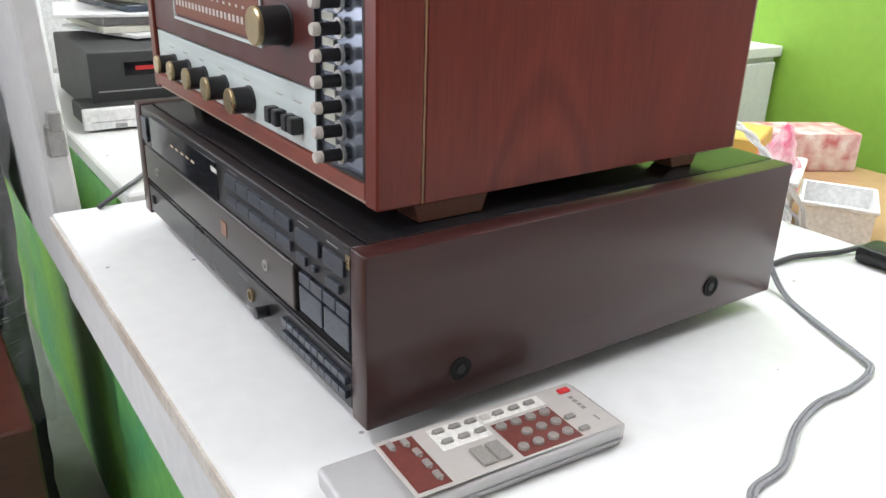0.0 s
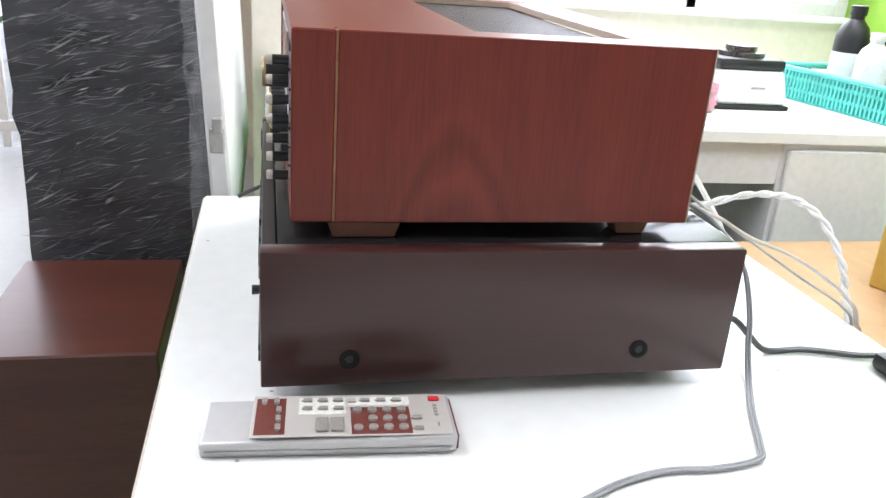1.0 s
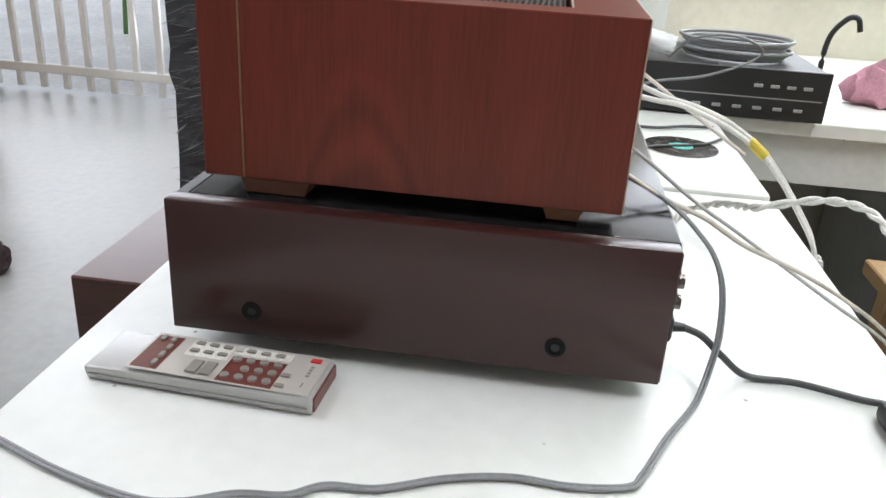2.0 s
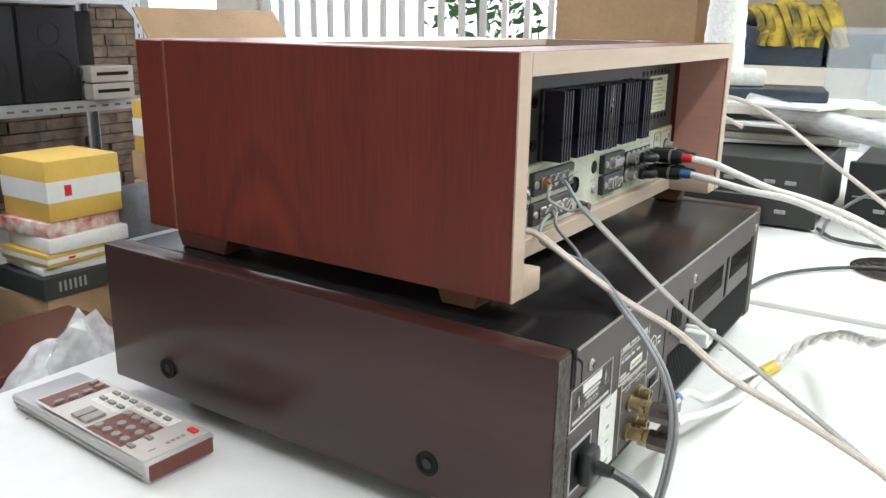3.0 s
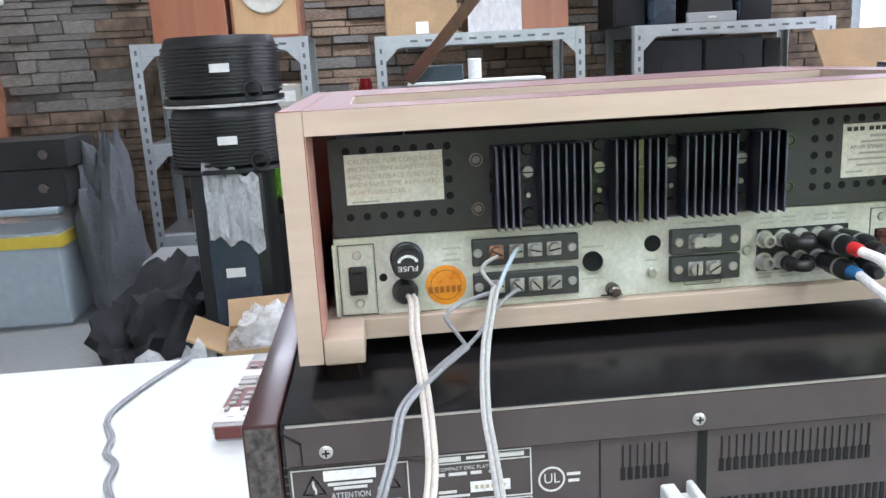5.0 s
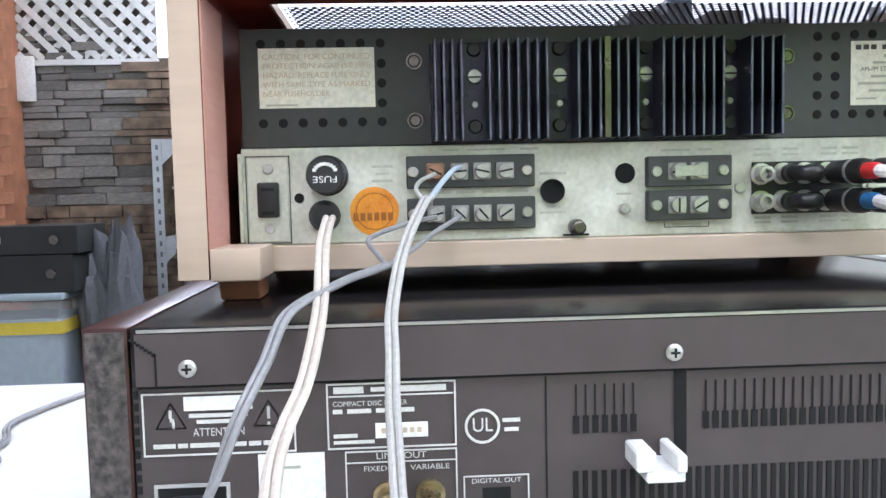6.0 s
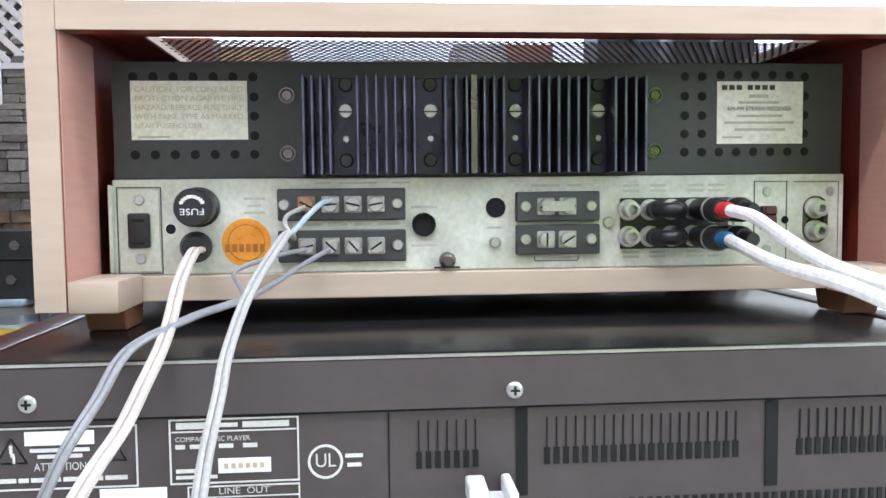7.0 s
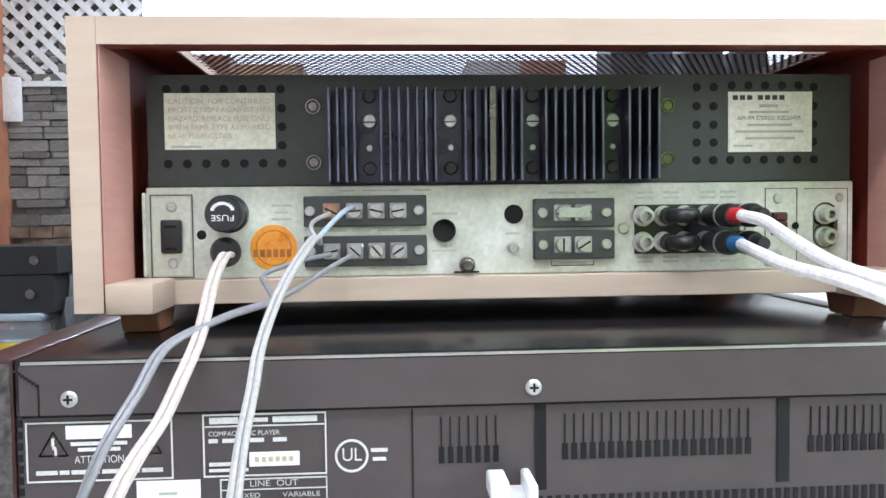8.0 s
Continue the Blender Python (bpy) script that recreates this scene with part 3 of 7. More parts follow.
for lx in (TX0 + 0.03, TX1 - 0.07):
    for ly in (TY0 + 0.05, TY1 - 0.09):
        part("leg", boxes(tl(lx, lx + 0.04, ly, ly + 0.04, FL, -0.0225), bevel=0.003), M["white_paint"], table)

# neighbouring desk that carries on behind, its edge set back
desk = thing("side_desk", (-0.74, 0.1, FL), "white desk joined to the table end", "desk")
part("desktop", boxes((-0.96, 0.424, -0.31, 0.30, tz - 0.024, tz - 0.001), bevel=0.003), M["table"], desk)
part("leg", boxes((0.35, 0.40, -0.28, 0.25, 0, tz - 0.0245)), M["white_paint"], desk)
part("back_board", boxes((-0.94, 0.36, -0.31, -0.295, 0.0, tz - 0.0245)), M["green_board"], desk)

# upright white screen at the end of the table
screen = thing("desk_screen", (-0.75, -0.237, -0.001), "white upright desk screen with a bright edge", "screen")
scr = boxes((-0.45, 0.415, -0.048, -0.020, -0.12, 0.265), bevel=0.004)
for v in scr.verts:
    v.co.y -= 0.05 * v.co.z
part("board", scr, M["white_paint"], screen)
part("clip", boxes((0.4155, 0.428, -0.046, -0.026, 0.05, 0.085), (0.417, 0.432, -0.042, -0.028, 0.078, 0.1), bevel=0.002), M["steel"], screen)

# counter along the low wall
counter = thing("counter", (-1.25, 1.1, FL), "long white counter with a knee space and cupboard", "counter")
part("countertop", boxes((-0.45, 0.45, -0.69, 0.645, tz - 0.03, tz), bevel=0.003), M["table"], counter)
part("apron", boxes((0.405, 0.425, -0.68, -0.14, tz - 0.13, tz - 0.031)), M["white_paint"], counter)
part("cupboard", boxes((-0.4, 0.43, -0.14, 0.64, 0.0, tz - 0.031), bevel=0.003), M["white_paint"], counter)
part("door", boxes((0.431, 0.445, -0.13, 0.63, 0.05, tz - 0.045), bevel=0.003), M["white_paint"], counter)
part("back_panel", boxes((-0.44, -0.42, -0.68, -0.15, 0.0, tz - 0.031)), M["cream"], counter)
part("end_panel", boxes((-0.4, 0.42, -0.69, -0.67, 0.0, tz - 0.031)), M["white_paint"], counter)

# ---- disc player ----
PX, PY0, PY1, PH = 0.235, -0.211, 0.185, 0.121
PT = 0.019
player = thing("disc_player", (0, 0, 0), "dark bronze disc player with rosewood side panels on the table", "disc player")
PB = 0.010
for s in (1, -1):
    xa, xb = (PX - PT, PX) if s > 0 else (-PX, -PX + PT)
    sp = part("side_panel", boxes((xa, xb, PY0, PY1, 0.008, PH), bevel=0.0016, seg=2), M["player_wood"], player, "glossy dark rosewood side panel")
    part("end_cap", boxes((xa + 0.0015, xb - 0.0015, PY1, PY1 + 0.0006, 0.010, PH - 0.002)), M["end_grain"], sp, "rough dark end grain")
    for hy in (-0.143, 0.102):
        cb = bmesh.new()
        ring(cb, (s * PX, hy, 0.031), "x", 0.0082 * 1, 0.0058, s * 0.0009, 24)
        cyl(cb, (s * PX, hy, 0.031), "x", 0.0058, s * 0.0002, 24)
        sc = part("screw_cup", cb, M["void"], sp, "black recessed screw cup")
        cc = bmesh.new()
        cyl(cc, (s * (PX + 0.0003), hy, 0.031), "x", 0.0034, s * 0.0006, 14)
        part("screw", cc, M["black"], sp)
X = PX - PT
part("case", boxes((-X + 0.0005, X - 0.0005, PY0 + 0.012, PY1 - 0.001, PB + 0.002, 0.0955)), M["player_rear"], player, "bronze grey sheet steel case")
tb = boxes((-X + 0.0008, X - 0.0008, PY0 + 0.013, PY1 + 0.0012, 0.0957, PH - 0.0003), bevel=0.0014, seg=2)
part("top_cover", tb, M["player_top"], player, "satin black top cover")
part("rear_flange", boxes((-X + 0.003, X - 0.003, PY1 + 0.0013, PY1 + 0.0019, 0.0965, PH - 0.003)), M["player_rear"], player)
part("lip", boxes((-X + 0.004, X - 0.004, PY1 + 0.0006, PY1 + 0.0022, PH - 0.0024, PH - 0.0012)), M["steel"], player, "thin steel-coloured strip along the rear top edge")
for fx in (-0.17, 0.17):
    for fy in (-0.16, 0.13):
        part("foot", rod((fx, fy, TZ), "z", 0.022, 0.0205, 24), M["black"], player)
# front face
yf = PY0 + 0.001
part("display_band", boxes((-X + 0.001, X - 0.001, yf, PY0 + 0.0119, 0.082, PH - 0.001), bevel=0.0008), M["player_front"], player)
part("display_window", boxes((-0.185, -0.004, yf - 0.0012, yf - 0.0001, 0.084, 0.115), bevel=0.0004), M["smoked"], player, "smoked black display window")
part("disc_tray", boxes((-X + 0.002, 0.136, yf - 0.001, PY0 + 0.0119, 0.0465, 0.0808), bevel=0.001), M["player_tray"], player, "brushed bronze tray front")
part("transport_recess", boxes((0.138, X - 0.001, yf + 0.004, PY0 + 0.0119, 0.0465, 0.0808)), M["void"], player)
part("slot_gap", boxes((-X + 0.001, X - 0.001, yf + 0.003, PY0 + 0.0118, 0.0405, 0.046)), M["void"], player)
part("groove_strip", boxes((-X + 0.001, X - 0.001, yf, yf + 0.0029, 0.0425, 0.0438)), M["player_front"], player)
part("lower_front", boxes((-X + 0.001, X - 0.001, yf, PY0 + 0.0119, PB + 0.002, 0.040), bevel=0.0008), M["player_front"], player)
key = mesh_of("key", boxes((-0.5, 0.5, -1, 0, -0.5, 0.5), bevel=0.05), M["key"])
def keyrow(x0, x1, n, z0, z1, proud=0.0022, gap=0.0008, mesh=key, y=None):
    w = (x1 - x0) / n
    for i in range(n):
        shared("key", mesh, player, (x0 + w * (i + 0.5), (y if y is not None else yf), (z0 + z1) / 2), (0, 0, 0), (w - gap, proud, z1 - z0 - gap))
keyrow(0.018, 0.136, 5, 0.103, 0.113)
keyrow(0.018, 0.136, 5, 0.0895, 0.0975)
keyrow(0.144, 0.177, 1, 0.099, 0.111)
keyrow(0.183, 0.210, 1, 0.099, 0.111)
keyrow(0.144, 0.158, 1, 0.087, 0.094)
keyrow(0.166, 0.172, 1, 0.088, 0.093)
keyrow(0.186, 0.204, 1, 0.086, 0.093)
keyrow(0.142, 0.212, 4, 0.070, 0.079, 0.004, y=yf + 0.004)
keyrow(0.142, 0.176, 1, 0.050, 0.069, 0.004, y=yf + 0.004)
keyrow(0.178, 0.212, 1, 0.050, 0.069, 0.004, y=yf + 0.004)
keyrow(0.116, 0.212, 10, 0.0285, 0.0345, 0.003)
keyrow(0.116, 0.212, 10, 0.0185, 0.0245, 0.003)
part("power_key", boxes((-0.209, -0.192, yf - 0.003, yf, 0.088, 0.112), bevel=0.0008), M["key"], player)
part("badge", boxes((0.2105, 0.2155, yf - 0.0008, yf - 0.0001, 0.1065, 0.115)), M["brass"], player, "gold badge")
part("tray_lock", smooth(ring(bmesh.new(), (0.09, yf - 0.001, 0.0635), "y", 0.0042, 0.0022, -0.0014)), M["steel"], player)
part("tray_lock", smooth(ring(bmesh.new(), (-0.172, yf - 0.001, 0.0635), "y", 0.0042, 0.0022, -0.0014)), M["steel"], player)
part("emblem", boxes((0.0, 0.012, yf - 0.0016, yf - 0.0011, 0.058, 0.070)), M["copper"], player)
hj = ring(bmesh.new(), (0.055, yf, 0.0255), "y", 0.0052, 0.0036, -0.002)
part("headphone_socket", hj, M["brass"], player, "gold headphone socket")
part("level_knob", rod((0.086, yf, 0.0255), "y", 0.0048, -0.010, 20, 0.0042, 0.0006), M["black"], player)
part("timer_switch", boxes((-0.203, -0.196, yf - 0.0015, yf, 0.024, 0.031)), M["void"], player)
for row in [(-0.165 + i * 0.034, -0.147 + i * 0.034, 0.0145, 0.0012) for i in range(7)] + [(0.03, 0.048, 0.0345, 0.001), (0.145, 0.16, 0.1145, 0.001), (0.185, 0.2, 0.1145, 0.001), (0.02, 0.04, 0.116, 0.001)]:
    part("legend", bars([row], yf, -0.0002), M["legend"], player)
part("display_mark", bars([(-0.014, 0.0, 0.1085, 0.004)], yf - 0.0013, -0.0003), M["ink"], player)
part("display_mark", bars([(-0.12 + i * 0.014, -0.112 + i * 0.014, 0.102, 0.0018) for i in range(5)], yf - 0.0013, -0.0003), M["print_brown"], player)
# rear face
yr = PY1 - 0.001
def prow(name, bm, m, label=""):
    return part(name, bm, M[m], player, label)
for sx in (0.192, -0.010, -0.212):
    b = bmesh.new()
    lathe(b, (sx, PY1 + 0.0019, 0.1035), [(0.0037, 0), (0.0037, 0.0006), (0.003, 0.0014), (0.0016, 0.0018)], "y", 18)
    s_ = prow("screw", b, "steel")
    part("cross_slot", boxes((sx - 0.002, sx + 0.002, PY1 + 0.0037, PY1 + 0.0039, 0.1030, 0.1040), (sx - 0.0005, sx + 0.0005, PY1 + 0.0037, PY1 + 0.00395, 0.1015, 0.1055)), M["void"], s_)
prow("seam", boxes((-X + 0.002, X - 0.003, yr + 0.0002, yr + 0.0007, 0.0950, 0.0962)), "void")
prow("seam", boxes((0.0440, 0.0447, yr, yr + 0.0004, 0.014, 0.0945)), "void")
prow("corner_fold", boxes((0.2045, 0.2052, PY1 + 0.0019, PY1 + 0.0023, 0.098, 0.110), (0.2045, 0.2052, PY1 + 0.0019, PY1 + 0.0023, 0.0965, 0.0985)), "void")
fold = bmesh.new()
for a in range(7):
    t0 = a / 6
    box(fold, 0.2050 + 0.009 * t0 - 0.0005, 0.2050 + 0.009 * t0 + 0.0012, PY1 + 0.0019, PY1 + 0.0023, 0.1095 + 0.0065 * t0 - 0.0006, 0.1095 + 0.0065 * t0 + 0.0006)
prow("corner_fold", fold, "void")
tooth = mesh_of("vent_notch", boxes((-0.0011, 0.0011, 0, 0.0006, -0.0016, 0.0016)), M["void"])
for i in range(16):
    shared("vent_notch", tooth, player, (0.2145, yr, 0.0925 - i * 0.0050))
    shared("vent_notch", tooth, player, (-0.2145, yr, 0.0925 - i * 0.0050))
# vents: black strips on the case; the thin upper lines paint the slots' shade
slit = mesh_of("vent_slit", boxes((-0.5, 0.5, 0, 0.0006, -0.5, 0.5)), M["void"])
def slits(x0, x1, n, z0, z1, frac=0.5):
    w = (x0 - x1) / n
    for i in range(n):
        shared("vent_slit", slit, player, (x0 - w * (i + 0.5), yr, (z0 + z1) / 2), (0, 0, 0), (w * frac, 1, z1 - z0))
for x0, x1, n in ((0.0335, 0.0048, 7), (-0.0225, -0.1120, 21), (-0.1375, -0.2090, 17)):
    slits(x0, x1, n, 0.0770, 0.0905, 0.15)
    slits(x0, x1, n, 0.0695, 0.0770, 0.62)
slits(0.034, -0.221, 62, 0.014, 0.053, 0.55)
rib = mesh_of("vent_bed", boxes((-0.5, 0.5, 0, 0.0008, -0.5, 0.5)), M["void"])
for x0, x1, z0, z1 in ((-0.0108, -0.0160, 0.0560, 0.0948), (-0.1235, -0.1292, 0.0560, 0.0945), (-0.2118, -0.2150, 0.0560, 0.0945)):
    shared("recess", rib, player, ((x0 + x1) / 2, yr, (z0 + z1) / 2), (0, 0, 0), (x0 - x1, 1, z1 - z0))
yp = yr + 0.0003
# caution plate
pc = outline(bmesh.new(), 0.212, 0.1495, 0.0665, 0.0930, yp, 0.0007)
prow("caution_frame", pc, "ink", "white printed warning frame")
def triangle(cx, zc, s):
    b = bmesh.new()
    for k in range(3):
        a0, a1 = radians(90 + 120 * k), radians(210 + 120 * k)
        p0, p1 = Vector((cx + s * math.cos(a0), yp, zc + s * math.sin(a0))), Vector((cx + s * math.cos(a1), yp, zc + s * math.sin(a1)))
        c = Vector((cx, yp, zc))
        q0, q1 = p0 + (c - p0) * 0.14, p1 + (c - p1) * 0.14
        b.faces.new([b.verts.new(v) for v in (p0, p1, q1, q0)])
    bmesh.ops.solidify(b, geom=b.faces[:], thickness=0.0003)
    return b
prow("warning_triangle", triangle(0.2005, 0.0815, 0.0075), "ink")
prow("warning_triangle", triangle(0.1605, 0.0815, 0.0075), "ink")
prow("bolt_sign", bars([(0.2012, 0.2000, 0.0840, 0.0035), (0.2008, 0.1992, 0.0815, 0.0014), (0.2000, 0.1990, 0.0795, 0.0030)], yp), "ink")
prow("mark_sign", bars([(0.1611, 0.1599, 0.0835, 0.0050), (0.1611, 0.1599, 0.0790, 0.0012)], yp), "ink")
prow("warning_field", boxes((0.1670, 0.1950, yp, yp + 0.0003, 0.0853, 0.0912)), "white_label")
for row in ((0.193, 0.169, 0.0832, 0.0016), (0.190, 0.172, 0.0806, 0.0016), (0.208, 0.199, 0.0707, 0.0018), (0.198, 0.194, 0.0707, 0.0018), (0.193, 0.181, 0.0707, 0.0018), (0.180, 0.170, 0.0707, 0.0018), (0.169, 0.164, 0.0707, 0.0018), (0.163, 0.154, 0.0707, 0.0018)):
    prow("warning_line", bars([row], yp), "ink")
words("caution_word", "ATTENTION", 0.0048, back(0.181, yp + 0.0002, 0.0760), player, M["ink"], "", 0.021)
# model plate
prow("model_frame", outline(bmesh.new(), 0.1365, 0.0825, 0.0665, 0.0945, yp, 0.0007), "ink", "white printed model frame")
prow("model_rule", bars([(0.1355, 0.0835, 0.0890, 0.0006)], yp), "ink")
prow("brand_bar", bars([(0.1335, 0.1210, 0.0916, 0.0028), (0.1180, 0.1080, 0.0916, 0.0018), (0.1060, 0.0865, 0.0916, 0.0026)], yp), "ink")
words("model_words", "COMPACT DISC PLAYER", 0.0030, back(0.1185, yp + 0.0002, 0.0857), player, M["ink"], "", 0.031)
prow("rating_bars", bars([(0.134, 0.130, 0.0826, 0.0018), (0.128, 0.118, 0.0826, 0.0018), (0.116, 0.110, 0.0826, 0.0018), (0.106, 0.100, 0.0826, 0.0018), (0.134, 0.124, 0.0722, 0.0016), (0.134, 0.117, 0.0695, 0.0014)], yp), "ink")
prow("serial_label", boxes((0.0945, 0.1165, yp, yp + 0.0004, 0.0708, 0.0772), bevel=0.0001), "white_label", "white serial label")
prow("serial_bars", bars([(0.1140 - i * 0.003, 0.1122 - i * 0.003, 0.074, 0.0022) for i in range(6)], yp + 0.0005, 0.0002), "print_brown")
# round approval mark
um = ring(bmesh.new(), (0.0715, yp, 0.0742), "y", 0.0075, 0.0064, 0.0003, 32)
prow("approval_ring", um, "ink")
words("approval_letters", "UL", 0.0085, back(0.0715, yp + 0.0002, 0.0745), player, M["ink"], "", 0.0085)
prow("approval_bars", bars([(0.0630, 0.0555, 0.0765, 0.0016), (0.0622, 0.0562, 0.0725, 0.0016)], yp), "ink")
# line out, digital out
prow("output_frame", outline(bmesh.new(), 0.1295, 0.0825, 0.0125, 0.0655, yp, 0.0006), "ink")
prow("output_rule", bars([(0.1290, 0.0830, 0.0605, 0.0005)], yp), "ink")
words("line_out", "LINE  OUT", 0.0040, back(0.106, yp + 0.0002, 0.0630), player, M["ink"], "", 0.021)
words("fixed", "FIXED", 0.0032, back(0.117, yp + 0.0002, 0.0577), player, M["ink"], "", 0.0095)
words("variable", "VARIABLE", 0.0032, back(0.094, yp + 0.0002, 0.0577), player, M["ink"], "", 0.0165)
words("channel_mark", "L", 0.0035, back(0.1255, yp + 0.0002, 0.044), player, M["ink"])
words("channel_mark", "R", 0.0035, back(0.1255, yp + 0.0002, 0.024), player, M["ink"])
prow("digital_frame", outline(bmesh.new(), 0.0800, 0.0520, 0.0400, 0.0530, yp, 0.0006), "ink")
words("digital_out", "DIGITAL OUT", 0.0030, back(0.066, yp + 0.0002, 0.0505), player, M["ink"], "", 0.021)
prow("optical_port", boxes((0.060, 0.072, yp, yp + 0.0006, 0.0415, 0.0475)), "void")
for jx in (0.112, 0.094):
    for jz in (0.046, 0.0235):
        j = bmesh.new()
        lathe(j, (jx, yr, jz), [(0.0062, 0), (0.0062, 0.002), (0.0045, 0.0022), (0.0045, 0.009), (0.0028, 0.0092), (0.0026, 0.005)], "y", 20)
        prow("output_socket", j, "brass", "gold plated socket")
# sticker and mains inlet
st = boxes((0.138, 0.1655, yp, yp + 0.0003, 0.015, 0.0658))
prow("paper_label", st, "white_label", "tall white paper label")
prow("label_bars", bars([(0.156, 0.148, 0.060, 0.0012), (0.153, 0.149, 0.045, 0.002), (0.154, 0.149, 0.035, 0.0016), (0.154, 0.147, 0.020, 0.0018)], yp + 0.0004, 0.0002), "print_faint")
prow("mains_inlet", outline(bmesh.new(), 0.1775, 0.2085, 0.0235, 0.0545, yr, 0.0014, 0.0008), "remote_body")
prow("mains_recess", boxes((0.1795, 0.2065, yr, yr + 0.0005, 0.0255, 0.0525)), "void")
prow("lower_edge", boxes((-X + 0.003, X - 0.003, yr, yr + 0.0012, 0.0122, 0.0134)), "player_rear")

# ---- receiver ----
RX0, RX1, RY0, RY1, RZ0, RZ1 = -0.236, 0.207, -0.188, 0.141, 0.1345, 0.2785
rc = ((RX0 + RX1) / 2, -0.02, 0.121)
receiver = thing("stereo_receiver", rc, "vintage stereo receiver in a reddish mahogany cabinet", "receiver")
def rl(bm):
    bmesh.ops.translate(bm, vec=-Vector(rc), verts=bm.verts[:])
    return bm
def rp(name, bm, m, label="", parent=None):
    return part(name, rl(bm), M[m], parent or receiver, label)
WT = 0.0145
YG = -0.156
for s, xa, xb in ((1, RX1 - WT, RX1), (-1, RX0, RX0 + WT)):
    rp("side_panel", boxes((xa, xb, YG + 0.001, RY1 - 0.0012, RZ0, RZ1), bevel=0.0008), "receiver_wood", "reddish mahogany veneer side with arched figure")
    rp("front_post", boxes((xa, xb, RY0, YG - 0.0006, RZ0, RZ1), bevel=0.0012), "receiver_wood")
    rp("gold_line", boxes((xa + 0.0006, xb - 0.0006, YG - 0.0005, YG + 0.0009, RZ0 + 0.0005, RZ1 - 0.0006)), "inlay", "thin tan inlay line")
    rp("inner_face", boxes((xa - 0.0006, xa + 0.0004, 0.0945, RY1 - 0.002, RZ0 + 0.012, RZ1 - 0.013)) if s > 0 else boxes((xb - 0.0004, xb + 0.0006, 0.0945, RY1 - 0.002, RZ0 + 0.012, RZ1 - 0.013)), "receiver_inside", "pinkish stained inner side")
    rp("rear_edge", boxes((xa + 0.0003, xb - 0.0003, RY1 - 0.0011, RY1, RZ0 + 0.0004, RZ1 - 0.0004)), "raw_wood", "bare pale ply rear edge")
ix0, ix1 = RX0 + WT, RX1 - WT
GX0, GX1, GY0, GY1 = -0.202, 0.169, -0.047, 0.088
zt = RZ1 - 0.0135
zp = RZ1 - 0.0065
rp("top_panel", boxes((ix0, ix1, RY0, GY0, zt, RZ1 - 0.0002), (ix0, GX0, GY0, GY1, zp, RZ1 - 0.0002), (GX1, ix1, GY0, GY1, zp, RZ1 - 0.0002), (ix0, ix1, GY1, RY1 - 0.0125, zp, RZ1 - 0.0002), (ix0, ix1, RY1 - 0.0125, RY1 - 0.0012, zt, RZ1 - 0.0002)), "receiver_wood", "mahogany top with a grille opening")
rp("rear_edge", boxes((ix0, ix1, RY1 - 0.0011, RY1, zt - 0.0002, RZ1 - 0.0004)), "raw_wood", "bare pale ply rear edge")
rp("opening_lining", boxes((GX0, GX0 + 0.0012, GY0, GY1, zp + 0.0004, RZ1 - 0.0006), (GX1 - 0.0012, GX1, GY0, GY1, zp + 0.0004, RZ1 - 0.0006), (GX0, GX1, GY0, GY0 + 0.0012, zp + 0.0004, RZ1 - 0.0006), (GX0, GX1, GY1 - 0.0012, GY1, zp + 0.0004, RZ1 - 0.0006)), "raw_wood", "bare cut edge of the opening")
rp("bottom_panel", boxes((ix0, ix1, RY0 + 0.002, 0.0975, RZ0 + 0.0005, RZ0 + 0.0128)), "raw_wood")
rp("bottom_rear_rail", boxes((ix0, ix1, 0.0976, 0.1015, RZ0 - 0.0002, RZ0 + 0.0128), bevel=0.0005), "raw_wood", "bare pale bottom rail")
for xa, xb in ((RX1 - 0.038, RX1 - WT - 0.0002), (RX0 + WT + 0.0002, RX0 + 0.038)):
    rp("corner_block", boxes((xa, xb, 0.1017, RY1 - 0.0003, RZ0 - 0.0008, RZ0 + 0.0145), bevel=0.0012, seg=2), "raw_wood", "bare pale corner block")
def foot(x0, x1, y0, y1):
    b = boxes((x0, x1, y0, y1, 0.1212, RZ0 - 0.0009), bevel=0.0008)
    for v in b.verts:
        if v.co.z < 0.125:
            v.co.y += 0.004 if v.co.y < (y0 + y1) / 2 else -0.004
    return b
for xa, xb in ((RX1 - 0.030, RX1 - 0.004), (RX0 + 0.004, RX0 + 0.030)):
    rp("foot", foot(xa, xb, -0.160, -0.103), "foot_wood", "orange brown wooden foot")
    xa, xb = (0.175, 0.195) if xa > 0 else (-0.224, -0.204)
    rp("foot", foot(xa, xb, 0.080, 0.113), "foot_tan", "orange brown wooden foot")
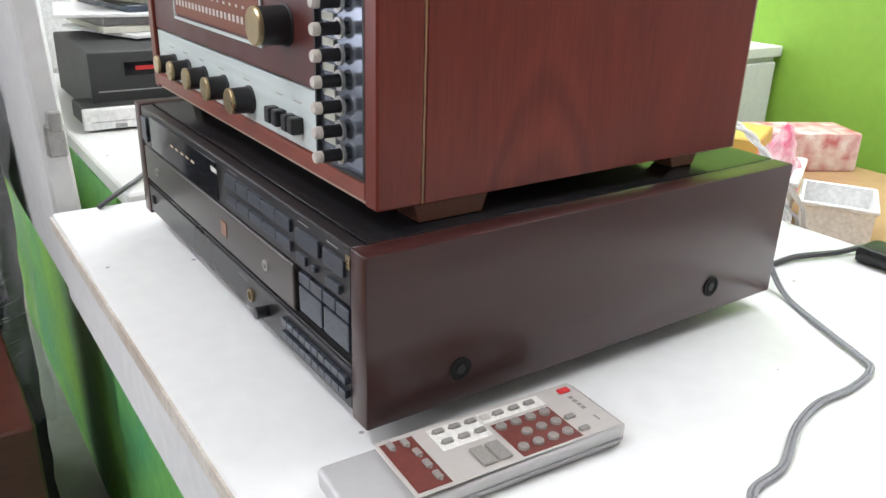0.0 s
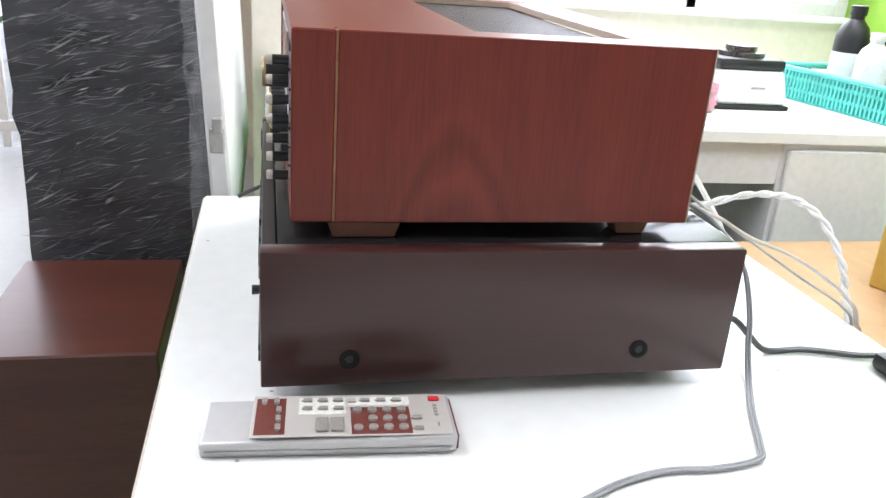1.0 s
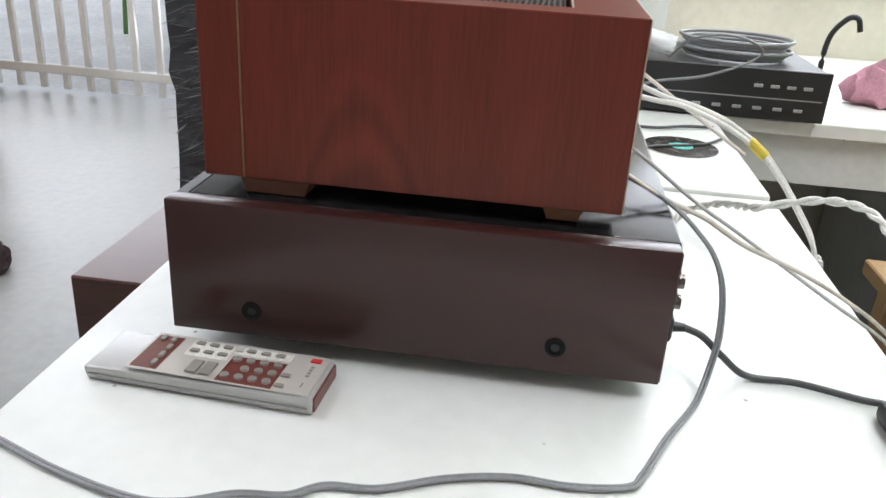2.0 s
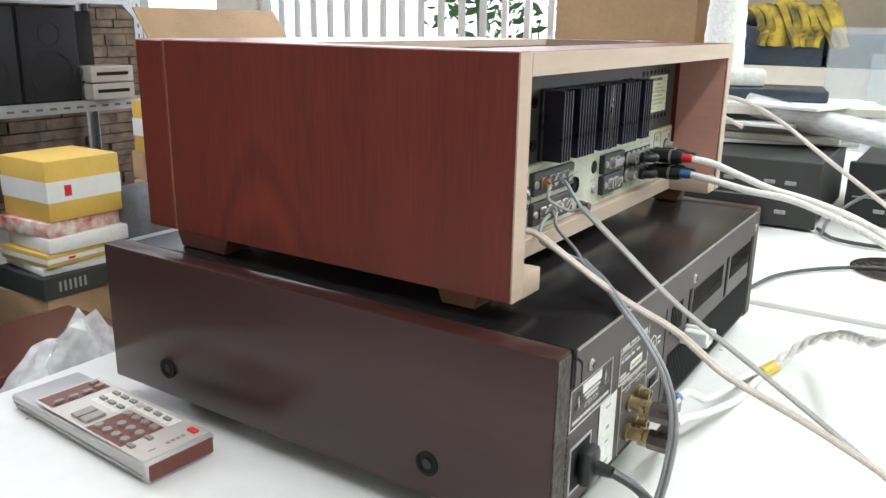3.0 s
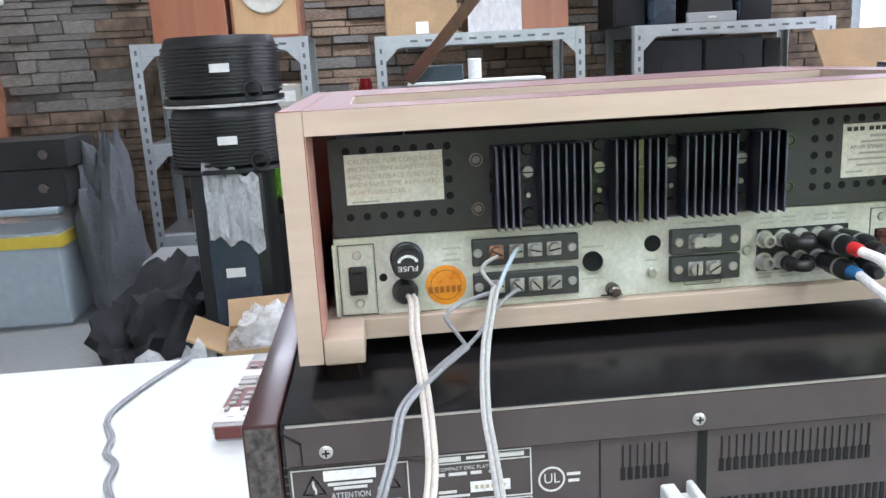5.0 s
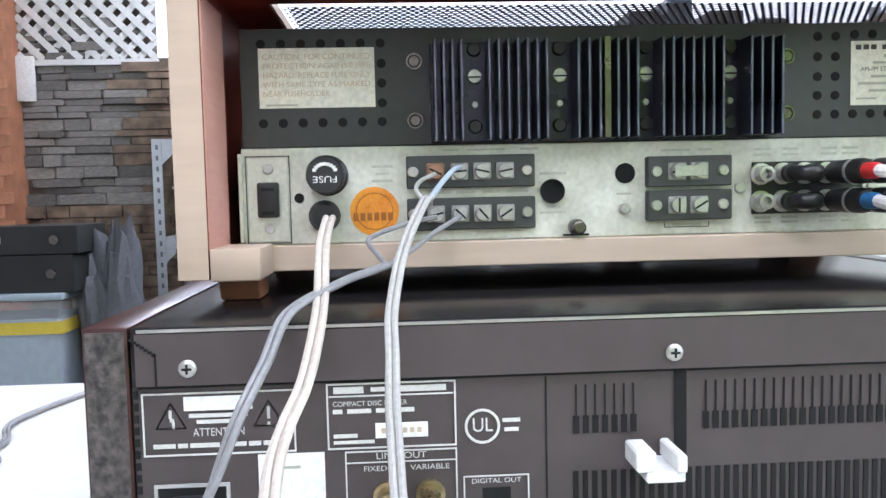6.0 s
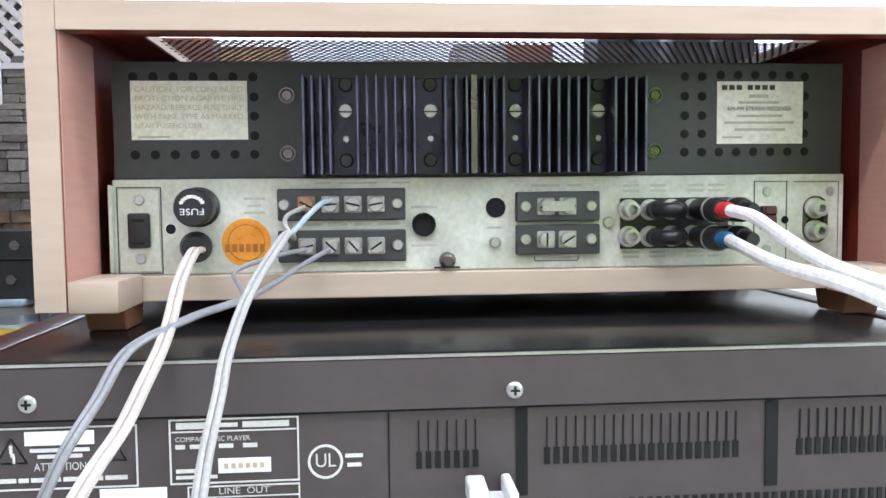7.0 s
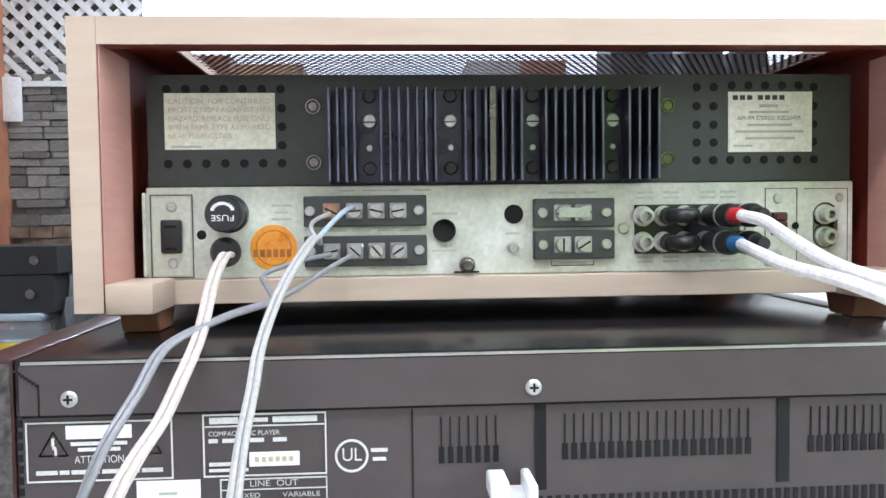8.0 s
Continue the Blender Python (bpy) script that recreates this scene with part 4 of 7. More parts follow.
# perforated grille in the top
def grille():
    verts, faces = [], []
    p = 0.00475
    nx, ny = int((GX1 - GX0 - 0.003) / p), int((GY1 - GY0 - 0.003) / p)
    zz = zp - 0.0002
    ang = [radians(45 * k) for k in range(8)]
    for j in range(ny):
        for i in range(nx - 1):
            cx = GX0 + 0.0015 + p * (i + 0.5 + 0.5 * (j % 2))
            cy = GY0 + 0.0015 + p * (j + 0.5)
            o = len(verts)
            for a in ang:
                k = 1 / max(abs(math.cos(a)), abs(math.sin(a)))
                verts.append((cx + p / 2 * k * math.cos(a), cy + p / 2 * k * math.sin(a), zz))
            r = 0.00182
            for a in ang:
                verts.append((cx + r * math.cos(a), cy + r * math.sin(a), zz))
            for a in ang:
                verts.append((cx + r * math.cos(a), cy + r * math.sin(a), zz - 0.0003))
            for k in range(8):
                n = (k + 1) % 8
                faces.append((o + k, o + n, o + 8 + n, o + 8 + k))
                faces.append((o + 8 + k, o + 8 + n, o + 16 + n, o + 16 + k))
    me = bpy.data.meshes.new("grille")
    me.from_pydata([tuple(Vector(v) - Vector(rc)) for v in verts], [], faces)
    me.materials.append(M["player_rear"])
    ob = new("grille", me)
    ob.parent = receiver
    return tagged(ob, "dark perforated metal grille", kind="stuff")
grille()
# chassis inside
YB = 0.093
cx0, cx1 = -0.212, 0.185
rp("chassis_box", boxes((cx0, cx1, RY0 + 0.03, YB - 0.0022, RZ0 + 0.014, 0.205)), "black_sheet")
rp("upper_rear_panel", boxes((cx0 + 0.001, cx1 - 0.001, YB - 0.002, YB, 0.1978, 0.2585), bevel=0.0004), "black_sheet", "black perforated upper rear panel")
rp("lower_rear_panel", boxes((cx0, cx1, YB - 0.002, YB + 0.0015, RZ0 + 0.0129, 0.1975), bevel=0.0006), "chassis", "aged silver connector panel")
hole = mesh_of("vent_hole", rod((0, 0, 0), "y", 0.0024, 0.0003, 16), M["void"])
def holes(points):
    for x, z in points:
        shared("vent_hole", hole, receiver, Vector((x, YB, z)) - Vector(rc))
holes([(0.173 - i * 0.0102, 0.2103) for i in range(7)] + [(0.173 - i * 0.0102, 0.2506) for i in range(7)] + [(0.1115, 0.2402), (0.1115, 0.2302), (0.1115, 0.2200)])
holes([(-0.1208 - i * 0.0098, z) for i in range(2) for z in (0.2512, 0.2405, 0.2300, 0.2200)] + [(-0.1208 - i * 0.0098, 0.2100) for i in range(8)] + [(-0.1890, z) for z in (0.2512, 0.2405, 0.2300, 0.2200)] + [(-0.141 - i * 0.0098, 0.2520) for i in range(5)])
for x, z in ((0.0945, 0.2410), (0.0945, 0.2105), (-0.104, 0.2410), (-0.104, 0.2108)):
    rp("panel_screw", ring(rod((x, YB, z), "y", 0.0025, 0.0006, 14), (x, YB, z), "y", 0.0042, 0.0034, 0.0008), "gunmetal")
# heat sink
yh = YB + 0.0004
sink = rp("heat_sink", boxes((-0.0935, 0.0865, yh, yh + 0.003, 0.1985, 0.2495), bevel=0.0005), "fin", "black finned heat sink")
fin = mesh_of("fin", boxes((-0.00075, 0.00075, 0.0031, 0.0185, -0.0265, 0.0235), bevel=0.0003), M["fin"])
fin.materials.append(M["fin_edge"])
# faces that look to +y take the paler blue-grey
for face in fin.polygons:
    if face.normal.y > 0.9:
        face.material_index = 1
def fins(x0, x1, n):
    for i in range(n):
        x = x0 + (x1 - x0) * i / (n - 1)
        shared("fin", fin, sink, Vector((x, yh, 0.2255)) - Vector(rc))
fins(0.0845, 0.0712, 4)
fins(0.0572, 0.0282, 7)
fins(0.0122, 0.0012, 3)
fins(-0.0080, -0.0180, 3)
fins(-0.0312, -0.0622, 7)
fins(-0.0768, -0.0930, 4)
joint = mesh_of("joint_fin", boxes((-0.0015, 0.0015, 0.0031, 0.0190, -0.0265, 0.0235)), M["gunmetal"])
shared("fin", joint, sink, Vector((-0.0024, yh, 0.2255)) - Vector(rc))
for x in (0.0636, 0.0192, -0.0262, -0.0712):
    for dz, r in ((0.0068, 0.0042), (-0.0078, 0.0019)):
        rp("clamp_screw", rod((x, yh + 0.003, 0.2255 + dz), "y", r, 0.002, 16, r * 0.8), "steel", "bright slotted screw")
    for dz in (0.0205, -0.0190):
        rp("clamp_screw", rod((x, yh + 0.003, 0.2255 + dz), "y", 0.0038, 0.0018, 16, 0.003), "black")
    rp("screw_slot", boxes((x - 0.004, x + 0.004, yh + 0.0050, yh + 0.0052, 0.2314, 0.2322)), "void")
# labels
rp("caution_label", boxes((0.1150, 0.1745, YB + 0.0001, YB + 0.0004, 0.2180, 0.2485)), "paper", "cream paper fuse caution label")
for k, (line, w) in enumerate((("CAUTION  FOR CONTINUED", 0.055), ("PROTECTION AGAINST FIRE", 0.055), ("HAZARD, REPLACE FUSE ONLY", 0.055), ("WITH SAME TYPE AS MARKED", 0.055), ("NEAR FUSEHOLDER", 0.034))):
    cxx = 0.1448 if w > 0.05 else 0.1555
    words("label_line", line, 0.0040, back(cxx - rc[0], YB + 0.0006 - rc[1], 0.2440 - 0.0047 * k - rc[2]), receiver, M["print_brown"], "", w)
rp("label_bars", bars([(0.171, 0.155, 0.2195, 0.001)], YB + 0.0005, 0.0002), "print_faint")
rp("type_label", boxes((-0.1880, -0.1390, YB + 0.0001, YB + 0.0004, 0.2145, 0.2485)), "paper", "cream paper type label")
rp("brand_bars", bars([(-0.1415 - i * 0.0042 - (0.002 if i > 2 else 0), -0.1445 - i * 0.0042 - (0.002 if i > 2 else 0), 0.2452, 0.0026) for i in range(7)], YB + 0.0005, 0.0002), "print_black")
words("type_words", "AM-FM STEREO RECEIVER", 0.0034, back(-0.1628 - rc[0], YB + 0.0006 - rc[1], 0.2335 - rc[2]), receiver, M["print_black"], "", 0.037)
rp("type_bars", bars([(-0.157, -0.168, 0.2405, 0.0018), (-0.151, -0.174, 0.2370, 0.0012), (-0.150, -0.176, 0.2297, 0.0014), (-0.143, -0.183, 0.2260, 0.0014), (-0.149, -0.178, 0.2222, 0.0014), (-0.142, -0.153, 0.2180, 0.001)], YB + 0.0005, 0.0002), "print_faint")
# connector panel, from the mains side
YC = YB + 0.0015
rp("outlet_plate", boxes((0.1612, 0.1820, YC, YC + 0.0008, 0.1492, 0.1925), bevel=0.0003), "chassis")
rp("outlet_outline", outline(bmesh.new(), 0.1830, 0.1602, 0.1482, 0.1936, YC, 0.0005), "print_black")
ob_ = rp("mains_outlet", boxes((0.1658, 0.1770, YC + 0.0008, YC + 0.004, 0.1618, 0.1800), bevel=0.0012, seg=2), "black", "black two-slot mains outlet")
part("outlet_slot", rl(boxes((0.1682, 0.1746, YC + 0.004, YC + 0.0042, 0.1755, 0.1770), (0.1682, 0.1746, YC + 0.004, YC + 0.0042, 0.1635, 0.1650))), M["void"], ob_)
for z in (0.1868, 0.1562):
    rp("rivet", rod((0.1712, YC + 0.0008, z), "y", 0.0028, 0.0012, 16, 0.0022), "steel")
fz = bmesh.new()
lathe(fz, (0.1405, YC, 0.1828), [(0.0105, 0), (0.0105, 0.003), (0.0092, 0.004), (0.0096, 0.012), (0.0098, 0.0165), (0.0088, 0.0185)], "y", 28)
fh = rp("fuse_holder", fz, "black", "round black fuse cap")
words("fuse_word", "FUSE", 0.0046, back(0.1405 - rc[0], YC + 0.0187 - rc[1], 0.1808 - rc[2]) @ Matrix.Rotation(radians(180), 4, "Z"), fh, M["white_label"], "", 0.0118)
ar = bmesh.new()
for k in range(9):
    a = radians(20 + 17.5 * k)
    box(ar, 0.1405 + 0.0055 * math.cos(a) - 0.0009, 0.1405 + 0.0055 * math.cos(a) + 0.0009, YC + 0.0185, YC + 0.0188, 0.1838 + 0.0045 * math.sin(a) - 0.0008, 0.1838 + 0.0045 * math.sin(a) + 0.0008)
rp("fuse_arc", ar, "white_label", "", fh)
rp("panel_hole", rod((0.1558, YC, 0.1715), "y", 0.0026, 0.0003, 16), "void")
gr = lathe(bmesh.new(), (0.1428, YC, 0.1620), [(0.0082, 0), (0.0082, 0.003), (0.0066, 0.006), (0.0058, 0.009)], "y", 24)
rp("cord_grommet", gr, "black", "black strain relief grommet")
rp("round_sticker", rod((0.1170, YC, 0.1638), "y", 0.0128, 0.0003, 40), "orange", "round orange shop sticker")
rp("sticker_ring", ring(bmesh.new(), (0.1170, YC + 0.0003, 0.1638), "y", 0.0098, 0.0093, 0.0002, 36), "orange_print")
rp("sticker_bars", bars([(0.1280 - i * 0.0036, 0.1255 - i * 0.0036, 0.1610, 0.0042) for i in range(6)], YC + 0.0004, 0.0002), "orange_print")
rp("rating_print", bars([(0.118, 0.107, 0.1870, 0.0014), (0.116, 0.109, 0.1832, 0.0014), (0.118, 0.107, 0.1795, 0.0014), (0.081, 0.072, 0.1948, 0.001), (0.068, 0.048, 0.1948, 0.001), (0.040, 0.030, 0.1948, 0.001)], YC, 0.0002), "print_faint")
def slotted(x, z, mname, r=0.0042, tilt=0.0, parent=None):
    b = bmesh.new()
    box(b, x - r * 1.1, x + r * 1.1, YC + 0.0045, YC + 0.0057, z - r * 1.05, z + r * 1.05, 0.0006)
    cyl(b, (x, YC + 0.0057, z), "y", r, 0.0028, 16, r * 0.86)
    o = rp("terminal_screw", b, mname, "", parent)
    sb = boxes((-r * 0.85, r * 0.85, 0, 0.0003, -0.0005, 0.0005))
    bmesh.ops.rotate(sb, cent=(0, 0, 0), matrix=Matrix.Rotation(radians(tilt), 3, "Y"), verts=sb.verts[:])
    bmesh.ops.translate(sb, vec=(x, YC + 0.0084, z), verts=sb.verts[:])
    rp("screw_slot", sb, "void", "", parent)
rs = random.Random(3)
for z, mats in ((0.1835, ("copper", "steel", "steel", "steel")), (0.1616, ("steel", "steel", "steel", "steel"))):
    strip = rp("terminal_strip", boxes((0.0330, 0.1000, YC, YC + 0.0045, z - 0.0084, z + 0.0084), bevel=0.0006), "black_sheet", "black speaker terminal strip")
    for x, mm in zip((0.0850, 0.0725, 0.0607, 0.0487), mats):
        slotted(x, z, mm, tilt=rs.uniform(-50, 50), parent=receiver)
    for x in (0.0966, 0.0374):
        rp("rivet", rod((x, YC + 0.0045, z), "y", 0.0030, 0.0012, 14, 0.0024), "steel")
rp("channel_print", bars([(0.088, 0.077, 0.1728, 0.0014), (0.074, 0.064, 0.1728, 0.0014), (0.060, 0.051, 0.1728, 0.0014), (0.048, 0.036, 0.1728, 0.0014)], YC, 0.0002), "print_faint")
rp("panel_hole", ring(rod((0.0232, YC, 0.1722), "y", 0.0056, 0.0004, 24), (0.0232, YC, 0.1722), "y", 0.0064, 0.0056, 0.0022, 24), "void", "dark fuse opening")
rp("panel_hole", rod((-0.0158, YC, 0.1808), "y", 0.0054, 0.0004, 24), "void", "dark round opening")
for row in ((0.030, 0.016, 0.1816, 0.0014), (0.030, 0.016, 0.1610, 0.0012), (0.026, 0.019, 0.1640, 0.0012), (-0.011, -0.019, 0.1700, 0.0012)):
    rp("hole_print", bars([row], YC, 0.0002), "print_faint")
slt = lathe(bmesh.new(), (-0.0153, YC, 0.1622), [(0.0032, 0), (0.0032, 0.002), (0.0024, 0.0028)], "y", 14)
rp("adjuster", slt, "steel")
gnd = lathe(bmesh.new(), (0.0108, YC, 0.1530), [(0.0044, 0), (0.0044, 0.004), (0.0036, 0.0042), (0.0036, 0.009), (0.0026, 0.0098)], "y", 18)
rp("ground_post", gnd, "gunmetal")
rp("ground_slot", boxes((0.0038, 0.0178, YC, YC + 0.0004, 0.1484, 0.1494)), "void")
for z in (0.1812, 0.1634):
    rp("antenna_strip", boxes((-0.0718, -0.0264, YC, YC + 0.005, z - 0.0080, z + 0.0080), bevel=0.0006), "black_sheet", "black antenna terminal strip")
    for x in (-0.0423, -0.0540):
        slotted(x, z, "steel", 0.0044, rs.uniform(-20, 90))
    for x in (-0.0312, -0.0670):
        rp("rivet", rod((x, YC + 0.005, z), "y", 0.0030, 0.0012, 14, 0.0024), "steel")
rp("antenna_link", boxes((-0.0570, -0.0395, YC + 0.0086, YC + 0.0094, 0.1784, 0.1840), bevel=0.0003), "steel", "bright link bar")
rp("antenna_print", boxes((-0.0610, -0.0370, YC, YC + 0.0002, 0.1514, 0.1519), (-0.0372, -0.0367, YC, YC + 0.0002, 0.1519, 0.1541), (-0.0613, -0.0608, YC, YC + 0.0002, 0.1519, 0.1541)), "print_black")
for row in ((-0.041, -0.057, 0.1530, 0.0014), (-0.035, -0.051, 0.1925, 0.0012), (-0.055, -0.063, 0.1925, 0.0012)):
    rp("antenna_print", bars([row], YC, 0.0002), "print_faint")
rp("rivet", rod((-0.0780, YC, 0.1720), "y", 0.0034, 0.0012, 16, 0.0026), "steel")
rp("rivet", rod((-0.1510, YC, 0.1712), "y", 0.0034, 0.0012, 16, 0.0026), "steel")
rp("socket_block", boxes((-0.1450, -0.0842, YC, YC + 0.0016, 0.1575, 0.1852), bevel=0.0004), "black", "black input socket block")
for z in (0.1788, 0.1642):
    for i, x in enumerate((-0.0885, -0.1005, -0.1125, -0.1245, -0.1365)):
        j = lathe(bmesh.new(), (x, YC + 0.0016, z), [(0.0058, 0), (0.0058, 0.0012), (0.0042, 0.0014), (0.0042, 0.0085), (0.0026, 0.0087), (0.0024, 0.004)], "y", 18)
        rp("input_socket", j, "steel")
    for x in (-0.1040,):
        jl = bmesh.new()
        tube(jl, [(-0.1005, YC + 0.012, z), (-0.104, YC + 0.019, z), (-0.109, YC + 0.0195, z), (-0.1125, YC + 0.0125, z)], 0.0040, 12, 8)
        cyl(jl, (-0.1005, YC + 0.0098, z), "y", 0.0050, 0.004, 14)
        cyl(jl, (-0.1125, YC + 0.0098, z), "y", 0.0050, 0.004, 14)
        rp("bridge_plug", jl, "black", "black moulded bridge plug")
for x in (-0.086, -0.101, -0.122, -0.134):
    for z in (0.1920, 0.1890, 0.1555, 0.1530):
        rp("input_print", bars([(x, x - 0.009, z, 0.0013)], YC, 0.0002), "print_faint")
rp("phono_plate_line", outline(bmesh.new(), -0.1600, -0.1790, 0.1495, 0.1938, YC, 0.0004), "print_black")
rp("slide_switch", boxes((-0.1727, -0.1637, YC, YC + 0.0005, 0.1670, 0.1800)), "void")
rp("slide_knob", boxes((-0.1713, -0.1645, YC + 0.0005, YC + 0.005, 0.1755, 0.1795), (-0.1713, -0.1645, YC + 0.0005, YC + 0.005, 0.1700, 0.1748), bevel=0.0005), "maroon", "small dark red slide switch")
rp("panel_hole", rod((-0.1780, YC, 0.1722), "y", 0.0021, 0.0004, 14), "void")
for z in (0.1880, 0.1562):
    rp("rivet", rod((-0.1678, YC, z), "y", 0.0030, 0.001, 14, 0.0024), "steel")
rp("rivet", rod((-0.2040, YC, 0.1880), "y", 0.0026, 0.001, 14, 0.002), "steel")
ov = bmesh.new()
for z in (0.1782, 0.1662):
    cyl(ov, (-0.1955, YC, z), "y", 0.0072, 0.0008, 24)
box(ov, -0.2027, -0.1883, YC, YC + 0.0008, 0.1662, 0.1782)
rp("phono_base", ov, "gunmetal")
for z in (0.1785, 0.1662):
    j = lathe(bmesh.new(), (-0.1945, YC + 0.0009, z), [(0.0058, 0), (0.0058, 0.0015), (0.0044, 0.0018), (0.0044, 0.008), (0.0022, 0.0082), (0.0018, 0.003)], "y", 18)
    rp("phono_socket", j, "steel", "white and silver socket")
rp("phono_line", boxes((-0.2090, -0.2086, YC, YC + 0.0002, 0.1510, 0.1935), (-0.2086, -0.1830, YC, YC + 0.0002, 0.1931, 0.1935)), "print_black")
rp("panel_lip", boxes((cx1 - 0.0008, cx1 + 0.0008, YB + 0.0016, YB + 0.006, 0.1495, 0.1945)), "chassis")
# front of the receiver
RF = RY0 + 0.003
rp("front_rim", boxes((ix0, ix1, RY0 + 0.0005, RY0 + 0.016, RZ0 + 0.0136, RZ0 + 0.0139), (ix0, ix1, RY0 - 0.0002, RY0 + 0.0018, RZ0 + 0.0035, RZ0 + 0.0135)), "receiver_rim", "mahogany front rim")
rp("silver_fascia", boxes((ix0 + 0.001, 0.128, RF, RF + 0.012, RZ0 + 0.0145, 0.1905), bevel=0.0006), "silver", "brushed silver lower fascia")
rp("dial_surround", boxes((ix0 + 0.001, 0.128, RF - 0.0008, RF + 0.012, 0.192, zt - 0.001), bevel=0.0008), "maroon", "dark red brown dial surround")
rp("dial_glass", boxes((-0.150, 0.042, RF - 0.0022, RF - 0.0009, 0.212, 0.254), bevel=0.0004), "dial", "amber lit tuning dial")
rp("dial_scale", bars([(-0.145 + i * 0.0085, -0.1405 + i * 0.0085, 0.2225, 0.005) for i in range(22)] + [(-0.145 + i * 0.013, -0.141 + i * 0.013, 0.232, 0.002) for i in range(14)], RF - 0.0023, -0.0003), "ivory_wire")
rp("dial_frame", outline(bmesh.new(), -0.153, 0.046, 0.2075, 0.258, RF - 0.0009, 0.0022, -0.0018), "silver")
def knob(x, z, r, h, y=RF):
    k = lathe(bmesh.new(), (x, y, z), [(r * 1.08, 0), (r * 1.08, -0.0015), (r, -0.002), (r * 0.96, -h * 0.86)], "y", 28)
    o = rp("knob", k, "black", "black knob with a brass face")
    part("cap", rl(lathe(bmesh.new(), (x, y - h * 0.86, z), [(r * 0.98, 0), (r * 0.98, -h * 0.08), (r * 0.9, -h * 0.14), (r * 0.5, -h * 0.145)], "y", 28)), M["brass"], o, "spun brass cap")
for kx, r in ((-0.172, 0.0082), (-0.133, 0.0088), (-0.090, 0.0092), (-0.042, 0.0095), (0.0115, 0.0100)):
    knob(kx, 0.1650, r, 0.018)
knob(0.083, 0.2275, 0.0130, 0.024)
for x in (0.062, 0.074, 0.0905, 0.1005):
    rp("rocker", boxes((x - 0.0042, x + 0.0042, RF - 0.009, RF, 0.1585, 0.1700), bevel=0.001), "black")
rp("fascia_print", bars([(x - 0.006, x + 0.006, 0.1790, 0.001) for x in (-0.178, -0.139, -0.096, -0.048, 0.0055, 0.066, 0.096)] + [(x - 0.004, x + 0.004, 0.1525, 0.001) for x in (-0.139, -0.096, -0.048, 0.0055)], RF, -0.0002), "print_faint")
rp("switch_bay", boxes((0.1295, ix1 - 0.0005, RF + 0.0005, RF + 0.012, RZ0 + 0.0145, zt - 0.001), bevel=0.0006), "mirror_bay", "mirror-like switch bay")
rp("bay_frame", outline(bmesh.new(), 0.1285, ix1 - 0.0002, RZ0 + 0.0142, zt - 0.0008, RF + 0.0004, 0.0022, -0.003), "black")
for i, z in enumerate((0.1595, 0.1745, 0.1892, 0.2045, 0.2195, 0.2345, 0.2495)):
    lv_ = bmesh.new()
    cyl(lv_, (0.163, RF + 0.0005, z), "y", 0.0040, -0.0165, 16, 0.0038)
    o = rp("lever", lv_, "black", "black cylinder lever with a pale tip")
    part("tip", rl(lathe(bmesh.new(), (0.163, RF - 0.0160, z), [(0.0038, 0), (0.0038, -0.0035), (0.003, -0.0048)], "y", 14)), M["ivory_wire"], o)
    part("collar", rl(ring(bmesh.new(), (0.163, RF - 0.002, z), "y", 0.0062, 0.0043, -0.0018, 18)), M["steel"], o)
    rp("name_plate", outline(boxes((0.138, 0.152, RF - 0.0006, RF + 0.0004, z + 0.003, z + 0.0068)), 0.1375, 0.1525, z + 0.0025, z + 0.0072, RF - 0.0007, 0.0007, -0.0004), "print_faint")

# ---- remote control on the table ----
remote = thing("remote_control", (0.279, -0.1605, TZ), "silver remote control with brown key fields lying on the table", "remote control", turn=-3.5)
RXa, RXb, RYa, RYb = -0.0285, 0.0285, -0.091, 0.092
rb = boxes((RXa, RXb, RYa, RYb, 0.0, 0.0165), bevel=0.003, seg=3)
for v in rb.verts:
    if v.co.y < -0.06 and v.co.z > 0.01:
        v.co.z -= (-0.06 - v.co.y) * 0.12
    if v.co.z < 0.004:
        v.co.x *= 0.93
part("shell", rb, M["remote_body"], remote)
part("parting_line", boxes((RXa - 0.0002, RXb + 0.0002, RYa + 0.004, RYb - 0.004, 0.0064, 0.0070)), M["grey_plastic"], remote)
part("face_plate", boxes((RXa + 0.0015, RXb - 0.0015, -0.0565, 0.0885, 0.0166, 0.0174), bevel=0.0003), M["remote_top"], remote, "pale silver face plate")
part("end_window", boxes((RXa + 0.003, RXb - 0.003, RYb - 0.001, RYb + 0.0012, 0.003, 0.0145), bevel=0.0006), M["remote_brown"], remote, "dark brown end window")
def field(x0, x1, y0, y1, m, lab=""):
    return part("key_field", boxes((x0, x1, y0, y1, 0.01741, 0.0176)), M[m], remote, lab)
field(-0.023, 0.0245, -0.054, -0.0325, "remote_brown", "brown key field")
field(-0.0235, -0.001, -0.023, 0.0115, "remote_cream", "pale key field")
field(-0.0235, -0.0125, 0.0130, 0.0600, "remote_cream", "pale key field")
field(-0.0095, 0.0255, 0.0150, 0.0590, "remote_brown", "brown key field")
rk = mesh_of("key", boxes((-0.0019, 0.0019, -0.0034, 0.0034, 0, 0.0019), (-0.0009, 0.0009, -0.0046, -0.0034, 0, 0.0012), bevel=0.0003), M["remote_key"])
rr = mesh_of("key", smooth(rod((0, 0, 0), "z", 0.0036, 0.0016, 16, 0.0033)), M["remote_key"])
for i in range(4):
    shared("key", rk, remote, (-0.018 + i * 0.0115, -0.0385 + (0.001 if i else -0.001), 0.0176), (0, 0, 90))
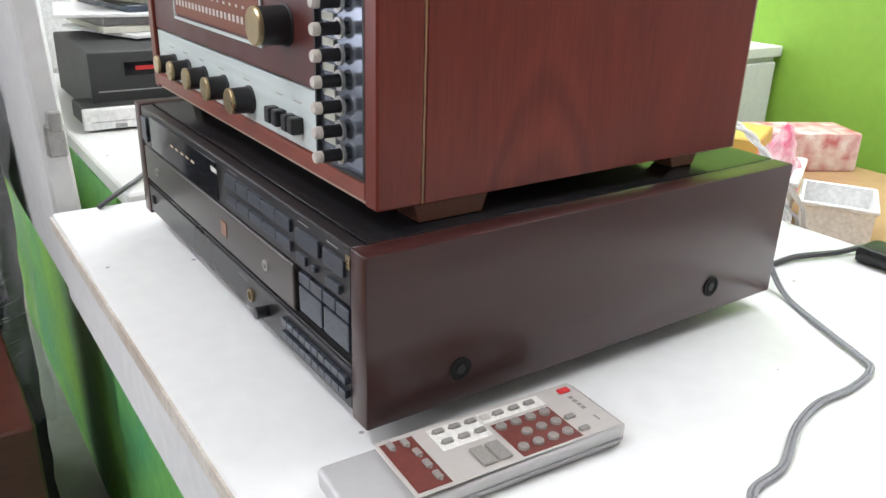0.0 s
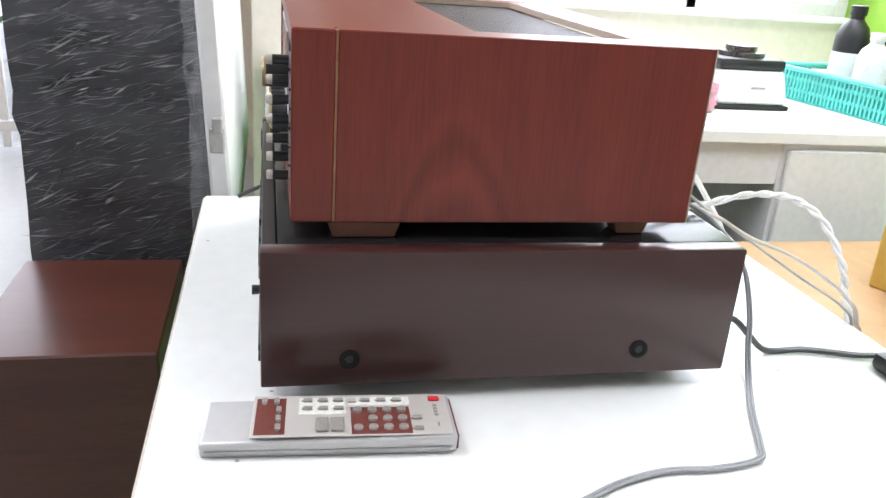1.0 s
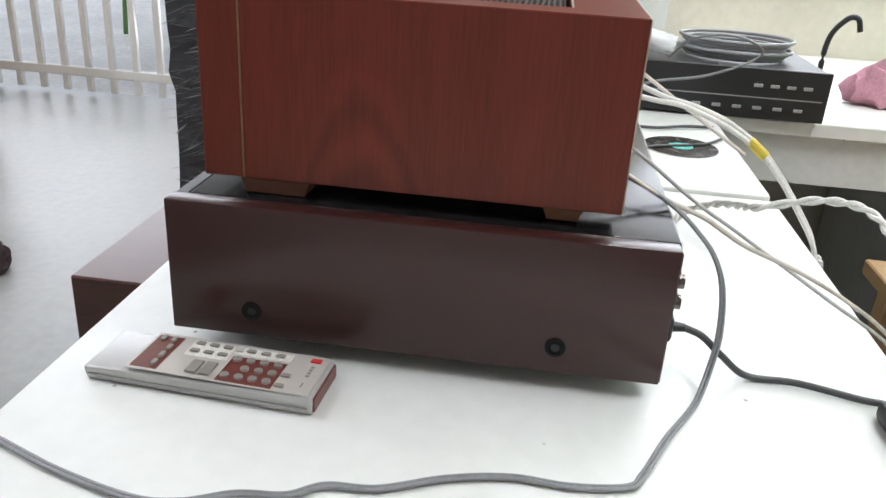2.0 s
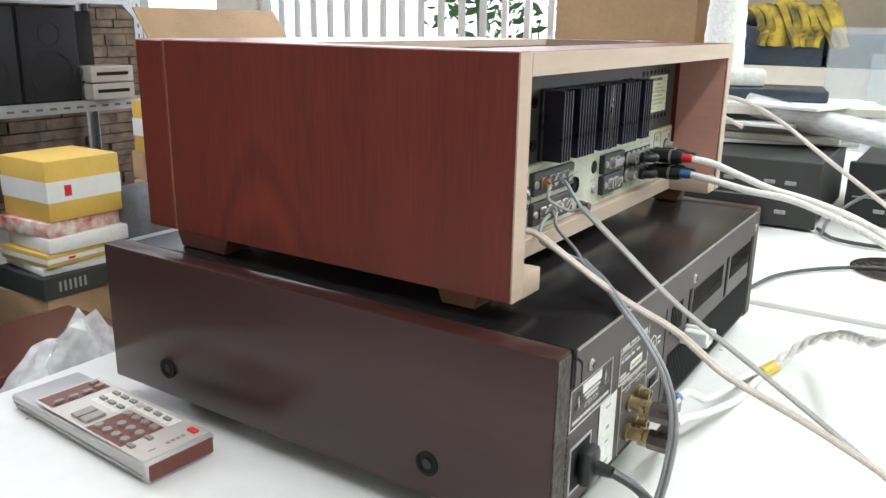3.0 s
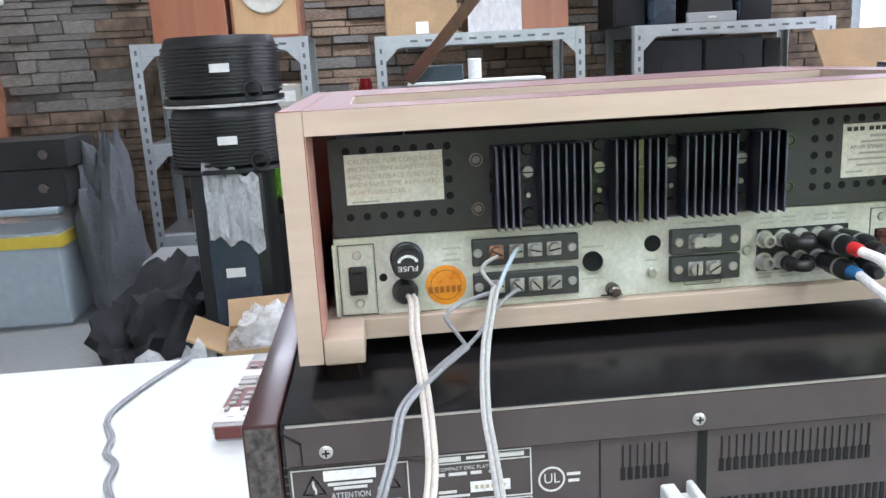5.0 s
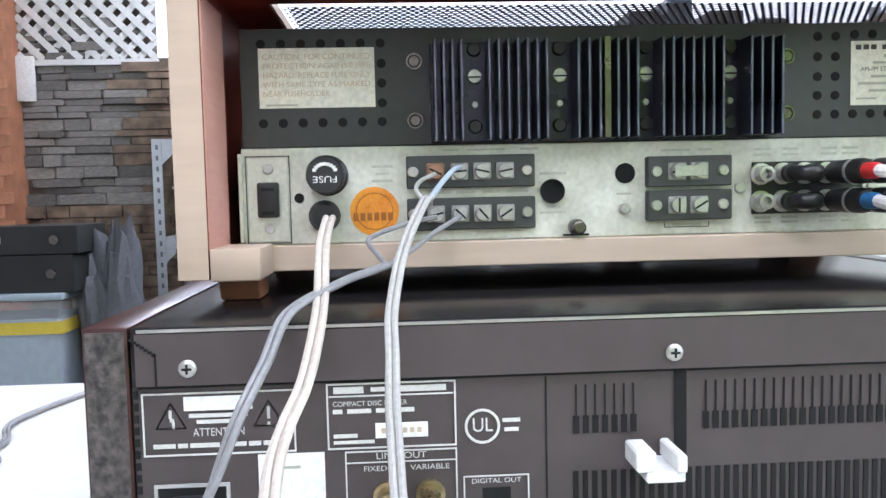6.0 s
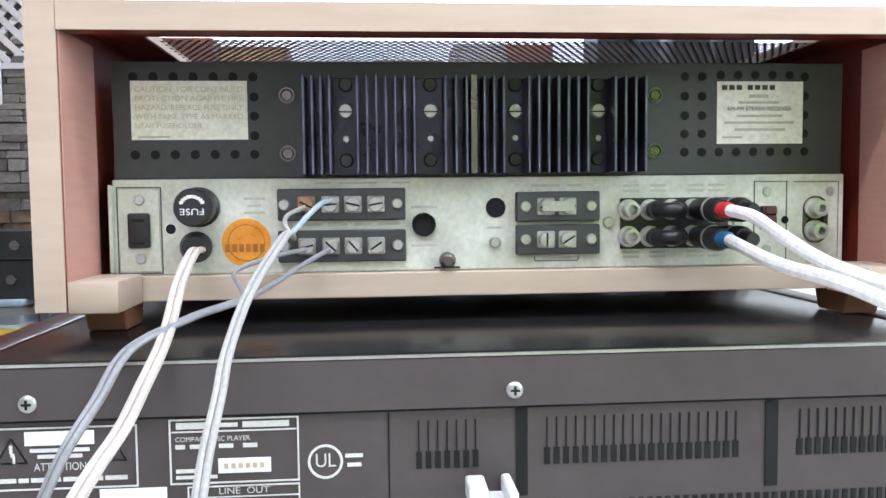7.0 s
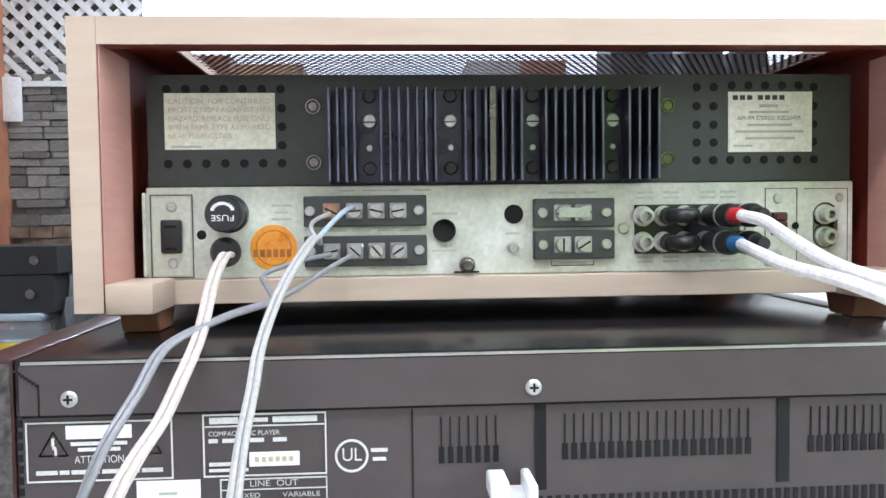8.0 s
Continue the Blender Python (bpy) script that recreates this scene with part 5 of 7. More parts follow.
shared("key", rk, remote, (-0.0185, -0.0485, 0.0176), (0, 0, 90))
for i in range(3):
    for j in range(2):
        shared("key", rk, remote, (-0.0185 + j * 0.0110, -0.0165 + i * 0.0115, 0.0176))
for i in range(3):
    shared("key", rk, remote, (-0.0180, 0.0265 + i * 0.0120, 0.0176))
part("key", boxes((-0.0205, -0.0155, 0.0135, 0.0195, 0.0176, 0.0190), bevel=0.0004), M["remote_top"], remote)
for j in range(3):
    for i in range(4):
        if j == 1 and i == 0:
            continue
        shared("key", rr, remote, (-0.0050 + j * 0.0115, 0.0200 + i * 0.0110, 0.0176))
part("rocker_key", boxes((0.0055, 0.0225, -0.0105, -0.0015, 0.0176, 0.0196), bevel=0.0006), M["remote_key"], remote)
part("rocker_key", boxes((0.0055, 0.0225, 0.0005, 0.0095, 0.0176, 0.0196), bevel=0.0006), M["remote_key"], remote)
part("power_key", boxes((-0.0215, -0.0165, 0.0750, 0.0835, 0.0174, 0.0192), bevel=0.0005), M["red"], remote, "red power key")
shared("key", rk, remote, (0.0065, 0.0640, 0.0174))
shared("key", rk, remote, (0.0205, 0.0640, 0.0174))
part("brand_bars", boxes(*[(-0.0125 + i * 0.0042, -0.0095 + i * 0.0042, 0.0775, 0.0805, 0.0174, 0.01755) for i in range(4)]), M["remote_key"], remote)
part("model_bars", boxes((0.0115, 0.0170, 0.0785, 0.0800, 0.0174, 0.01755)), M["remote_key"], remote)

# ---- cables ----
def cable(name, bm, m, label, group="cables on the table"):
    return solid(name, bm, M[m], label, "cable", group)
cord = thing("flat_cable", (0.1408, 0.10, 0.0), "ivory flat twin cable leaving the receiver", "cable", "cables on the table")
part("lead", twin([(-0.001, 0.002, 0.1608), (-0.002, 0.021, 0.1605), (-0.001, 0.044, 0.149), (-0.003, 0.080, 0.129), (-0.003, 0.116, 0.115), (-0.001, 0.134, 0.105), (0.003, 0.152, 0.096), (0.004, 0.174, 0.088), (0.001, 0.205, 0.075), (-0.006, 0.245, 0.053), (-0.012, 0.285, 0.026), (-0.014, 0.309, -0.004), (-0.013, 0.320, -0.10), (-0.013, 0.325, FL + 0.004)], 0.0017), M["ivory_wire"], cord)
cable("speaker_wire", twin([(0.111, 0.143, 0.1395), (0.118, 0.151, 0.1378), (0.131, 0.167, 0.1345), (0.150, 0.189, 0.1255), (0.157, 0.209, 0.109), (0.165, 0.224, 0.092), (0.174, 0.233, 0.068), (0.190, 0.234, 0.036), (0.206, 0.228, 0.012), (0.235, 0.215, -0.0048), (0.285, 0.188, -0.0048), (0.330, 0.167, -0.0048), (0.346, 0.155, -0.0048), (0.353, 0.117, -0.0048), (0.352, 0.077, -0.0048), (0.362, 0.036, -0.0048), (0.381, -0.006, -0.0048), (0.385, -0.040, -0.0048), (0.399, -0.062, -0.0048), (0.404, -0.093, -0.0048), (0.418, -0.124, -0.0048), (0.420, -0.156, -0.0048), (0.405, -0.214, -0.0048), (0.381, -0.278, -0.0048), (0.382, -0.2945, -0.0070), (0.394, -0.300, -0.06), (0.392, -0.305, -0.4), (0.39, -0.32, FL + 0.004)], 0.0015), "light_grey_wire", "grey twin speaker wire falling to the table and wandering over it")
cable("speaker_wire", twin([(0.0895, 0.131, 0.1705), (0.093, 0.138, 0.1675), (0.103, 0.170, 0.148), (0.108, 0.200, 0.127), (0.108, 0.221, 0.113), (0.108, 0.245, 0.099), (0.107, 0.266, 0.086), (0.106, 0.300, 0.065), (0.109, 0.345, 0.038), (0.116, 0.396, 0.008), (0.120, 0.413, -0.02), (0.121, 0.42, -0.12), (0.121, 0.43, FL + 0.004)], 0.0014), "pale_grey_wire", "whitish twin speaker wire running off the table")
cable("speaker_wire", tube(bmesh.new(), [(0.0725, 0.1045, 0.1858), (0.0765, 0.112, 0.1840), (0.083, 0.121, 0.1775), (0.088, 0.129, 0.1715), (0.0895, 0.131, 0.1705)], 0.0014, 7, 8), "blue_wire", "pale blue wire end on the second upper terminal")
cable("speaker_wire", tube(bmesh.new(), [(0.0850, 0.1045, 0.1825), (0.0935, 0.107, 0.1785), (0.0950, 0.109, 0.1735), (0.0895, 0.121, 0.1670), (0.0890, 0.129, 0.1690), (0.0895, 0.131, 0.1700)], 0.0012, 7, 8), "pale_grey_wire", "pale wire end curling from the copper terminal")
cable("speaker_wire", tube(bmesh.new(), [(0.0850, 0.1045, 0.1605), (0.1000, 0.1065, 0.1575), (0.1150, 0.112, 0.1530), (0.1200, 0.117, 0.1495), (0.1165, 0.125, 0.1450), (0.1120, 0.137, 0.1405), (0.1110, 0.143, 0.1395)], 0.0013, 7, 8), "light_grey_wire", "grey wire end bowing out from the lower terminal")
cable("speaker_wire", tube(bmesh.new(), [(0.0725, 0.1045, 0.1605), (0.0800, 0.107, 0.1565), (0.0880, 0.113, 0.1520), (0.0965, 0.126, 0.1465), (0.1040, 0.136, 0.1425), (0.1110, 0.143, 0.1390)], 0.0013, 7, 8), "light_grey_wire", "grey wire end hanging from the lower terminal")

def rca(x, z, m, lab):
    t = thing("signal_plug", (x, 0.1045, z), lab, "plug", "plugs of the receiver")
    part("barrel", lathe(bmesh.new(), (0, 0.0, 0), [(0.0056, 0), (0.0056, 0.008), (0.0062, 0.0085), (0.0064, 0.026), (0.0052, 0.030)], "y", 20), M["black"], t, "glossy black barrel")
    part("collar", lathe(bmesh.new(), (0, 0.0, 0), [(0.0067, 0.0185), (0.0067, 0.0205)], "y", 20), M["steel"], t)
    part("boot", lathe(bmesh.new(), (0, 0.0301, 0), [(0.0042, 0), (0.0040, 0.007), (0.0033, 0.009)], "y", 16), M[m], t)
rca(-0.1365, 0.1788, "black", "black signal plug in the top row")
rca(-0.1365, 0.1642, "black", "black signal plug in the bottom row")
rca(-0.1245, 0.1788, "red", "black signal plug with a red boot")
rca(-0.1245, 0.1642, "blue", "black signal plug with a blue boot")
cable("signal_cable", tube(bmesh.new(), [(-0.1245, 0.1430, 0.1788), (-0.129, 0.160, 0.1757), (-0.131, 0.185, 0.167), (-0.137, 0.212, 0.157), (-0.152, 0.242, 0.148), (-0.168, 0.280, 0.133), (-0.172, 0.315, 0.113), (-0.163, 0.345, 0.088), (-0.158, 0.386, 0.036), (-0.150, 0.414, -0.015), (-0.148, 0.425, -0.1), (-0.148, 0.435, FL + 0.004)], 0.0031, 10, 10), "white_wire", "thick white signal cable with a red boot")
cable("signal_cable", tube(bmesh.new(), [(-0.1245, 0.1430, 0.1642), (-0.122, 0.168, 0.161), (-0.124, 0.195, 0.156), (-0.134, 0.225, 0.151), (-0.148, 0.250, 0.141), (-0.160, 0.284, 0.126), (-0.166, 0.318, 0.106), (-0.158, 0.347, 0.082), (-0.152, 0.387, 0.030), (-0.144, 0.415, -0.02), (-0.142, 0.426, -0.1), (-0.141, 0.437, FL + 0.004)], 0.0031, 10, 10), "white_wire", "thick white signal cable with a blue boot")
solid("cable_tie", tube(bmesh.new(), [(-0.1690, 0.318, 0.1085), (-0.1635, 0.338, 0.0925)], 0.0062, 10, 4), M["yellow_tip"], "yellow tape marker round the white cables", "cable marker")

# angled plugs and cable of the disc player
def elbow(x, z, lab, m):
    t = thing("angled_plug", (x, 0.194, z), lab, "plug", "plugs of the disc player")
    part("ferrule", lathe(bmesh.new(), (0, -0.0005, 0), [(0.0064, 0), (0.0064, 0.003), (0.0057, 0.0035), (0.0064, 0.004), (0.0064, 0.007)], "y", 20), M["brass"], t, "gold ferrule")
    e = bmesh.new()
    cyl(e, (0, 0.0065, 0), "y", 0.0072, 0.0145, 8)
    box(e, -0.022, 0.001, 0.0085, 0.0200, -0.0058, 0.0058, 0.002)
    part("body", e, M["gunmetal"], t, "gunmetal elbow body")
    part("boot", lathe(bmesh.new(), (-0.0225, 0.0142, 0), [(0.0038, 0), (0.0036, -0.009), (0.003, -0.010)], "x", 14), M[m], t)
elbow(0.112, 0.0440, "gunmetal angled plug with a blue boot", "blue")
elbow(0.112, 0.0235, "gunmetal angled plug with a red boot", "red")
cable("signal_cable", tube(bmesh.new(), [(0.0800, 0.2085, 0.0440), (0.062, 0.2085, 0.040), (0.040, 0.209, 0.030), (0.015, 0.212, 0.017), (-0.03, 0.216, 0.009), (-0.075, 0.220, 0.005), (-0.112, 0.226, -0.0038)], 0.0029, 9, 10), "white_wire", "white signal cable from the upper angled plug")
cable("signal_cable", tube(bmesh.new(), [(0.0800, 0.2085, 0.0235), (0.060, 0.210, 0.020), (0.036, 0.214, 0.013), (0.005, 0.219, 0.007), (-0.045, 0.224, -0.0038), (-0.085, 0.227, -0.0038), (-0.112, 0.230, -0.0038)], 0.0029, 9, 10), "white_wire", "white signal cable from the lower angled plug")
solid("tape_marker", tube(bmesh.new(), [(-0.108, 0.2275, -0.0028), (-0.132, 0.2345, -0.0028)], 0.0056, 10, 4), M["yellow_tip"], "yellow tape where the white cables join", "cable marker")
cable("signal_cable", twisted([(-0.128, 0.233, -0.0032), (-0.152, 0.255, 0.018), (-0.128, 0.284, 0.040), (-0.089, 0.299, 0.054), (-0.062, 0.313, 0.063), (-0.040, 0.364, 0.084), (-0.015, 0.400, 0.088), (0.030, 0.412, 0.079), (0.070, 0.418, 0.045), (0.090, 0.420, 0.010), (0.105, 0.424, -0.03), (0.128, 0.425, -0.12), (0.128, 0.43, FL + 0.005)], 0.0026, 13), "white_wire", "white twisted signal cable arching over the table")
# mains lead of the disc player
lead = thing("mains_lead", (0.193, 0.185, 0.0), "black mains lead plugged into the disc player", "cable", "cables on the table")
pl = boxes((-0.0088, 0.0088, 0.0005, 0.0105, 0.0275, 0.0515), bevel=0.0042, seg=2)
part("plug", pl, M["black"], lead, "black moulded plug")
part("strain_relief", rod((-0.001, 0.0104, 0.039), "y", 0.0046, 0.010, 14, 0.0034), M["black"], lead)
part("lead", tube(bmesh.new(), [(-0.001, 0.0203, 0.039), (-0.003, 0.036, 0.032), (-0.006, 0.056, 0.014), (-0.010, 0.080, -0.0038), (-0.008, 0.12, -0.0038), (0.006, 0.165, -0.0038), (0.02, 0.21, -0.0038), (0.05, 0.232, -0.03), (0.055, 0.24, -0.3), (0.055, 0.245, FL + 0.005)], 0.0030, 10, 10), M["dark_wire"], lead)
# grey lead that wanders over the table
cable("black_lead", tube(bmesh.new(), [(-0.300, -0.245, -0.005), (-0.322, -0.215, 0.003), (-0.345, -0.195, 0.004), (-0.400, -0.150, 0.004), (-0.46, -0.06, 0.004), (-0.55, 0.02, 0.004)], 0.0028, 8, 10), "dark_wire", "black lead lying across the desk joint")
cable("black_lead", tube(bmesh.new(), [(-0.32, 0.16, 0.003), (-0.42, 0.185, 0.003), (-0.50, 0.25, 0.003), (-0.545, 0.34, 0.003), (-0.60, 0.385, 0.003)], 0.0024, 8, 10), "dark_wire", "thin black lead curling over the desk")
cable("black_lead", tube(bmesh.new(), [(-0.69, 0.18, 0.004), (-0.64, 0.21, 0.004), (-0.63, 0.27, 0.004), (-0.66, 0.33, 0.004), (-0.67, 0.38, 0.004)], 0.0028, 8, 10), "dark_wire", "black lead beside the stacked decks")
# folded plastic clip on the rear of the player
cl = bmesh.new()
box(cl, -0.008, 0.008, 0.0005, 0.022, -0.0055, -0.001, 0.0008)
box(cl, -0.008, -0.004, 0.0005, 0.024, -0.001, 0.0065, 0.0008)
box(cl, 0.004, 0.012, 0.004, 0.022, -0.001, 0.0075, 0.0008)
solid("plastic_clip", cl, M["white_plastic"], "white folded plastic clip stuck on the disc player", "clip", place=(0.000, 0.1845, 0.0600))

# ---- things on the side desk ----
def deck(name, x, y0, y1, z, h, d, lab, m="black", buttons=8, display=None, group="decks on the side desk"):
    t = thing(name, (x, (y0 + y1) / 2, z), lab, "audio deck", group)
    w = (y1 - y0) / 2
    part("case", boxes((-d, -0.012, -w + 0.004, w - 0.004, 0.006, h - 0.002), bevel=0.002), M["black_sheet"], t)
    part("fascia", boxes((-0.0119, 0.0, -w, w, 0.004, h), bevel=0.0015), M[m], t)
    for fy in (-w + 0.04, w - 0.04):
        part("foot", rod((-0.03, fy, 0), "z", 0.012, 0.0061, 14), M["black"], t)
    part("fascia_line", boxes((0.0, 0.0008, -w + 0.01, w - 0.01, h * 0.44, h * 0.46)), M["grey_plastic"], t)
    if display:
        part("display", boxes((0.0001, 0.0014, -w + 0.05, -w + 0.05 + 0.075, h * 0.66, h * 0.85), bevel=0.0004), M["smoked"], t)
        part("digits", boxes((0.0015, 0.0018, -w + 0.066, -w + 0.105, h * 0.73, h * 0.79)), M[display], t)
    k = mesh_of("key", boxes((0.0001, 0.003, -0.008, 0.008, -0.003, 0.003), bevel=0.0006), M["grey_plastic"])
    for i in range(buttons):
        shared("key", k, t, (0, -w + 0.05 + i * (2 * w - 0.1) / max(buttons - 1, 1), h * 0.25))
    for i in range(4):
        shared("key", k, t, (0, w - 0.04 - i * 0.03, h * 0.68))
    return t
deck("cassette_deck", -0.676, -0.164, 0.176, -0.001, 0.105, 0.28, "dark grey deck with a red lit display on the desk", "black_sheet", 6, "led_red")
deck("disc_deck", -0.78, 0.20, 0.60, -0.001, 0.098, 0.30, "black disc deck with small grey keys on the desk", "black", 9)
deck("tuner_deck", -0.62, -0.19, 0.10, -0.001, 0.034, 0.10, "low pale unit in front of the decks", "white_plastic", 2)
rp2 = random.Random(11)
pm = ("white_label", "paper", "grey_plastic", "white_label", "slate_blue", "paper")
zz = 0.105
for i in range(7):
    b = boxes((-0.11, 0.10, -0.14, 0.14, 0, 0.006 + 0.004 * (i % 3)), bevel=0.001)
    h = 0.006 + 0.004 * (i % 3)
    solid("booklet", b, M[pm[i % 6]], "loose booklet in a pile on the deck", "booklet", "papers on the decks", place=(-0.93 + rp2.uniform(-0.03, 0.03), 0.02 + rp2.uniform(-0.05, 0.06), zz), turn=rp2.uniform(-25, 25))
    zz += h + 0.0005
solid("tablet", boxes((-0.07, 0.07, -0.10, 0.10, 0, 0.02), bevel=0.004, seg=2), M["slate_blue"], "slate blue flat case on the papers", "case", place=(-0.93, 0.03, zz), turn=12)
solid("power_brick", boxes((-0.03, 0.03, -0.05, 0.05, 0, 0.03), bevel=0.008, seg=2), M["white_plastic"], "white rounded adapter on the pile", "adapter", place=(-0.90, -0.02, zz + 0.0205), turn=30)
tubeb = bmesh.new()
tube(tubeb, [(-0.86, 0.02, 0.168), (-0.84, 0.12, 0.150), (-0.82, 0.22, 0.138), (-0.80, 0.31, 0.122)], 0.020, 14, 6)
solid("wrapped_tube", tubeb, M["poly"], "silvery film-wrapped tube lying on the decks", "tube")
core = tube(bmesh.new(), [(-0.86, 0.025, 0.167), (-0.82, 0.22, 0.137), (-0.80, 0.305, 0.122)], 0.015, 12, 6)
solid("tube_core", core, M["white_label"], "white core inside the film-wrapped tube", "tube")
coil = bmesh.new()
for k in range(6):
    r, z = 0.075 + 0.006 * (k % 3), 0.102 + 0.0065 * k
    tube(coil, [(-0.90 + r * math.cos(a * math.pi / 6 + k), 0.44 + r * 1.25 * math.sin(a * math.pi / 6 + k), z) for a in range(13)], 0.0035, 7, 4)
solid("cable_coil", coil, M["light_grey_wire"], "coiled pale grey cable on the disc deck", "cable coil")
solid("cable_coil", tube(bmesh.new(), [(-0.79, 0.30, 0.103), (-0.72, 0.33, 0.15), (-0.70, 0.40, 0.16), (-0.72, 0.45, 0.13), (-0.70, 0.36, 0.09), (-0.68, 0.25, 0.07), (-0.66, 0.2, 0.03), (-0.65, 0.19, 0.004)], 0.0025, 8, 8), M["grey_wire"], "loose grey loop over the deck front", "cable")
dsc = ring(bmesh.new(), (-0.53, 0.305, 0.0), "z", 0.060, 0.0075, 0.0012, 40)
d_ = thing("loose_disc", (0, 0, 0), "dark silver disc lying on the desk", "disc")
part("disc", dsc, M["gunmetal"], d_)
part("hub_label", ring(bmesh.new(), (-0.53, 0.305, 0.0013), "z", 0.020, 0.0085, 0.0002, 30), M["teal"], d_, "green hub label")
solid("ivory_loop", tube(bmesh.new(), [(-0.66, 0.06, 0.15), (-0.60, 0.02, 0.185), (-0.57, 0.06, 0.20), (-0.56, 0.12, 0.18), (-0.54, 0.20, 0.13), (-0.52, 0.28, 0.08), (-0.50, 0.36, 0.03), (-0.5, 0.40, 0.004)], 0.003, 8, 8), M["ivory_wire"], "ivory lead looping down from the decks", "cable")
vz = lathe(bmesh.new(), (-1.20, -0.12, 0.0), [(0.050, 0.0), (0.055, 0.01)] + [(0.052 - 0.020 * k / 22 + (0.002 if k % 2 else 0), 0.015 + 0.45 * k / 22) for k in range(23)], "z", 24)
solid("ribbed_vase", vz, M["white_plastic"], "tall white ribbed vase on the desk", "vase", place=(0, 0, -0.001))
solid("blue_case", boxes((-0.08, 0.08, -0.12, 0.12, 0, 0.10), bevel=0.006, seg=2), M["slate_blue"], "dark blue hard case on the low wall", "case", place=(-1.78, -0.12, 0.20))
solid("blue_case", boxes((-0.06, 0.06, -0.18, 0.18, 0, 0.085), bevel=0.006, seg=2), M["slate_blue"], "long dark blue case on the low wall", "case", place=(-1.76, 0.19, 0.20))
bag = bmesh.new()
rb2 = random.Random(4)
for k in range(9):
    p0 = Vector((-1.76, -0.20 + k * 0.022, 0.31))
    tube(bag, [p0, p0 + Vector((0.03, 0.02, 0.03 + rb2.uniform(0, 0.02))), p0 + Vector((0.05, 0.05, -0.01)), p0 + Vector((0.055, 0.06 + rb2.uniform(-.02, .02), -0.06))], 0.014, 7, 5, flat=1.8)
solid("gloves", bag, M["glove"], "black and yellow work gloves on the case", "gloves")
solid("glove_cuffs", boxes((-1.80, -1.72, -0.21, -0.02, 0.3005, 0.335), bevel=0.012, seg=2), M["black"], "black glove cuffs on the case", "gloves")
ac = boxes((-1.655, -1.651, 0.02, 0.30, -0.001, 0.30), bevel=0.001)
sheet = solid("acrylic_sheet", ac, M["acrylic"], "clear acrylic sheet leaning on the low wall", "sheet")
solid("acrylic_sheet", boxes((-1.645, -1.641, 0.12, 0.40, -0.001, 0.24), bevel=0.001), M["acrylic"], "smaller clear acrylic sheet by the low wall", "sheet")
solid("gooseneck_lamp", tube(bmesh.new(), [(-1.05, 0.66, 0.0), (-1.05, 0.66, 0.12), (-1.03, 0.68, 0.17), (-1.02, 0.70, 0.175), (-1.02, 0.71, 0.15)], 0.006, 8, 8), M["black"], "small black gooseneck on the counter", "lamp")

# ---- things on the counter ----
sc = thing("kitchen_scale", (-1.15, 1.01, 0.0), "white counting machine with a black top on the counter", "machine")
part("base", boxes((-0.09, 0.10, -0.105, 0.105, 0.0, 0.012), bevel=0.003), M["black"], sc)
sb = boxes((-0.085, 0.095, -0.10, 0.10, 0.012, 0.095), bevel=0.010, seg=3)
for v in sb.verts:
    if v.co.z > 0.06:
        v.co.x = v.co.x * 0.86 - 0.008
        v.co.y *= 0.95
part("housing", sb, M["white_plastic"], sc)
part("deck_plate", boxes((-0.082, 0.070, -0.094, 0.094, 0.0955, 0.125), bevel=0.010, seg=2), M["black"], sc)
part("hopper", lathe(bmesh.new(), (-0.005, 0, 0.125), [(0.062, 0), (0.062, 0.012), (0.04, 0.014), (0.04, 0.026), (0.018, 0.028)], "z", 24), M["gunmetal"], sc)
part("name_bar", boxes((0.0945, 0.0957, -0.012, 0.028, 0.052, 0.058)), M["grey_plastic"], sc)
bk = thing("plastic_basket", (-1.130, 1.391, 0.0), "teal slotted plastic basket full of bottles", "basket", turn=-83.8)
def basket(t, hx, hy, h, m):
    part("base", boxes((-hx, hx, -hy, hy, 0.0, 0.006), bevel=0.002), M[m], t)
    rim = bmesh.new()
    for a in ((-hx - 0.012, hx + 0.012, -hy - 0.012, -hy + 0.006), (-hx - 0.012, hx + 0.012, hy - 0.006, hy + 0.012), (-hx - 0.012, -hx + 0.006, -hy + 0.006, hy - 0.006), (hx - 0.006, hx + 0.012, -hy + 0.006, hy - 0.006)):
        box(rim, *a, h - 0.012, h, 0.003)
    part("rim", rim, M[m], t)
    mx = mesh_of("slat", boxes((-0.0035, 0.0035, -0.0035, 0.0035, 0.006, h - 0.011)), M[m])
    n = int(hy * 2 / 0.014)
    for i in range(n + 1):
        yy = -hy + 2 * hy * i / n
        for xx in (-hx, hx):
            shared("slat", mx, t, (xx, yy, 0))
    n = int(hx * 2 / 0.014)
    for i in range(1, n):
        xx = -hx + 2 * hx * i / n
        for yy in (-hy, hy):
            shared("slat", mx, t, (xx, yy, 0))
    for k in (0.33, 0.66):
        b = bmesh.new()
        box(b, -hx - 0.002, hx + 0.002, -hy - 0.002, -hy + 0.002, h * k - 0.005, h * k + 0.005)
        box(b, -hx - 0.002, hx + 0.002, hy - 0.002, hy + 0.002, h * k - 0.005, h * k + 0.005)
        box(b, -hx - 0.002, -hx + 0.002, -hy + 0.002, hy - 0.002, h * k - 0.005, h * k + 0.005)
        box(b, hx - 0.002, hx + 0.002, -hy + 0.002, hy - 0.002, h * k - 0.005, h * k + 0.005)
        part("band", b, M[m], t)
basket(bk, 0.13, 0.22, 0.092, "teal")
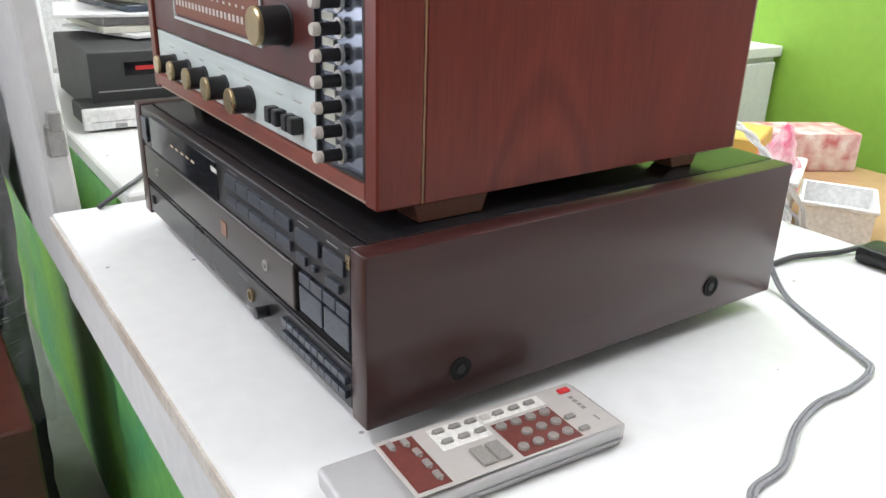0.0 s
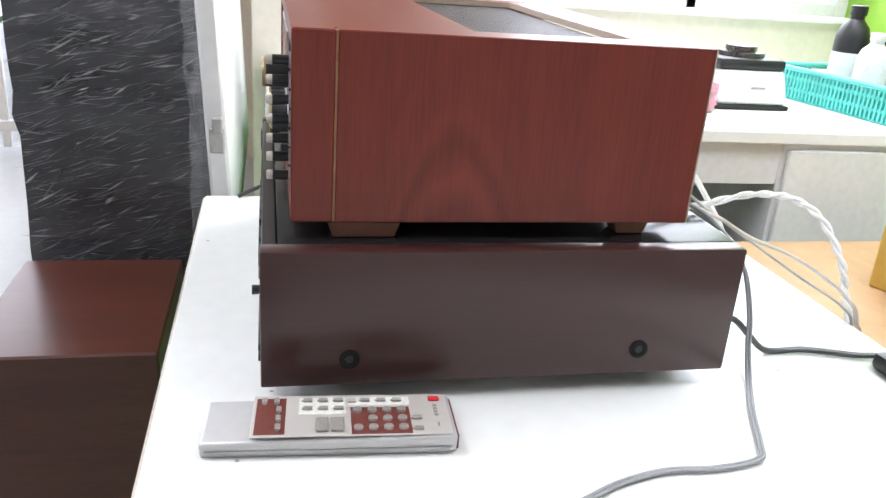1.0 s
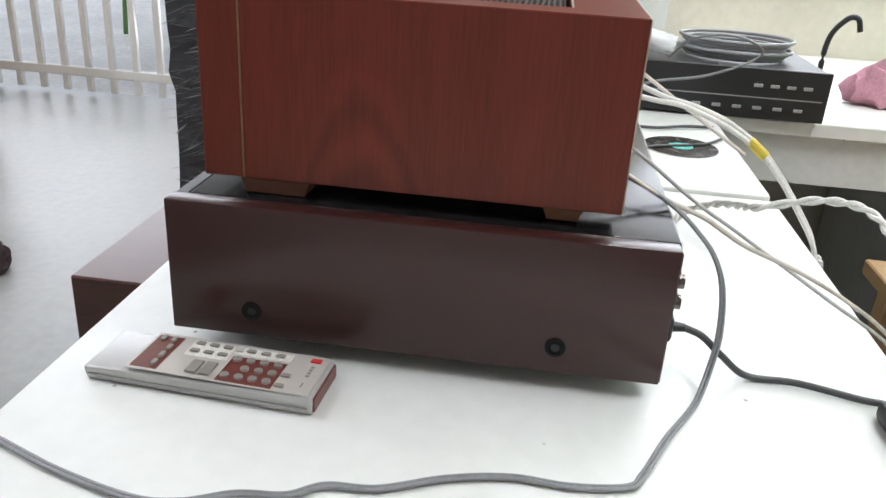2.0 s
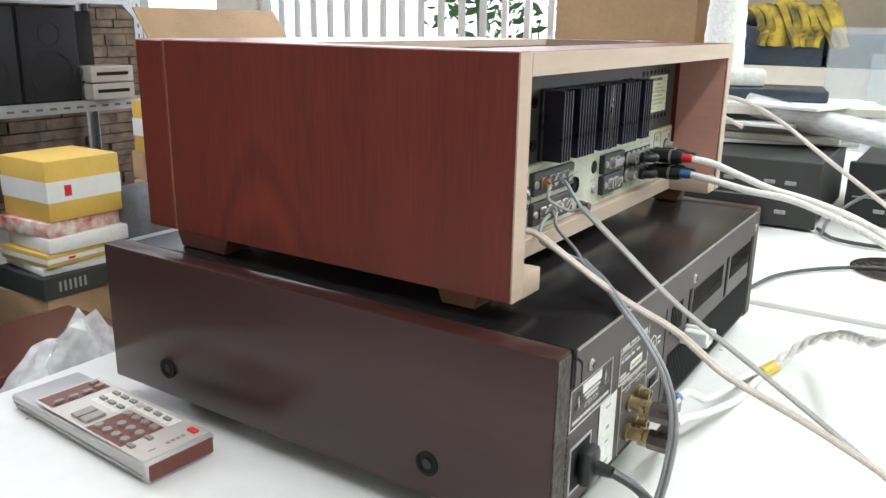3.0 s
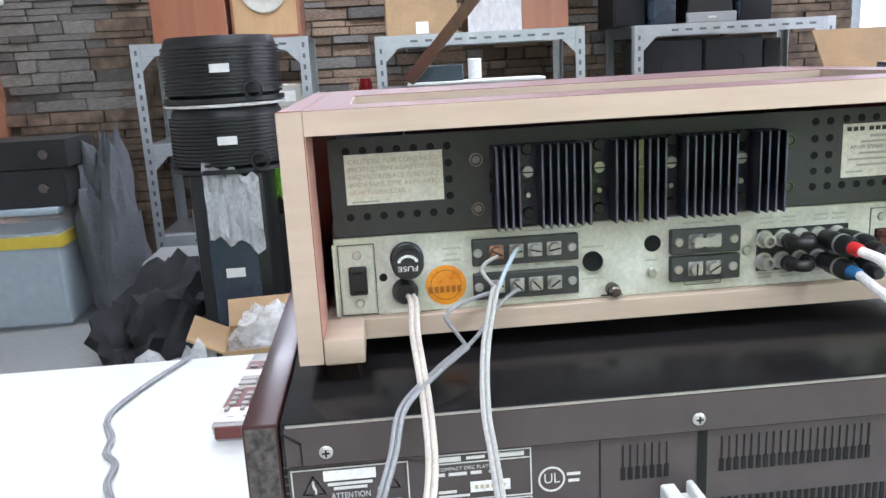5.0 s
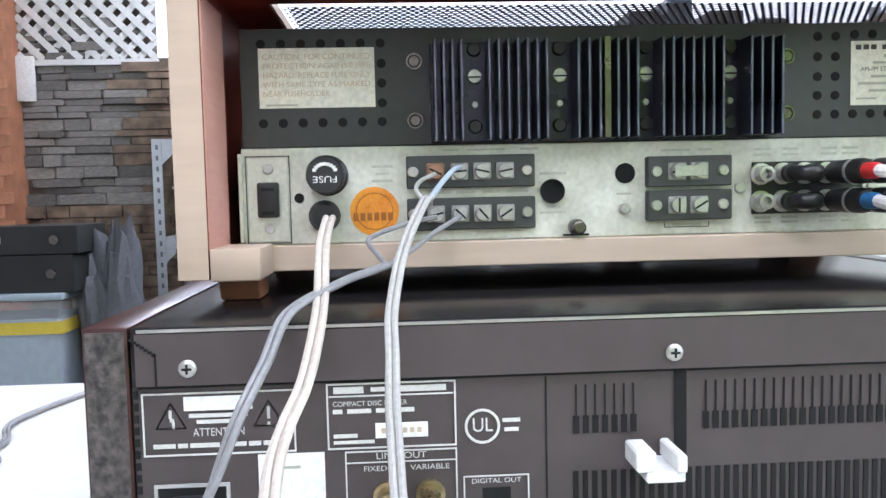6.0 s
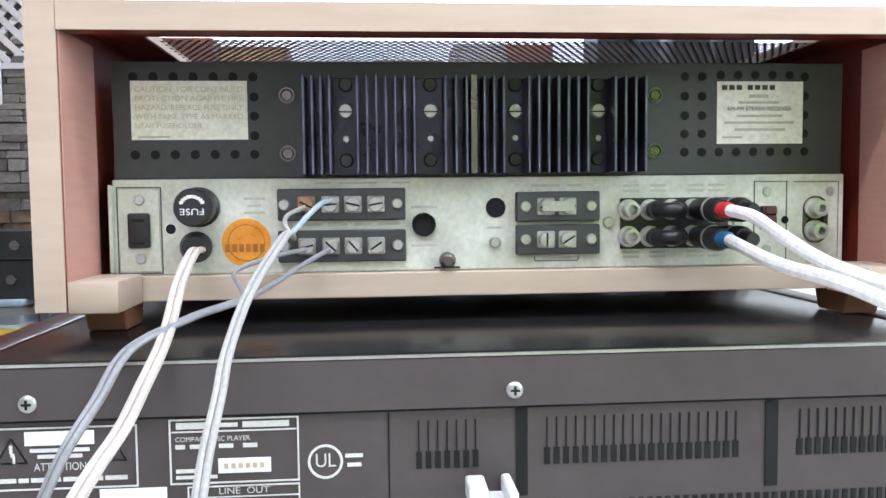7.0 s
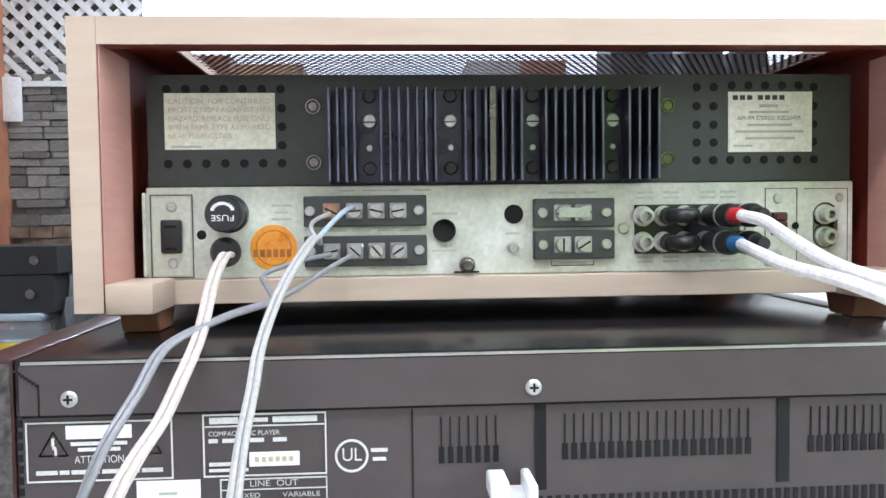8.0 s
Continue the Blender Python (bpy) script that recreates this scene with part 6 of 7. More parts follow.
def bottle(x, y, z, r, h, m, cap, lab, group="bottles and tubs"):
    t = thing("bottle", (x, y, z), lab, "bottle", group)
    part("body", lathe(bmesh.new(), (0, 0, 0), [(r * 0.92, 0), (r, 0.006), (r, h * 0.68), (r * 0.82, h * 0.78), (r * 0.42, h * 0.86), (r * 0.42, h * 0.9)], "z", 20), M[m], t)
    part("cap", lathe(bmesh.new(), (0, 0, h * 0.901), [(r * 0.5, 0), (r * 0.5, h * 0.09), (r * 0.44, h * 0.099)], "z", 16), M[cap], t)
    part("label", lathe(bmesh.new(), (0, 0, 0), [(r * 1.01, h * 0.18), (r * 1.01, h * 0.52)], "z", 20), M["white_label"], t)
bottle(-1.215, 1.382, 0.0061, 0.045, 0.26, "black", "black", "tall black bottle in the basket")
bottle(-1.119, 1.440, 0.0061, 0.042, 0.24, "black", "black", "black bottle standing in the basket")
bottle(-1.084, 1.356, 0.0061, 0.040, 0.20, "white_plastic", "white_plastic", "white bottle standing in the basket")
bottle(-1.015, 1.428, 0.0061, 0.045, 0.19, "white_plastic", "grey_plastic", "white tub with a grey lid in the basket")
cb_ = boxes((-0.06, 0.06, -0.09, 0.09, 0, 0.07), bevel=0.004)
solid("cream_box", cb_, M["cream"], "cream paper box on the basket", "box", place=(-1.255, 1.428, 0.0061), turn=-83.8)
pk = bmesh.new()
bmesh.ops.create_icosphere(pk, subdivisions=3, radius=1)
for v in pk.verts:
    n = noise.noise(v.co * 2.2) * 0.35 + noise.noise(v.co * 5) * 0.15
    v.co = Vector((v.co.x * 0.055 * (1 + n), v.co.y * 0.085 * (1 + n), max(v.co.z, -0.55) * 0.06 * (1 + n) + 0.033))
    v.co.z = max(v.co.z, 0)
solid("crumpled_bag", pk, M["pink"], "pale pink crumpled bag on the counter", "bag", place=(-1.03, 0.80, 0.0))

# ---- bench with boxes behind the table ----
def crumple(name, place, size, m, lab, cat, seed=0, flat=-0.4):
    b = bmesh.new()
    bmesh.ops.create_icosphere(b, subdivisions=4, radius=1)
    for v in b.verts:
        q = v.co + Vector((seed * 3.1, seed, 0))
        n = noise.noise(q * 1.7) * 0.35 + abs(noise.noise(q * 4.2)) * 0.28 + noise.noise(q * 9) * 0.08
        v.co = Vector((v.co.x * size[0] * (1 + n), v.co.y * size[1] * (1 + n), (max(v.co.z, flat) - flat) * size[2] * (1 + n)))
        v.co.z = max(v.co.z, 0)
    return solid(name, b, M[m], lab, cat, place=place)
bench = thing("low_bench", (-0.15, 1.0, FL), "low wooden bench behind the table", "bench")
part("top", boxes((-0.48, 0.55, -0.32, 0.42, 0.51, 0.54), bevel=0.003), M["speaker_ply"], bench)
for lx in (-0.44, 0.47):
    part("leg", boxes((lx, lx + 0.04, -0.30, -0.26, 0, 0.5095)), M["speaker_ply"], bench)
    part("leg", boxes((lx, lx + 0.04, 0.36, 0.40, 0, 0.5095)), M["speaker_ply"], bench)
BZ = FL + 0.54
wb = thing("white_basket", (-0.272, 0.962, BZ), "white slotted plastic basket on the bench", "basket")
wb.matrix_basis = pose(-0.272, 0.962, BZ, 0, 0, 28)
basket(wb, 0.045, 0.085, 0.085, "white_plastic")
crumple("patterned_cloth", (-0.268, 0.965, BZ + 0.0062), (0.034, 0.066, 0.085), "cloth_print", "pink and white printed cloth stuffed in the basket", "cloth", 3)
tb_ = thing("white_tray", (-0.130, 0.960, BZ), "white plastic tray box with a rolled rim on the bench", "box", turn=30)
for row in ((-0.060, 0.060, -0.070, -0.0665), (-0.060, 0.060, 0.0665, 0.070), (-0.060, -0.0565, -0.0665, 0.0665), (0.0565, 0.060, -0.0665, 0.0665)):
    part("wall", boxes((*row, 0.0, 0.066)), M["white_plastic"], tb_)
part("base", boxes((-0.0565, 0.0565, -0.0665, 0.0665, 0.0, 0.004)), M["white_plastic"], tb_)
for row in ((-0.065, 0.065, -0.075, -0.0702), (-0.065, 0.065, 0.0702, 0.075), (-0.065, -0.0602, -0.0702, 0.0702), (0.0602, 0.065, -0.0702, 0.0702)):
    part("rim", boxes((*row, 0.058, 0.067), bevel=0.002), M["white_plastic"], tb_)
solid("yellow_carton", boxes((-0.055, 0.055, -0.075, 0.075, 0, 0.13), bevel=0.003), M["yellow_card"], "yellow carton behind the white basket", "carton", place=(-0.375, 0.985, BZ), turn=25)
solid("tissue_box", boxes((-0.115, 0.115, -0.06, 0.06, 0, 0.088), bevel=0.005, seg=2), M["box_pattern"], "white tissue box with red hearts on the bench", "tissue box", place=(-0.43, 1.30, BZ), turn=62)
solid("black_adapter", boxes((-0.03, 0.03, -0.02, 0.02, 0, 0.018), bevel=0.006, seg=2), M["black"], "black plug adapter on the table edge", "adapter", place=(0.245, 0.375, TZ))

# ---- speaker box and wrapped tower beside the table ----
bx = thing("speaker_box", (-0.385, -0.475, FL), "polished walnut speaker box on the floor", "speaker")
part("cabinet", boxes((-0.17, 0.17, -0.125, 0.125, 0.012, 0.54), bevel=0.003), M["walnut"], bx)
part("plinth", boxes((-0.155, 0.155, -0.11, 0.11, 0.0, 0.0119)), M["black"], bx)
tw = thing("wrapped_tower", (-0.80, -0.455, FL), "tall box wrapped in shiny black stretch film", "wrapped box")
tbm = bmesh.new()
W, D, H, N = 0.15, 0.19, 1.005, 26
rows = []
for k in range(N + 1):
    z = H * k / N
    row = []
    for s in range(40):
        a = s / 40 * 4
        side, f = int(a), a - int(a)
        c = [(-D, -W), (D, -W), (D, W), (-D, W), (-D, -W)]
        p = Vector((*c[side], 0)).lerp(Vector((*c[side + 1], 0)), f)
        n = 0.006 * noise.noise(Vector((p.x * 9, p.y * 9, z * 22))) + 0.004 * noise.noise(Vector((p.x * 30, p.y * 30, z * 50)))
        p *= 1 + n / 0.17
        row.append(tbm.verts.new((p.x, p.y, z)))
    rows.append(row)
for a, b in zip(rows, rows[1:]):
    for s in range(40):
        tbm.faces.new((a[s], a[(s + 1) % 40], b[(s + 1) % 40], b[s]))
tbm.faces.new(rows[-1])
tbm.faces.new(rows[0][::-1])
part("film", tbm, M["black_film"], tw, "crinkled black film")
loose = bmesh.new()
rf = random.Random(9)
lr = []
for k in range(24):
    z = 1.0 - k * 0.030
    lr.append([loose.verts.new((D + 0.012 + 0.012 * noise.noise(Vector((i * 0.9, k * 0.55, 2))), 0.118 + 0.045 * i / 9 + 0.015 * noise.noise(Vector((1, k * 0.35, i * 0.2))), z + 0.015 * noise.noise(Vector((i * 0.7, 4, k * 0.5))))) for i in range(10)])
for a, b in zip(lr, lr[1:]):
    for i in range(9):
        loose.faces.new((a[i], a[i + 1], b[i + 1], b[i]))
bmesh.ops.solidify(loose, geom=loose.faces[:], thickness=0.001)
# loose pale slivers stand in for highlights on the film's folds
film_glint = bmesh.new()
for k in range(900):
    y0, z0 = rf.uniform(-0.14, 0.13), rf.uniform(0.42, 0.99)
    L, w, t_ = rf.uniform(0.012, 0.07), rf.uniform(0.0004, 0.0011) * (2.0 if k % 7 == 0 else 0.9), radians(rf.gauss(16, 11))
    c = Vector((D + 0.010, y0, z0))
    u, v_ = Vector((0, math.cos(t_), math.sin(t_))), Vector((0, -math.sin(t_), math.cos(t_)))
    q = [film_glint.verts.new(c + u * L / 2), film_glint.verts.new(c + v_ * w + Vector((0.003, 0, 0))), film_glint.verts.new(c - u * L / 2), film_glint.verts.new(c - v_ * w)]
    film_glint.faces.new(q)
tagged(part("film_glints", film_glint, M["film_glint"], tw, "pale slivers painted as glints on the film folds"), kind="stuff")
part("loose_film", loose, M["poly_thin"], tw, "clear loose film tails")

# ---- far end: steel shelves, loudspeakers, cartons ----
def shelf(x0, x1, y0, y1, tiers, lab):
    t = thing("steel_shelf", ((x0 + x1) / 2, (y0 + y1) / 2, FL), lab, "shelf", "steel shelves")
    hx, hy = (x1 - x0) / 2, (y1 - y0) / 2
    top = max(tiers) - FL
    for sx in (-1, 1):
        for sy in (-1, 1):
            b = bmesh.new()
            xa, ya = sx * hx, sy * hy
            box(b, min(xa, xa - sx * 0.045), max(xa, xa - sx * 0.045), min(ya, ya - sy * 0.003), max(ya, ya - sy * 0.003), 0, top)
            box(b, min(xa, xa - sx * 0.003), max(xa, xa - sx * 0.003), min(ya - sy * 0.003, ya - sy * 0.045), max(ya - sy * 0.003, ya - sy * 0.045), 0, top)
            post = part("post", b, M["angle_iron"], t, "slotted galvanised angle post")
            # slots are thin shade-coloured plates on the post, nothing is cut out
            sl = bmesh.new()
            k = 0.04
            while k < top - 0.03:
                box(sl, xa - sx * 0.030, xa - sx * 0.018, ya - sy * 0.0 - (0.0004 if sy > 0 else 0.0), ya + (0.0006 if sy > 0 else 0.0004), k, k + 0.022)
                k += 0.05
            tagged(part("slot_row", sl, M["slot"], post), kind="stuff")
    for z in tiers:
        zl = z - FL
        tr = part("tier", boxes((-hx + 0.004, hx - 0.004, -hy + 0.004, hy - 0.004, zl - 0.006, zl - 0.001)), M["angle_iron"], t)
        for sy in (-1, 1):
            ya = sy * (hy - 0.004)
            part("rail", boxes((-hx + 0.046, hx - 0.046, min(ya, ya + sy * 0.003), max(ya, ya + sy * 0.003), zl - 0.055, zl - 0.0065)), M["angle_iron"], tr)
        for sx in (-1, 1):
            br = bmesh.new()
            vs = [(sx * (hx - 0.046), hy + 0.0008, zl - 0.056), (sx * (hx - 0.046), hy + 0.0008, zl - 0.12), (sx * (hx - 0.11), hy + 0.0008, zl - 0.056)]
            a = [br.verts.new(v) for v in vs]
            c = [br.verts.new((v[0], v[1] - 0.003, v[2])) for v in vs]
            br.faces.new(a)
            br.faces.new(c[::-1])
            for i in range(3):
                br.faces.new((a[i], a[(i + 1) % 3], c[(i + 1) % 3], c[i]))
            part("gusset", br, M["angle_iron"], tr)
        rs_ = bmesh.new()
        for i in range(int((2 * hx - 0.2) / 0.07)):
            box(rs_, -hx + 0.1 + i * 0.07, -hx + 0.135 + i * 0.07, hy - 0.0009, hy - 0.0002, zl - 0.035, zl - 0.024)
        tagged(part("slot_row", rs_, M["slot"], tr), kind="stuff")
    return t
shelf(-0.87, 0.13, -3.80, -3.30, (-0.45, 0.43), "galvanised slotted steel shelf against the stone wall")
shelf(-2.15, -1.13, -3.85, -3.35, (-0.10, 0.42), "galvanised steel shelf holding black loudspeakers")
shelf(0.44, 1.25, -3.80, -3.30, (-0.45, -0.01, 0.45), "galvanised steel shelf behind the round speakers")

def speaker(name, x0, x1, y0, y1, z0, z1, m, grille, lab, rings=(), category="speaker", face="y", light=None):
    """A box loudspeaker whose grille looks towards the table."""
    t = thing(name, ((x0 + x1) / 2, (y0 + y1) / 2, z0), lab, category)
    hx, hy, h = (x1 - x0) / 2, (y1 - y0) / 2, z1 - z0
    part("cabinet", boxes((-hx, hx, -hy, hy - 0.016, 0.0, h), bevel=0.003), M[m], t)
    part("grille", boxes((-hx + 0.006, hx - 0.006, hy - 0.0155, hy, 0.006, h - 0.006), bevel=0.006, seg=2), M[grille], t)
    for cx, cz, r in rings:
        part("driver_ring", ring(bmesh.new(), (cx * hx, hy - 0.0005, cz * h), "y", r, r * 0.93, 0.0025, 32), M[light or "black"], t)
    return t
speaker("bookshelf_speaker", -1.49, -1.165, -3.66, -3.38, -0.10, 0.345, "black", "cloth_black", "black cloth-fronted speaker on the steel shelf", ((0, 0.72, 0.055), (0, 0.30, 0.11)), light="cloth_black")
speaker("bookshelf_speaker", -1.80, -1.495, -3.66, -3.38, -0.10, 0.345, "black", "cloth_black", "black cloth-fronted speaker on the steel shelf", ((0, 0.72, 0.055), (0, 0.30, 0.11)), light="cloth_black")
speaker("bookshelf_speaker", -1.93, -1.83, -3.72, -3.45, -0.10, 0.33, "black", "cloth_black", "narrow black speaker on the steel shelf")
# mini system on that shelf
ms = thing("mini_system", (-1.93, -3.42, -0.10), "silver mini system with stacked drawers", "mini system")
for k in range(2):
    u = part("unit", boxes((-0.12, 0.12, -0.1, 0.1, 0.002 + 0.085 * k, 0.080 + 0.085 * k), bevel=0.003), M["silver_unit"], ms)
    part("slot", boxes((-0.09, 0.09, 0.1001, 0.1012, 0.035 + 0.085 * k, 0.052 + 0.085 * k)), M["void"], u)
# on top of the shelves
speaker("floor_speaker", -1.22, -1.06, -3.75, -3.45, 0.42, 1.05, "black", "cloth_black", "black speaker standing on the steel shelf")
speaker("floor_speaker", -1.36, -1.235, -3.75, -3.40, 0.42, 1.10, "slate_blue", "slate_blue", "slate grey speaker side on the steel shelf")
sp = thing("studio_speaker", (-1.54, -3.55, 0.42), "black tapered speaker on the steel shelf", "speaker")
tb2 = boxes((-0.12, 0.12, -0.15, 0.12, 0, 0.62), bevel=0.004)
for v in tb2.verts:
    v.co.x *= 1 - 0.3 * v.co.z / 0.62
part("cabinet", tb2, M["black"], sp)
part("base_plinth", boxes((-0.125, 0.125, 0.1205, 0.15, 0.0, 0.05), bevel=0.004), M["grey_plastic"], sp)
part("badge", boxes((-0.02, 0.02, 0.1502, 0.1512, 0.02, 0.03)), M["ink"], sp)
speaker("floor_speaker", -1.86, -1.69, -3.75, -3.42, 0.42, 1.0, "slate_blue", "cloth_black", "black and blue speaker on the steel shelf")

def carton(x, y, z, sx, sy, sz, lab, m="cardboard", turn=0.0, tape=True, open_top=False, label_bars=False, group="cartons"):
    t = thing("carton", (x, y, z), lab, "carton", group, turn)
    if open_top:
        w = 0.006
        part("walls", boxes((-sx / 2, sx / 2, -sy / 2, -sy / 2 + w, 0, sz), (-sx / 2, sx / 2, sy / 2 - w, sy / 2, 0, sz), (-sx / 2, -sx / 2 + w, -sy / 2 + w, sy / 2 - w, 0, sz), (sx / 2 - w, sx / 2, -sy / 2 + w, sy / 2 - w, 0, sz), (-sx / 2 + w, sx / 2 - w, -sy / 2 + w, sy / 2 - w, 0, w)), M[m], t)
        for s in (-1, 1):
            f = boxes((0, 0.006, -sy / 2 + 0.004, sy / 2 - 0.004, 0, sy * 0.45))
            bmesh.ops.rotate(f, cent=(0, 0, 0), matrix=Matrix.Rotation(radians(s * 62), 3, "Y"), verts=f.verts[:])
            bmesh.ops.translate(f, vec=(s * sx / 2 - 0.003, 0, sz - 0.002), verts=f.verts[:])
            part("flap", f, M[m], t)
        f = boxes((-sx / 2 + 0.004, sx / 2 - 0.004, 0, 0.006, 0, sx * 0.32))
        bmesh.ops.rotate(f, cent=(0, 0, 0), matrix=Matrix.Rotation(radians(38), 3, "X"), verts=f.verts[:])
        bmesh.ops.translate(f, vec=(0, -sy / 2 + 0.003, sz - 0.002), verts=f.verts[:])
        part("flap", f, M[m], t)
    else:
        part("body", boxes((-sx / 2, sx / 2, -sy / 2, sy / 2, 0, sz), bevel=0.004, seg=2), M[m], t)
        if tape:
            part("tape", boxes((-sx / 2 - 0.0006, sx / 2 + 0.0006, -0.025, 0.025, sz - 0.06, sz + 0.0006)), M["kraft"], t)
        if m == "yellow_card":
            part("band", boxes((-sx / 2 - 0.0008, sx / 2 + 0.0008, -sy / 2 - 0.0008, sy / 2 + 0.0008, sz * 0.32, sz * 0.66)), M["white_label"], t, "white printed band")
            part("mark", boxes((0.05, 0.075, sy / 2 + 0.0009, sy / 2 + 0.0014, sz * 0.40, sz * 0.58)), M["red"], t)
    if label_bars:
        part("print_bars", bars([(0.10, -0.06, sz * 0.72, 0.012), (0.11, -0.10, sz * 0.60, 0.016)], sy / 2 + 0.0002), M["kraft"], t)
        part("white_tag", boxes((-0.03, 0.03, sy / 2 + 0.0002, sy / 2 + 0.0008, 0.005, 0.06)), M["white_label"], t)
    return t
carton(-0.10, -3.52, 0.43, 0.34, 0.30, 0.42, "brown printed carton on the steel shelf", label_bars=True)
cb2 = thing("wood_cabinet", (-0.45, -3.52, 0.43), "reddish cabinet in clear film on the steel shelf", "cabinet")
part("carcass", boxes((-0.125, 0.125, -0.15, 0.15, 0, 0.5), bevel=0.003), M["walnut_light"], cb2)
part("film", boxes((-0.13, 0.13, 0.1505, 0.153, 0.0, 0.5)), M["poly"], cb2)
cb3 = thing("wood_cabinet", (-0.695, -3.52, 0.43), "reddish wooden cabinet on the steel shelf", "cabinet")
part("carcass", boxes((-0.115, 0.115, -0.15, 0.15, 0, 0.5), bevel=0.003), M["walnut_light"], cb3)
# golden speaker and cabinet on the third shelf
gs = thing("ply_speaker", (0.63, -3.50, 0.45), "golden plywood speaker with a large bare driver", "speaker")
part("cabinet", boxes((-0.16, 0.16, -0.15, 0.135, 0, 0.46), bevel=0.003), M["walnut_light"], gs)
part("baffle", boxes((-0.145, 0.145, 0.1355, 0.145, 0.015, 0.445)), M["speaker_ply"], gs)
part("cone", lathe(bmesh.new(), (0.0, 0.1455, 0.22), [(0.105, 0), (0.105, 0.006), (0.092, 0.007), (0.045, -0.006), (0.028, -0.006), (0.024, 0.006)], "y", 32), M["silver_unit"], gs, "pale paper cone")
part("dust_cap", lathe(bmesh.new(), (0.0, 0.1515, 0.22), [(0.024, 0), (0.018, 0.008), (0.006, 0.011)], "y", 20), M["brass"], gs)
rc2 = thing("wood_cabinet", (0.98, -3.50, 0.45), "reddish wooden cabinet on the steel shelf", "cabinet")
part("carcass", boxes((-0.17, 0.17, -0.15, 0.15, 0, 0.5), bevel=0.003), M["walnut_light"], rc2)
def component(x, y, z, w, h, lab, lcd=False):
    t = thing("silver_component", (x, y, z), lab, "audio unit", "silver components")
    part("case", boxes((-w / 2, w / 2, -0.15, 0.10, 0.004, h), bevel=0.004), M["silver_unit"], t)
    part("foot", boxes((-w / 2 + 0.02, w / 2 - 0.02, -0.12, 0.08, 0, 0.0039)), M["black"], t)
    part("panel", boxes((-w * 0.3, w * 0.3, 0.1002, 0.1014, h * 0.35, h * 0.75)), M["smoked" if lcd else "white_plastic"], t)
    part("slot", boxes((-w * 0.4, w * 0.4, 0.1002, 0.1012, h * 0.15, h * 0.2)), M["grey_plastic"], t)
component(0.60, -3.43, -0.01, 0.26, 0.12, "champagne audio unit with a dark display", True)
component(0.60, -3.43, 0.1105, 0.26, 0.125, "champagne audio unit on the steel shelf")
component(0.92, -3.43, -0.01, 0.26, 0.10, "champagne audio unit on the steel shelf")
component(0.92, -3.43, -0.45, 0.30, 0.12, "champagne audio unit low on the shelf", True)

# driver array on the plum speakers
for xa, xb in ((-0.056, 0.11), (-0.283, -0.131)):
    t = speaker("tower_speaker", xa, xb, -2.72, -2.42, FL, -0.06, "walnut", "cloth_plum", "tall speaker with plum cloth front")
arr = thing("line_array", (-0.12, -2.55, -0.06), "dark cabinet of eight blue-grey cones", "speaker")
part("cabinet", boxes((-0.235, 0.235, -0.14, 0.118, 0, 0.275), bevel=0.004), M["black"], arr)
part("rim", outline(bmesh.new(), -0.235, 0.235, 0.0, 0.275, 0.1182, 0.014, 0.018), M["black"], arr)
for i in range(4):
    for j in range(2):
        cx, cz = -0.165 + i * 0.11, 0.075 + j * 0.12
        part("cone", lathe(bmesh.new(), (cx, 0.1185, cz), [(0.050, 0), (0.050, 0.004), (0.045, 0.005), (0.022, -0.008), (0.018, -0.006), (0.010, 0.004)], "y", 28), M["cone"], arr, "blue-grey cone")
    part("horn", rod((-0.165 + i * 0.11, 0.1185, 0.137), "y", 0.016, 0.006, 16, 0.012), M["black"], arr)
solid("white_board", boxes((-0.30, 0.22, -0.10, 0.10, 0, 0.012), bevel=0.005, seg=2), M["white_plastic"], "thin white board lying on the cone cabinet", "board", place=(-0.20, -2.55, 0.2155), turn=-4)
solid("white_cup", lathe(bmesh.new(), (0, 0, 0), [(0.022, 0), (0.026, 0.002), (0.026, 0.075), (0.022, 0.078)], "z", 18), M["white_plastic"], "white cup on the board", "cup", place=(-0.24, -2.55, 0.228))
solid("black_case", boxes((-0.10, 0.10, -0.06, 0.06, 0, 0.06), bevel=0.004), M["slate_blue"], "dark box on the board", "box", place=(-0.09, -2.56, 0.228))
lean = boxes((-0.022, 0.022, -0.006, 0.006, 0, 0.42), bevel=0.002)
bmesh.ops.rotate(lean, cent=(0, 0, 0), matrix=Matrix.Rotation(radians(-42), 3, "Y"), verts=lean.verts[:])
solid("dark_plank", lean, M["walnut"], "dark wooden strip leaning across the shelf", "plank", place=(0.02, -2.47, 0.232))
bk_ = boxes((-0.36, -0.29, -2.62, -2.5, -0.06, 0.13), bevel=0.003)
solid("small_stack", boxes((-0.055, 0.055, -0.06, 0.06, 0, 0.20), bevel=0.004), M["black"], "black unit beside the cone cabinet", "audio unit", place=(-0.42, -3.05, -0.45))
